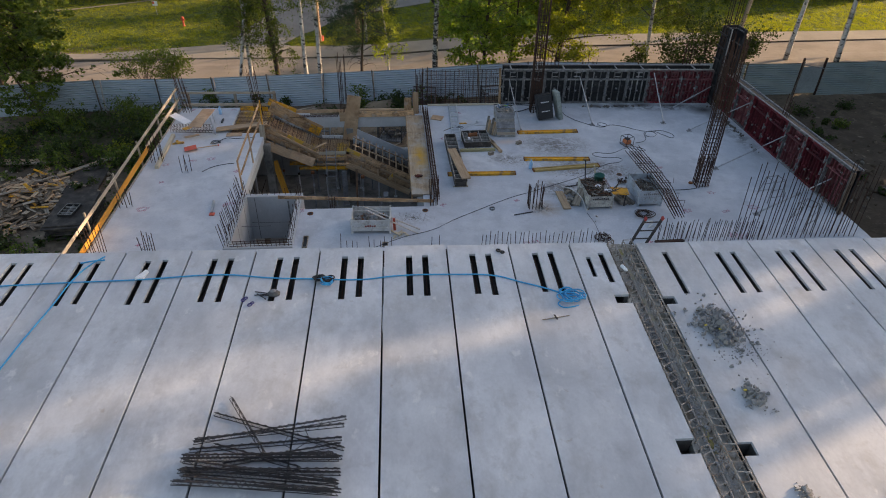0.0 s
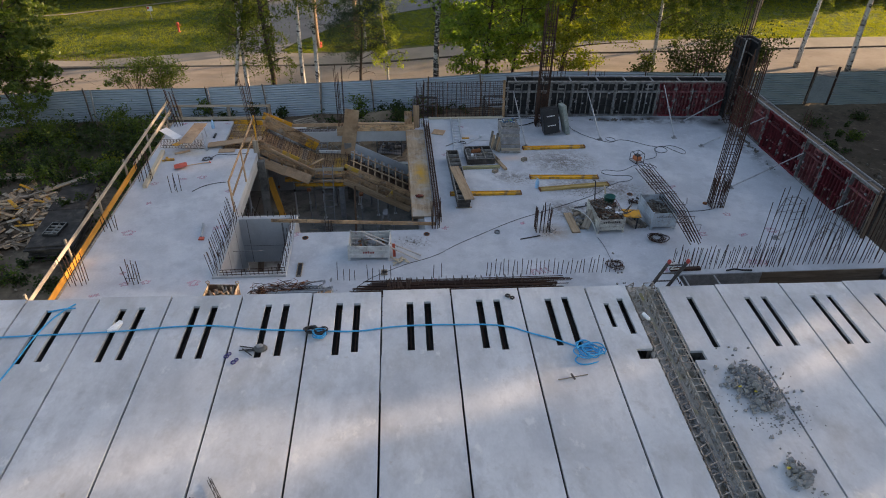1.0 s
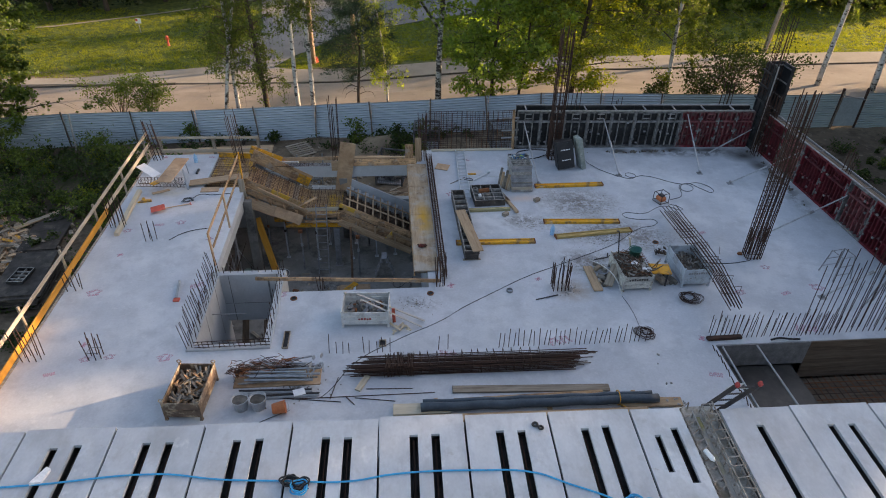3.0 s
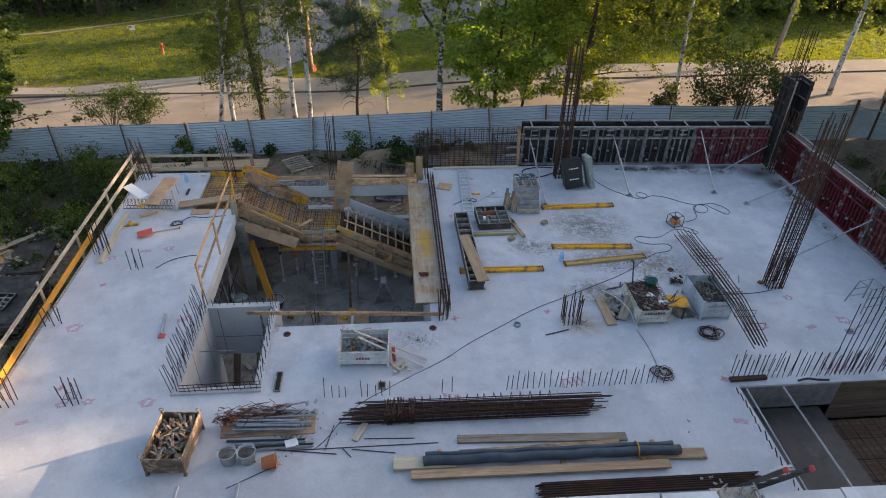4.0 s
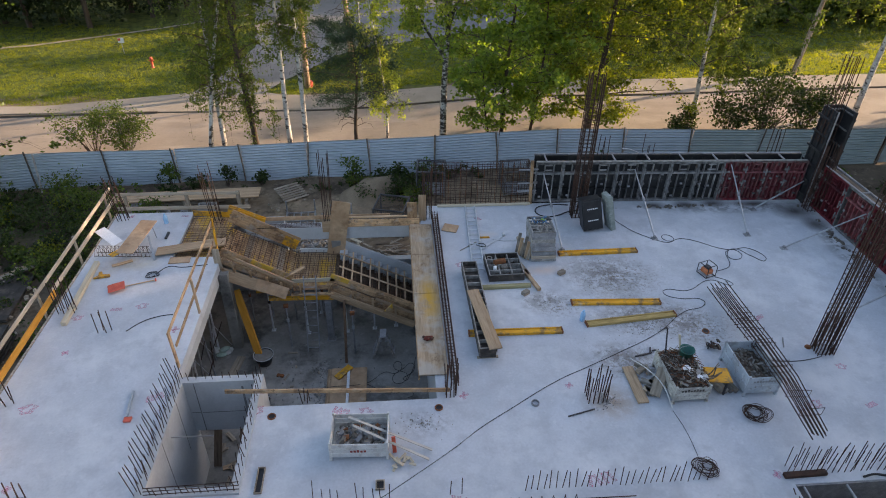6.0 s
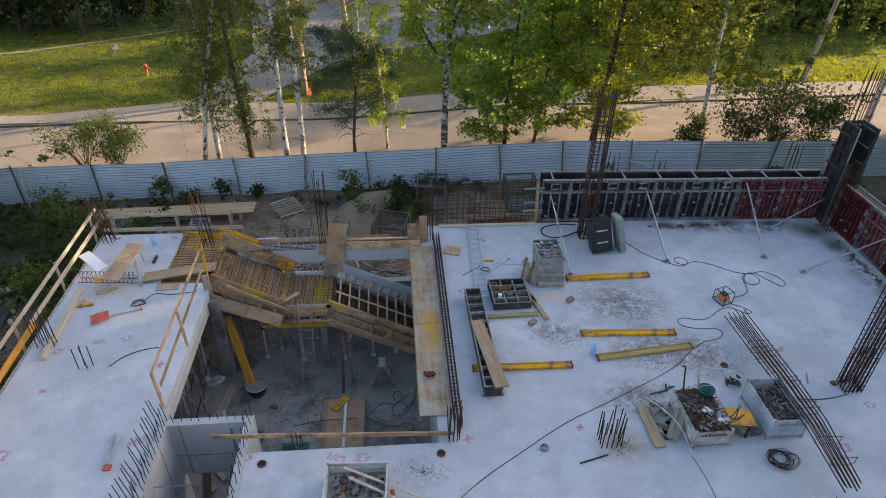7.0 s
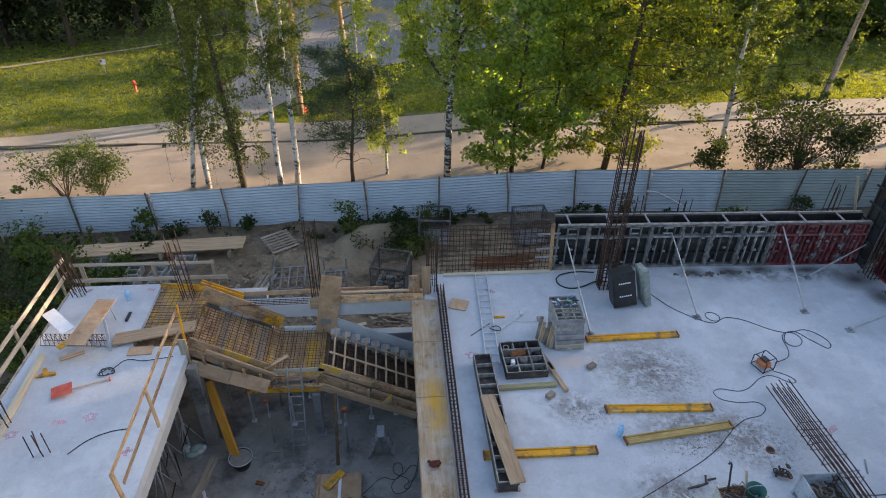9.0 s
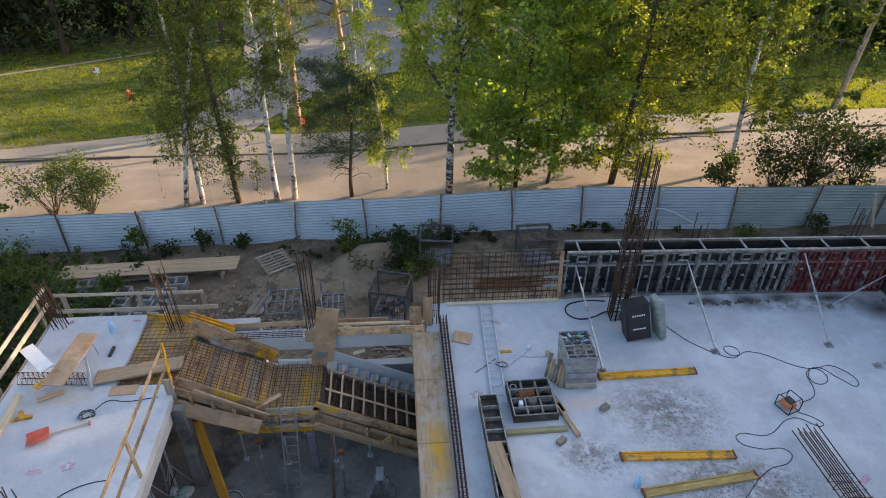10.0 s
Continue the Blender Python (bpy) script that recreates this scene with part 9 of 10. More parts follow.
for x, y, r, kd in ((-9.0, 0.55, 0.16, "ring"), (-8.3, -2.0, 0.09, "ring"), (-7.75, -1.95, 0.09, "ring"), (-8.5, -1.5, 0.09, "cross"), (-8.9, -2.45, 0.12, "bars"), (-6.45, -2.05, 0.14, "ring"), (-6.3, 0.75, 0.2, "bars"), (-8.2, 3.9, 0.14, "bars"), (-7.6, 4.0, 0.12, "ring"), (-8.9, 2.3, 0.1, "cross"), (-9.1, 3.6, 0.1, "ring"), (-2.1, 0.05, 0.2, "bars"), (-1.6, 0.02, 0.12, "ring"), (0.35, -2.35, 0.22, "bars"), (0.55, -2.5, 0.1, "ring"), (3.2, -2.0, 0.3, "bars"), (6.75, -2.15, 0.1, "cross"), (9.7, -1.95, 0.3, "bars"), (6.6, -3.4, 0.16, "bars"), (9.9, 0.7, 0.1, "ring"), (9.9, -0.5, 0.14, "bars"), (10.9, -0.3, 0.16, "ring"), (8.8, 2.6, 0.14, "bars"), (8.6, -0.4, 0.12, "ring"), (3.1, 0.5, 0.1, "cross"), (1.05, 5.4, 0.12, "ring"), (1.9, 7.9, 0.12, "bars"), (0.62, 0.35, 0.12, "cross"), (-4.0, 0.2, 0.12, "ring"), (-9.3, 8.6, 0.08, "cross"), (-7.6, 8.55, 0.1, "bars"), (-6.5, 3.0, 0.12, "cross"), (10.4, 2.2, 0.12, "bars")):
    mark(x, y, r, kd, rnd(-30, 30))


# ---- trodden dirt and grout on the deck, thin and uneven ----
def crumbs(name, cx, cy, rx, ry, n, seed, material, label, z=0.0, lo=0.01, hi=0.04, m=None):
    random.seed(seed)
    g = Geo()
    for _ in range(n):
        a, k = rnd(0, 6.28), abs(random.gauss(0, 0.5))
        s = rnd(lo, hi)
        mm = pose(cx + rx * k * math.cos(a), cy + ry * k * math.sin(a), z + s * 0.25, rnd(0, 60), rnd(0, 60), rnd(0, 360))
        if m is not None:
            mm = m @ mm
        g.box(-s / 2, -s * 0.4, -s * 0.3, s / 2, s * 0.4, s * 0.3, mm, c=s * 0.15)
    return tagged(part(name, g, material), label, "debris", kind="stuff")


crumbs("dirt_crumbs", 5.3, 4.5, 1.3, 1.0, 160, 3, SCRAP, "dark crumbs trodden into the deck", lo=0.008, hi=0.024)
crumbs("dirt_crumbs", 5.6, 2.3, 1.4, 0.5, 160, 4, SCRAP, "dark crumbs trodden into the deck", lo=0.008, hi=0.024)
crumbs("rubble_crumbs", 3.85, 0.0, 0.3, 0.3, 120, 5, RUBBLE, "crumbs of broken concrete round the starter bars", lo=0.01, hi=0.04)
crumbs("grout_lumps", 8.6, 8.35, 3.6, 0.1, 50, 6, KERB, "dark grout lumps along the foot of the formwork", lo=0.03, hi=0.12)
crumbs("grout_lumps", 13.1, 6.0, 0.15, 2.6, 40, 7, KERB, "dark grout lumps along the foot of the formwork", lo=0.03, hi=0.12)
crumbs("dirt_crumbs", -0.4, -0.4, 0.6, 0.4, 70, 8, SCRAP, "dark crumbs near the container", lo=0.01, hi=0.03)
crumbs("dirt_crumbs", -3.2, -3.2, 1.0, 0.5, 120, 9, SCRAP, "dark crumbs near the prop pile", lo=0.01, hi=0.04)

# ---- things on the upper slabs ----
def uz(y):
    """Height of the upper slabs at y."""
    return UZ + 0.035 * (y + 7.42)


def girder(p, q, parent):
    """A thin lattice girder: two lower wires, a top wire and a zigzag."""
    m, n = along(p, q)
    g = Geo()
    for y, z in ((-0.025, 0.0), (0.025, 0.0), (0.0, 0.05)):
        g.tube([(0, y, z), (n, y, z)], 0.006, 4)
    k = int(n / 0.12)
    for sgn in (-1, 1):
        pts = []
        for i in range(2 * k + 1):
            pts.append((n * i / (2 * k), 0.025 * sgn if i % 2 == 0 else 0.0, 0.0 if i % 2 == 0 else 0.075))
        g.tube(pts, 0.0045, 3, cap=False)
    return part("girder", g, DARKBAR, parent, at=m)


gp = thing("girder_pile", "loose pile of thin dark lattice girders on the slabs", "rebar pile")
GS = [(-3.58, -11.25, -1.74, -11.94), (-3.4, -10.99, -2.78, -11.98), (-3.75, -11.75, -1.73, -11.46), (-3.73, -11.73, -1.75, -11.6), (-3.79, -11.84, -1.78, -11.77), (-3.82, -11.98, -1.8, -12.11), (-3.84, -11.95, -1.83, -12.07), (-3.81, -12.04, -1.78, -12.52), (-3.81, -12.12, -1.77, -12.31), (-3.81, -12.15, -1.82, -12.47), (-3.75, -12.26, -1.85, -12.6), (-3.85, -12.34, -1.78, -12.64), (-3.48, -11.77, -2.3, -12.2), (-3.3, -12.1, -1.79, -11.88)]
random.seed(8)
for k, (xa, ya, xb, yb) in enumerate(GS):
    za = 0.012 + 0.022 * (k % 4)
    girder((xa, ya, uz(ya) + za), (xb, yb, uz(yb) + za), gp)
    if 4 < k < 12:
        girder((xa + rnd(-0.04, 0.04), ya - 0.05, uz(ya) + za + 0.05), (xb + rnd(-0.05, 0.05), yb + rnd(-0.02, 0.05), uz(yb) + za + 0.05), gp)
part("wire_loop", Geo().tube([(-2.5, -11.75, uz(-11.7) + 0.1), (-2.55, -11.85, uz(-11.8) + 0.06), (-2.4, -11.95, uz(-11.9) + 0.06), (-2.2, -11.8, uz(-11.8) + 0.06), (-2.28, -11.65, uz(-11.6) + 0.1)], 0.006, 4), DARKBAR, gp)
RP = [(-7.84, -8.24), (-6.91, -8.21), (-5.57, -8.19), (-4.02, -8.13), (-3.21, -8.26), (-2.4, -8.33), (-1.6, -8.39), (-0.99, -8.32), (0.03, -8.33), (0.85, -8.42), (1.23, -8.6), (1.62, -8.78), (1.97, -8.98)]
cable("rope", [(-9.6, -8.3, uz(-8.3))] + [(x, y, uz(y) + 0.002) for x, y in RP], 0.013, BLUE, "long bright blue rope across the slabs", "rope")
cable("rope", [(-7.05, -11.2, uz(-11.2)), (-6.94, -10.21, uz(-10.2)), (-6.87, -9.62, uz(-9.6)), (-6.74, -8.77, uz(-8.8)), (-6.64, -8.18, uz(-8.2) + 0.03), (-6.51, -7.71, uz(-7.7)), (-6.32, -7.5, uz(-7.5) + 0.02)], 0.013, BLUE, "bright blue rope end on the slabs", "rope")
cable("rope", [(-6.7, -7.66, uz(-7.6)), (-6.5, -7.6, uz(-7.6)), (-6.3, -7.58, uz(-7.6))], 0.013, BLUE, "short bright blue rope end on the slabs", "rope")
cable("rope_coil", loops(2.0, -8.95, 0.15, 3, uz(-9.0), 12, 0.8) + loops(2.12, -9.05, 0.24, 3, uz(-9.0) + 0.02, 15, 0.6) + loops(2.02, -9.1, 0.2, 3, uz(-9.0) + 0.03, 16, 0.9) + [(2.3, -9.1, uz(-9.1)), (2.05, -9.3, uz(-9.3)), (1.8, -9.25, uz(-9.2)), (1.9, -9.1, uz(-9.1))], 0.011, BLUE, "tangled coil of bright blue rope on the slabs", "rope")
cable("rope_knot", loops(-2.34, -8.36, 0.13, 5, uz(-8.4) + 0.01, 13, 0.6) + loops(-2.2, -8.42, 0.12, 5, uz(-8.4) + 0.03, 43, 0.7), 0.012, BLACKR, "tangle of dark cable knotted to the rope", "cable")
cable("rope_knot", loops(-2.2, -8.48, 0.13, 4, uz(-8.5) + 0.04, 14, 0.8), 0.011, BLUE, "loops of blue rope in the knot", "rope")
mt = thing("work_glove", "dark trowel with a grey bag and loose pins", "trowel", pose(-3.1, -8.7, uz(-8.7)) @ Matrix.Diagonal((0.78, 0.78, 0.8, 1)))
part("bag", Geo().lathe([(0.0, 0.0), (0.12, 0.0), (0.13, 0.04), (0.08, 0.09), (0.0, 0.1)], pose(0, 0, 0.005, 0, 0, 0) @ Matrix.Diagonal((1.1, 0.8, 1, 1)), 14), RIB, mt, smooth=True)
part("patch", Geo().lathe([(0.0, 0.115), (0.075, 0.1), (0.09, 0.075)], pose(-0.01, 0.01, 0) @ Matrix.Diagonal((1, 0.8, 1, 1)), 12), GREYRIB, mt, smooth=True)
for k, (a, b, c, d) in enumerate(((-0.1, 0.02, -0.42, 0.1), (-0.1, 0.0, -0.42, -0.02), (-0.36, 0.02, -0.15, -0.18), (-0.1, -0.05, -0.3, -0.04))):
    part("pin", Geo().tube([(a, b, 0.02), (c, d, 0.02)], 0.012, 5), DARKBAR, mt)
NAVY = mat("dark_violet_plastic", (0.04, 0.03, 0.14), (0.07, 0.05, 0.2), 0.5, 8, 40, 0.05)
for x, y in ((-3.6, -8.83), (-3.47, -8.96)):
    g = Geo().ring((x, y, uz(y) + 0.012), 0.034, 0.01, 14, 5).ring((x + 0.035, y + 0.05, uz(y) + 0.013), 0.028, 0.009, 14, 5)
    tagged(part("plastic_clip", g, NAVY), "small dark violet plastic clip on the slabs", "clip", "plastic clips")
tagged(part("black_clamp", Geo().ring((0.98, -7.66, uz(-7.7) + 0.02), 0.035, 0.016, 12, 5).ring((1.05, -7.72, uz(-7.7) + 0.02), 0.03, 0.016, 12, 5), BLACKR), "small black clamp on the slabs", "clamp")
lone("thin_stick", (1.44, -9.6, uz(-9.6) + 0.012), (1.92, -9.52, uz(-9.5) + 0.012), 0.014, 0.014, OLDWOOD, "thin rusty rod on the slabs", "rod", c=0.004)
lone("thin_stick", (1.66, -9.5, uz(-9.5) + 0.026), (1.69, -9.62, uz(-9.6) + 0.026), 0.03, 0.014, DARKBAR, "short dark clip on the slabs", "clip", c=0.004)
tagged(part("white_sheet_scrap", Geo().prism([(-0.08, -0.12), (0.05, -0.1), (0.09, 0.1), (0.03, 0.13)], 0.0, 0.06, pose(-5.5, -8.08, uz(-8.1), 0, 10, 0)), WHITE), "scrap of white foam in a slab slot", "foam")
tagged(part("white_bottle", Geo().lathe([(0, 0), (0.035, 0), (0.035, 0.16), (0.015, 0.2), (0, 0.2)], pose(3.24, -8.2, uz(-8.1) - 0.03, 80, 0, 10), 10), WHITE), "small white bottle in the joint", "bottle")


def rubble_heap(cx, cy, r, n, seed, label, stretch=1.2):
    """A heap of broken pieces, each its own shape."""
    random.seed(seed)
    th = thing("rubble_heap", label, "rubble", pose(cx, cy, uz(cy), 2.0))
    shapes = []
    for _ in range(6):
        pts = [Vector((rnd(-1, 1), rnd(-1, 1), rnd(-0.7, 0.7))).normalized() * rnd(0.7, 1) for _ in range(10)]
        bm = bmesh.new()
        for p in pts:
            bm.verts.new(p)
        bmesh.ops.convex_hull(bm, input=bm.verts)
        me = bpy.data.meshes.new("piece")
        bm.to_mesh(me)
        bm.free()
        me.materials.append(RUBBLE)
        shapes.append(me)
    for k in range(n):
        a, q = rnd(0, 6.28), abs(random.gauss(0, 0.46))
        q = min(q, 1.05)
        s = (0.014 + 0.055 * rnd(0, 1) ** 2) * (1.1 if q < 0.6 else 0.8)
        z = max(0, 0.13 * (1 - q * 1.4)) * rnd(0.2, 1) + s * 0.45
        part("piece", shapes[k % 6], None, th, at=pose(r * q * math.cos(a) * 0.8, r * q * stretch * math.sin(a), z, rnd(0, 360), rnd(0, 360), 0) @ Matrix.Diagonal((s, s * rnd(0.6, 1), s * 0.7, 1)))
    return th


rubble_heap(4.36, -9.95, 0.82, 560, 3, "heap of grey broken concrete on the slabs", 1.05)
rubble_heap(4.25, -11.42, 0.34, 170, 4, "small heap of broken concrete with yellow foam")
rubble_heap(4.15, -13.0, 0.2, 60, 5, "small scatter of broken concrete on the slabs")
FOAM = mat("yellow_foam", (0.55, 0.42, 0.05), (0.65, 0.5, 0.1), 0.8, 9, 40, 0.2)
for x, y in ((4.12, -11.33), (4.18, -11.45), (4.3, -10.05), (4.1, -9.95)):
    tagged(part("foam_lump", Geo().lathe([(0, 0), (0.03, 0.008), (0.022, 0.03), (0, 0.036)], pose(x, y, uz(y) + 0.07, 20, 10, 0) @ Matrix.Diagonal((1, 0.6, 1, 1)), 7), FOAM), "lump of yellow foam in the rubble", "foam", "foam lumps")
crumbs("slab_crumbs", 4.45, -10.3, 0.6, 0.7, 320, 21, RUBBLE, "crumbs of concrete scattered on the slabs", z=uz(-10.6), lo=0.008, hi=0.03)
crumbs("joint_debris", 3.3, -10.2, 0.14, 3.6, 900, 23, RUBBLE, "crumbs lying in the joint between the slabs", z=UZ - 0.24, lo=0.02, hi=0.05)

# ---- yard beside the deck: timber heap and sheet stacks ----
def on_ground(x, y, dz=0.0):
    return ground_height(x, y) + dz


ROTTEN = mat("rotten_board", (0.1, 0.07, 0.045), (0.24, 0.18, 0.13), 0.9, 2.2, 9, 0.3, stretch=(0.5, 7, 7), var=0.35, grain=0.35)
wh = thing("timber_heap", "large heap of broken boards and yellow offcuts on the soil", "timber heap", pose(-16.7, 6.9, -3.35))
random.seed(14)
for k in range(300):
    a, q = rnd(0, 6.28), math.sqrt(rnd(0, 1))
    x, y = 1.9 * q * math.cos(a), 2.6 * q * math.sin(a)
    z = 0.5 * (1 - q) * rnd(0.2, 1) + rnd(0.02, 0.1)
    n = rnd(0.2, 0.75) if k % 9 or k % 14 == 0 else rnd(0.9, 1.4)
    d = Vector((rnd(-1, 1), rnd(-1, 1), rnd(-0.1, 0.1))).normalized() * n
    board("broken_board", (x, y, z), (x + d.x, y + d.y, max(0.03, z + d.z)), rnd(0.06, 0.2), 0.03, YELLOW if k % 14 == 0 else (WOOD, ROTTEN, SHUT, ROTTEN, OLDWOOD)[k % 5], wh)
for k, (xa, ya, xb, yb) in enumerate(((-19.3, 10.2, -16.8, 10.1), (-19.0, 10.5, -17.0, 10.4), (-15.6, 9.3, -13.6, 11.0), (-15.9, 8.9, -14.3, 10.6))):
    lone("plank", (xa, ya, on_ground(xa, ya, 0.18)), (xb, yb, on_ground(xb, yb, 0.2)), 0.22, 0.05, WOOD if k % 2 else OLDWOOD, "weathered plank lying across the heap", "plank")
STACKP = mat("worn_film_sheet", (0.035, 0.028, 0.024), (0.09, 0.075, 0.065), 0.7, 3, 30, 0.15, var=0.3)
stain(STACKP, (0.16, 0.13, 0.1), 2.5, 0.52, 0.66, 0.6)
sst = thing("sheet_stack", "stack of dark film-faced formwork sheets on the soil", "plywood stack", pose(-13.75, 5.2, on_ground(-13.8, 5.2, -0.05), 0, 0, 5))
for k in range(10):
    ox, oy = rnd(-0.1, 0.1), rnd(-0.14, 0.14)
    part("sheet", Geo().box(-0.72 + ox, -1.3 + oy, 0.1 + 0.055 * k, 0.72 + ox, 1.3 + oy, 0.15 + 0.055 * k, c=0.004), STACKP, sst)
for y in (-1.0, 1.0):
    part("bearer", Geo().box(-0.7, y - 0.05, 0.0, 0.7, y + 0.05, 0.098), OLDWOOD, sst)
gr = thing("steel_grid", "small black steel grid lying on the sheet stack", "grid", pose(-13.8, 5.05, on_ground(-13.8, 4.75, 0.6), 0, 0, -4))
grid_panel(gr, -0.28, -0.42, 0.28, 0.42, 0.0, 0.1, 2, 4, BLACKP)
s2 = thing("sheet_stack", "low stack of dark formwork sheets on the soil", "plywood stack", pose(-14.6, 8.7, on_ground(-14.6, 8.7, -0.03), 0, 0, 4))
for k in range(2):
    part("sheet", Geo().box(-0.7, -1.3 + 0.03 * k, 0.06 + 0.055 * k, 0.7, 1.25, 0.11 + 0.055 * k, c=0.004), STACKP, s2)
crumbs("soil_litter", -15.5, 8.0, 3.2, 4.0, 400, 31, OLDWOOD, "small wood scraps scattered on the soil", z=-3.33, lo=0.04, hi=0.2)

for k, (xa, ya, xb, yb) in enumerate(((17.6, 9.4, 18.9, 10.1), (18.8, 6.2, 20.0, 7.4), (16.6, 12.4, 18.1, 12.1))):
    lone("plank", (xa, ya, on_ground(xa, ya, 0.06)), (xb, yb, on_ground(xb, yb, 0.06)), 0.22, 0.04, OLDWOOD, "weathered plank lying on the dark soil", "plank")

# ---- yard behind the deck ----
pk = thing("plank_stack", "stack of long pale planks lying in front of the fence", "plank stack")
for k in range(3):
    board("plank", (-13.1, 15.25 - 0.28 * k, -2.95), (-6.7, 15.5 - 0.28 * k, -2.9), 0.27, 0.05, WOOD, pk)
for k in range(5):
    board("plank", (-10.9 + 0.1 * k, 14.85 + 0.05 * k, -3.25 + 0.055 * k), (-8.3 + 0.15 * k, 15.25 + 0.02 * k, -3.25 + 0.055 * k), 0.3, 0.045, OLDWOOD, pk)
for x in (-12.4, -9.8, -7.2):
    board("bearer", (x, 14.6, -3.1), (x, 15.6, -3.1), 0.12, 0.24, OLDWOOD, pk)


def hollow_block(x, y, rz, label="grey concrete shuttering block lying on the soil"):
    th = thing("shuttering_block", label, "concrete block", pose(x, y, on_ground(x, y, 0.0), 0, 0, rz), "shuttering blocks")
    for a in (-0.35, 0.0, 0.35):
        part("web", Geo().box(a - 0.03, -0.2, 0.0, a + 0.03, 0.2, 0.35, c=0.008), RUBBLE, th)
    for b in (-0.25, 0.2):
        part("face_shell", Geo().box(-0.38, b, 0.0, 0.38, b + 0.05, 0.36, c=0.008), RUBBLE, th)
    return th


hb = hollow_block(-11.9, 14.35, 8)
for x, y, r in ((-11.85, 13.5, 82), (-12.2, 13.0, 80), (-11.3, 13.1, 85), (-10.5, 13.7, 88), (-10.4, 13.0, 84), (-9.6, 13.6, 80), (-9.5, 12.9, 86), (-8.95, 13.6, 82), (-8.8, 14.35, 3), (-8.9, 12.8, 80), (-11.0, 12.4, 84), (-10.1, 12.3, 83), (-9.2, 12.2, 82)):
    copy_thing(hb, pose(x, y, on_ground(x, y), 0, 0, r))
pt = thing("pallet", "weathered slatted pallet tilted on the soil", "pallet", pose(-5.4, 15.5, -3.2, 14, 4, 38))
for k in range(7):
    part("slat", Geo().box(-0.6, -0.5 + 0.155 * k, 0.1, 0.6, -0.5 + 0.155 * k + 0.09, 0.122, c=0.004), OLDWOOD, pt)
for x in (-0.55, -0.05, 0.45):
    part("runner", Geo().box(x, -0.5, 0.0, x + 0.1, 0.53, 0.099, c=0.004), OLDWOOD, pt)


def steel_rack(x, y, rz, w, d, h, label):
    th = thing("steel_rack", label, "rack", pose(x, y, on_ground(x, y), 0, 0, rz))
    for a in (-w / 2, w / 2):
        for b in (-d / 2, d / 2):
            part("post", Geo().box(a - 0.03, b - 0.03, 0, a + 0.03, b + 0.03, h, c=0.006), GREYRIB, th)
        part("end_rail", Geo().box(a - 0.025, -d / 2 + 0.032, h * 0.4, a + 0.025, d / 2 - 0.032, h * 0.4 + 0.06), GREYRIB, th)
    for b in (-d / 2, 0, d / 2):
        part("side_rail", Geo().box(-w / 2 + 0.032, b - 0.025, h * 0.3, w / 2 - 0.032, b + 0.025, h * 0.3 + 0.06), GREYRIB, th)
    for k in range(1, 4):
        part("rung", Geo().box(-w / 2 + w * k / 4 - 0.02, -d / 2 + 0.03, h * 0.3 + 0.062, -w / 2 + w * k / 4 + 0.02, d / 2 - 0.03, h * 0.3 + 0.1), GREYRIB, th)


steel_rack(-4.7, 12.9, 3, 1.15, 1.3, 0.9, "grey steel storage rack standing on the soil")
steel_rack(-3.0, 12.7, 3, 0.8, 0.9, 0.9, "grey steel storage rack standing on the soil")
bt = thing("batten_bundle", "bundle of grey battens lying on the soil", "batten bundle")
for k in range(6):
    board("batten", (-6.0 + 0.1 * k, 12.5, -3.22 + 0.03 * (k % 2)), (-5.75 + 0.1 * k, 13.4, -3.22 + 0.03 * (k % 2)), 0.08, 0.06, OLDWOOD, bt)


def mesh_bin(x, y, rz, w, d, h, label):
    """A wire mesh bin on a steel frame."""
    th = thing("mesh_bin", label, "mesh bin", pose(x, y, on_ground(x, y, 0.02), 0, 0, rz))
    for a in (-w / 2, w / 2):
        for b in (-d / 2, d / 2):
            part("post", Geo().box(a - 0.03, b - 0.03, 0, a + 0.03, b + 0.03, h, c=0.006), RIB, th)
        part("top_rail", Geo().box(a - 0.025, -d / 2 + 0.032, h - 0.06, a + 0.025, d / 2 - 0.032, h), RIB, th)
    for b in (-d / 2, d / 2):
        part("top_rail", Geo().box(-w / 2 + 0.032, b - 0.025, h - 0.06, w / 2 - 0.032, b + 0.025, h), RIB, th)
        g = Geo()
        for k in range(1, 14):
            g.tube([(-w / 2 + w * k / 14, b, 0.1), (-w / 2 + w * k / 14, b, h - 0.06)], 0.006, 3, cap=False)
        for k in range(9):
            g.tube([(-w / 2, b, 0.1 + (h - 0.2) * k / 8), (w / 2, b, 0.1 + (h - 0.2) * k / 8)], 0.006, 3, cap=False)
        part("mesh_side", g, DARKBAR, th)
    for a in (-w / 2, w / 2):
        g = Geo()
        for k in range(1, 14):
            g.tube([(a, -d / 2 + d * k / 14, 0.1), (a, -d / 2 + d * k / 14, h - 0.06)], 0.006, 3, cap=False)
        for k in range(9):
            g.tube([(a, -d / 2, 0.1 + (h - 0.2) * k / 8), (a, d / 2, 0.1 + (h - 0.2) * k / 8)], 0.006, 3, cap=False)
        part("mesh_side", g, DARKBAR, th)
    part("bottom", Geo().box(-w / 2, -d / 2, 0.06, w / 2, d / 2, 0.095), GREYRIB, th)
    return th


st_heap = thing("stick_heap", "heap of broken sticks lying on the soil behind the stairwell", "timber heap", pose(-1.2, 10.5, on_ground(-1.2, 10.5)))
random.seed(57)
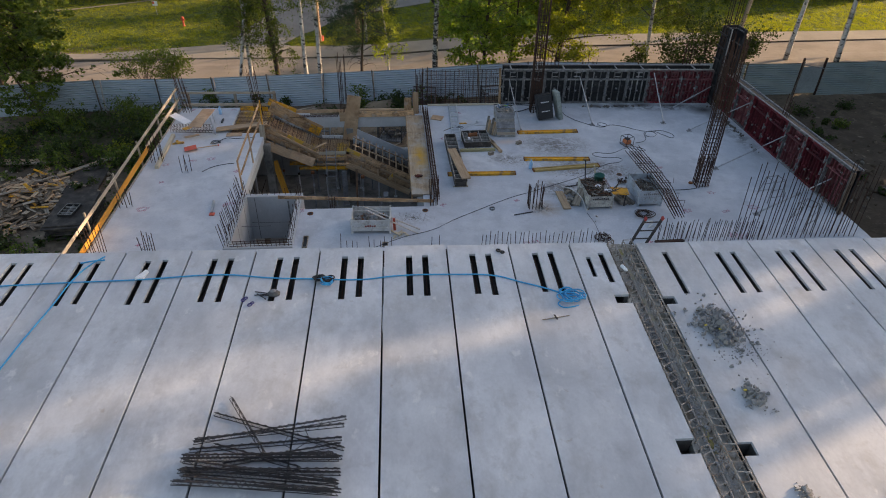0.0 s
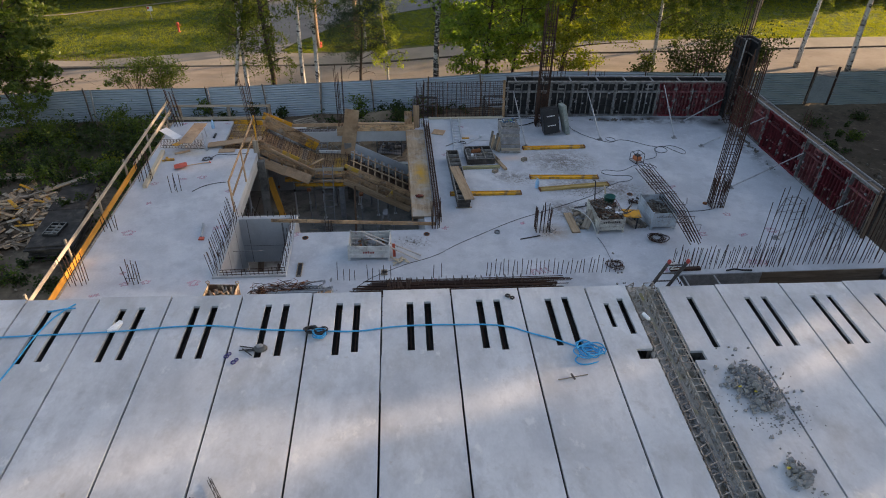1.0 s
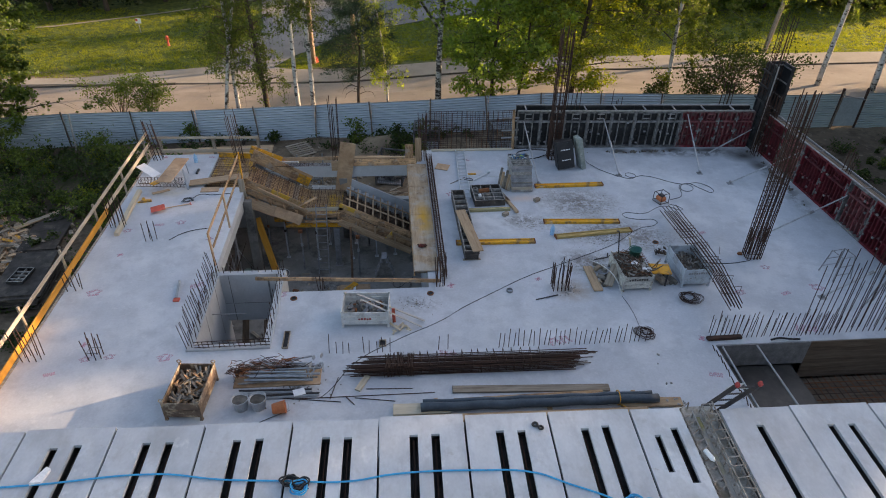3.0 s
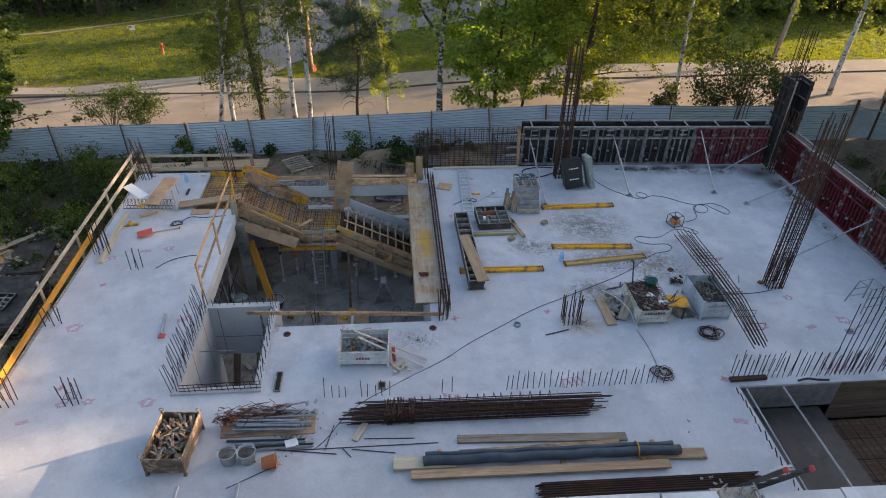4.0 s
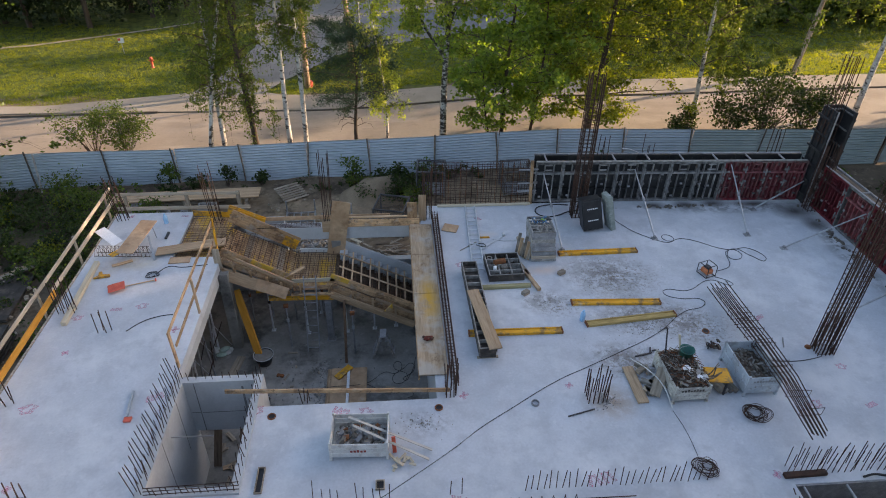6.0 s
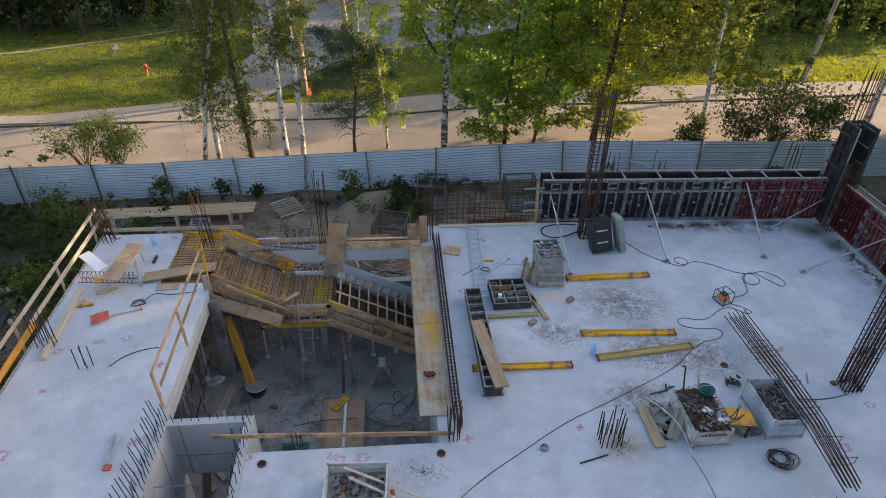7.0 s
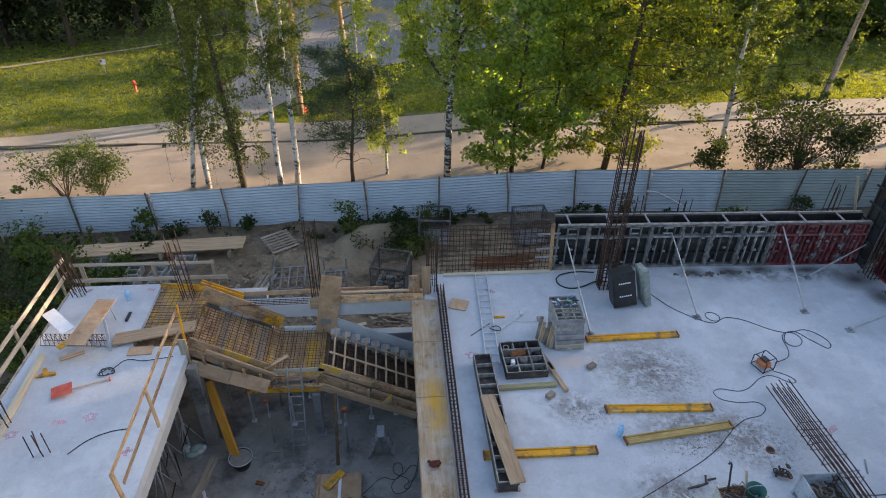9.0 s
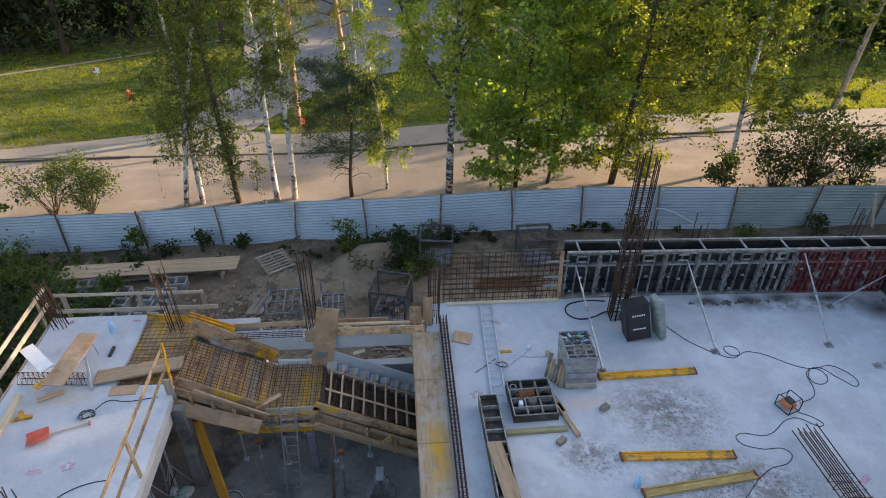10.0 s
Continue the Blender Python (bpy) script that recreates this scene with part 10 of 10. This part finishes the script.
for k in range(60):
    x, y, a = random.gauss(0, 0.55), random.gauss(0, 0.4), rnd(-0.9, 0.9)
    n = rnd(0.2, 0.9)
    z = 0.03 + 0.16 * max(0, 1 - abs(x) - abs(y)) * rnd(0.2, 1)
    board("broken_stick", (x, y, z), (x + n * math.cos(a), y + n * math.sin(a), z + rnd(-0.02, 0.05)), rnd(0.04, 0.09), 0.025, OLDWOOD if k % 3 else ROTTEN, st_heap)
mb = mesh_bin(-0.95, 12.3, -14, 1.2, 1.2, 1.25, "blue-grey wire mesh bin with scrap on the soil")
litter(mb, -0.5, -0.5, 0.5, 0.5, 0.2, 40, 41, [SCRAP, DARKBAR, BLACKP], 0.1, 0.3)
mesh_bin(0.8, 15.1, -6, 1.2, 1.1, 1.2, "grey wire mesh bin standing before the fence")
mesh_bin(4.5, 14.6, 3, 1.25, 1.1, 1.2, "grey wire mesh bin standing before the fence")
rs_ = thing("rusty_mesh_pile", "pile of rusty reinforcement mesh on the soil", "rebar pile")
for k in range(30):
    x, y = 2.0 + rnd(0, 0.4), 12.9 + rnd(0, 0.6)
    bar((x, y, on_ground(x, y, 0.05 + 0.02 * (k % 6))), (x + rnd(1.8, 2.6), y + rnd(-0.2, 0.2), on_ground(x, y, 0.08 + 0.02 * (k % 6))), 0.012, rs_, RUSTY)
# heap of sand grown over with weeds
sd = Geo()
N_ = 26
for j in range(N_ + 1):
    for i in range(N_ + 1):
        u, v = -1 + 2 * i / N_, -1 + 2 * j / N_
        x, y = -1.5 + 1.9 * u, 15.3 + 1.2 * v
        hgt = max(0.0, 1 - (u * u + v * v)) ** 1.3 * (0.85 + 0.25 * noise.noise(Vector((x * 1.5, y * 1.5, 2)))) + 0.04 * noise.noise(Vector((x * 6, y * 6, 1)))
        sd.v.append((x, y, ground_height(x, y) - 0.04 + hgt * 0.95))
for j in range(N_):
    for i in range(N_):
        a = j * (N_ + 1) + i
        sd.f.append((a, a + 1, a + N_ + 2, a + N_ + 1))
tagged(part("sand_heap", sd, SAND, smooth=True), "heap of sandy soil before the fence", "sand heap", kind="stuff")
for k, (x, y) in enumerate(((0.1, 15.6), (-0.3, 15.0), (-2.5, 15.9), (-2.0, 14.8), (0.3, 14.5), (-0.8, 14.6))):
    shrub("weed", x, y, 0.7, 0.55, 420, DARKLEAF if k % 2 else LEAF, "low weed growing on the sand heap", 70 + k, 0.09)
crumbs("yard_litter", -4.5, 12.0, 4.5, 2.4, 420, 51, OLDWOOD, "wood scraps and clods on the trodden soil", z=-3.33, lo=0.04, hi=0.16)
crumbs("yard_clods", -4.0, 13.0, 6.0, 2.6, 500, 52, SAND, "clods of soil on the trodden ground", z=-3.33, lo=0.03, hi=0.14)
sl = thing("scrap_boards", "loose scrap boards behind the stairwell", "scrap wood")
random.seed(17)
for k in range(34):
    x, y = rnd(-2.3, -0.3), rnd(9.2, 11.6)
    board("scrap_board", (x, y, -3.28 + 0.03 * (k % 5)), (x + rnd(-0.5, 0.5), y + rnd(-0.4, 0.4), -3.26 + 0.04 * (k % 5)), rnd(0.05, 0.14), 0.03, PALE if k % 3 else OLDWOOD, sl)
lone("plank", (17.3, 11.6, on_ground(17.3, 11.6, 0.1)), (18.6, 12.1, on_ground(18.6, 12.1, 0.1)), 0.25, 0.06, WOOD, "pale plank lying on the dark soil", "plank")
crumbs("yard_clods", 18.5, 9.0, 4.0, 5.5, 700, 53, GROUND, "clods of dark soil beside the building", z=-2.68, lo=0.05, hi=0.25)

# ---- across the road ----
hy_ = thing("fire_hydrant", "red fire hydrant standing in the grass", "hydrant", pose(-16.5, 33.1, gz(-16.5)) @ Matrix.Diagonal((0.75, 0.75, 0.72, 1)))
part("barrel", Geo().lathe([(0.0, 0.0), (0.16, 0.0), (0.14, 0.05), (0.1, 0.08), (0.1, 0.8), (0.14, 0.82), (0.14, 0.9), (0.1, 0.98), (0.0, 1.02)], n=14), REDPLAS, hy_, smooth=True)
part("outlet", Geo().tube([(-0.22, 0, 0.68), (0.22, 0, 0.68)], 0.065, 10), REDPLAS, hy_)
sg = thing("small_sign", "small white and red sign on a post in the grass", "sign", pose(-19.3, 36.1, gz(-19)))
part("post", Geo().tube([(0, 0, 0), (0, 0, 0.9)], 0.025, 6), GALV, sg)
part("plate", Geo().box(-0.2, -0.03, 0.75, 0.2, -0.005, 1.1, c=0.005), WHITE, sg)
part("plate_band", Geo().box(-0.19, -0.036, 0.9, -0.02, -0.032, 1.08), REDPLAS, sg)
ps = thing("utility_pole", "leaning wooden utility pole beside the road", "pole", pose(25.1, 28.7, gz(25)))
part("shaft", Geo().tube([(0, 0, -0.1), (0.5, 0.1, 4.5), (1.1, 0.2, 9.5)], 0.15, 10, 0.1), OLDWOOD, ps, smooth=True)
part("brace", Geo().tube([(-0.1, -0.3, 0), (0.45, 0.0, 4.0)], 0.11, 8), OLDWOOD, ps)
bn = thing("park_bench", "grey slatted bench at the edge of the woods", "bench", pose(-20.2, 48.0, gz(-20)))
for z, y in ((0.45, 0.0), (0.45, 0.15), (0.45, 0.3), (0.7, 0.4), (0.88, 0.45)):
    part("slat", Geo().box(-0.9, y, z, 0.9, y + 0.1, z + 0.04, c=0.005), OLDWOOD, bn)
for x in (-0.7, 0.7):
    part("leg", Geo().box(x - 0.05, 0.0, 0, x + 0.05, 0.4, 0.44, c=0.008), RUBBLE, bn)
# off to the left, a pole beside the road whose shadow falls across it
po = thing("lamp_pole", "slim grey pole beside the road", "pole", pose(-2.6, 28.4, gz(-2.6)))
part("shaft", Geo().tube([(0, 0, 0), (0, 0, 8.5)], 0.09, 8, 0.06), GALV, po)

crumbs("floor_debris", -3.0, 3.6, 2.0, 1.4, 260, 61, RUBBLE, "crumbs and dust lumps on the lower floor", z=-3.15, lo=0.015, hi=0.06)
crumbs("floor_debris", -3.4, 4.4, 1.8, 1.2, 70, 62, SCRAP, "dark scraps scattered on the lower floor", z=-3.15, lo=0.01, hi=0.045)
crumbs("yard_debris", -4.0, 11.5, 3.5, 1.6, 380, 63, RUBBLE, "rubble scattered on the soil behind the deck", z=-3.28, lo=0.03, hi=0.12)
crumbs("yard_debris", -5.0, 12.0, 4.0, 1.8, 200, 64, OLDWOOD, "wood scraps scattered on the soil behind the deck", z=-3.28, lo=0.04, hi=0.2)
crumbs("yard_debris", 18.0, 8.0, 3.0, 5.0, 300, 65, SCRAP, "clods and scraps scattered on the dark soil", z=-2.63, lo=0.05, hi=0.2)
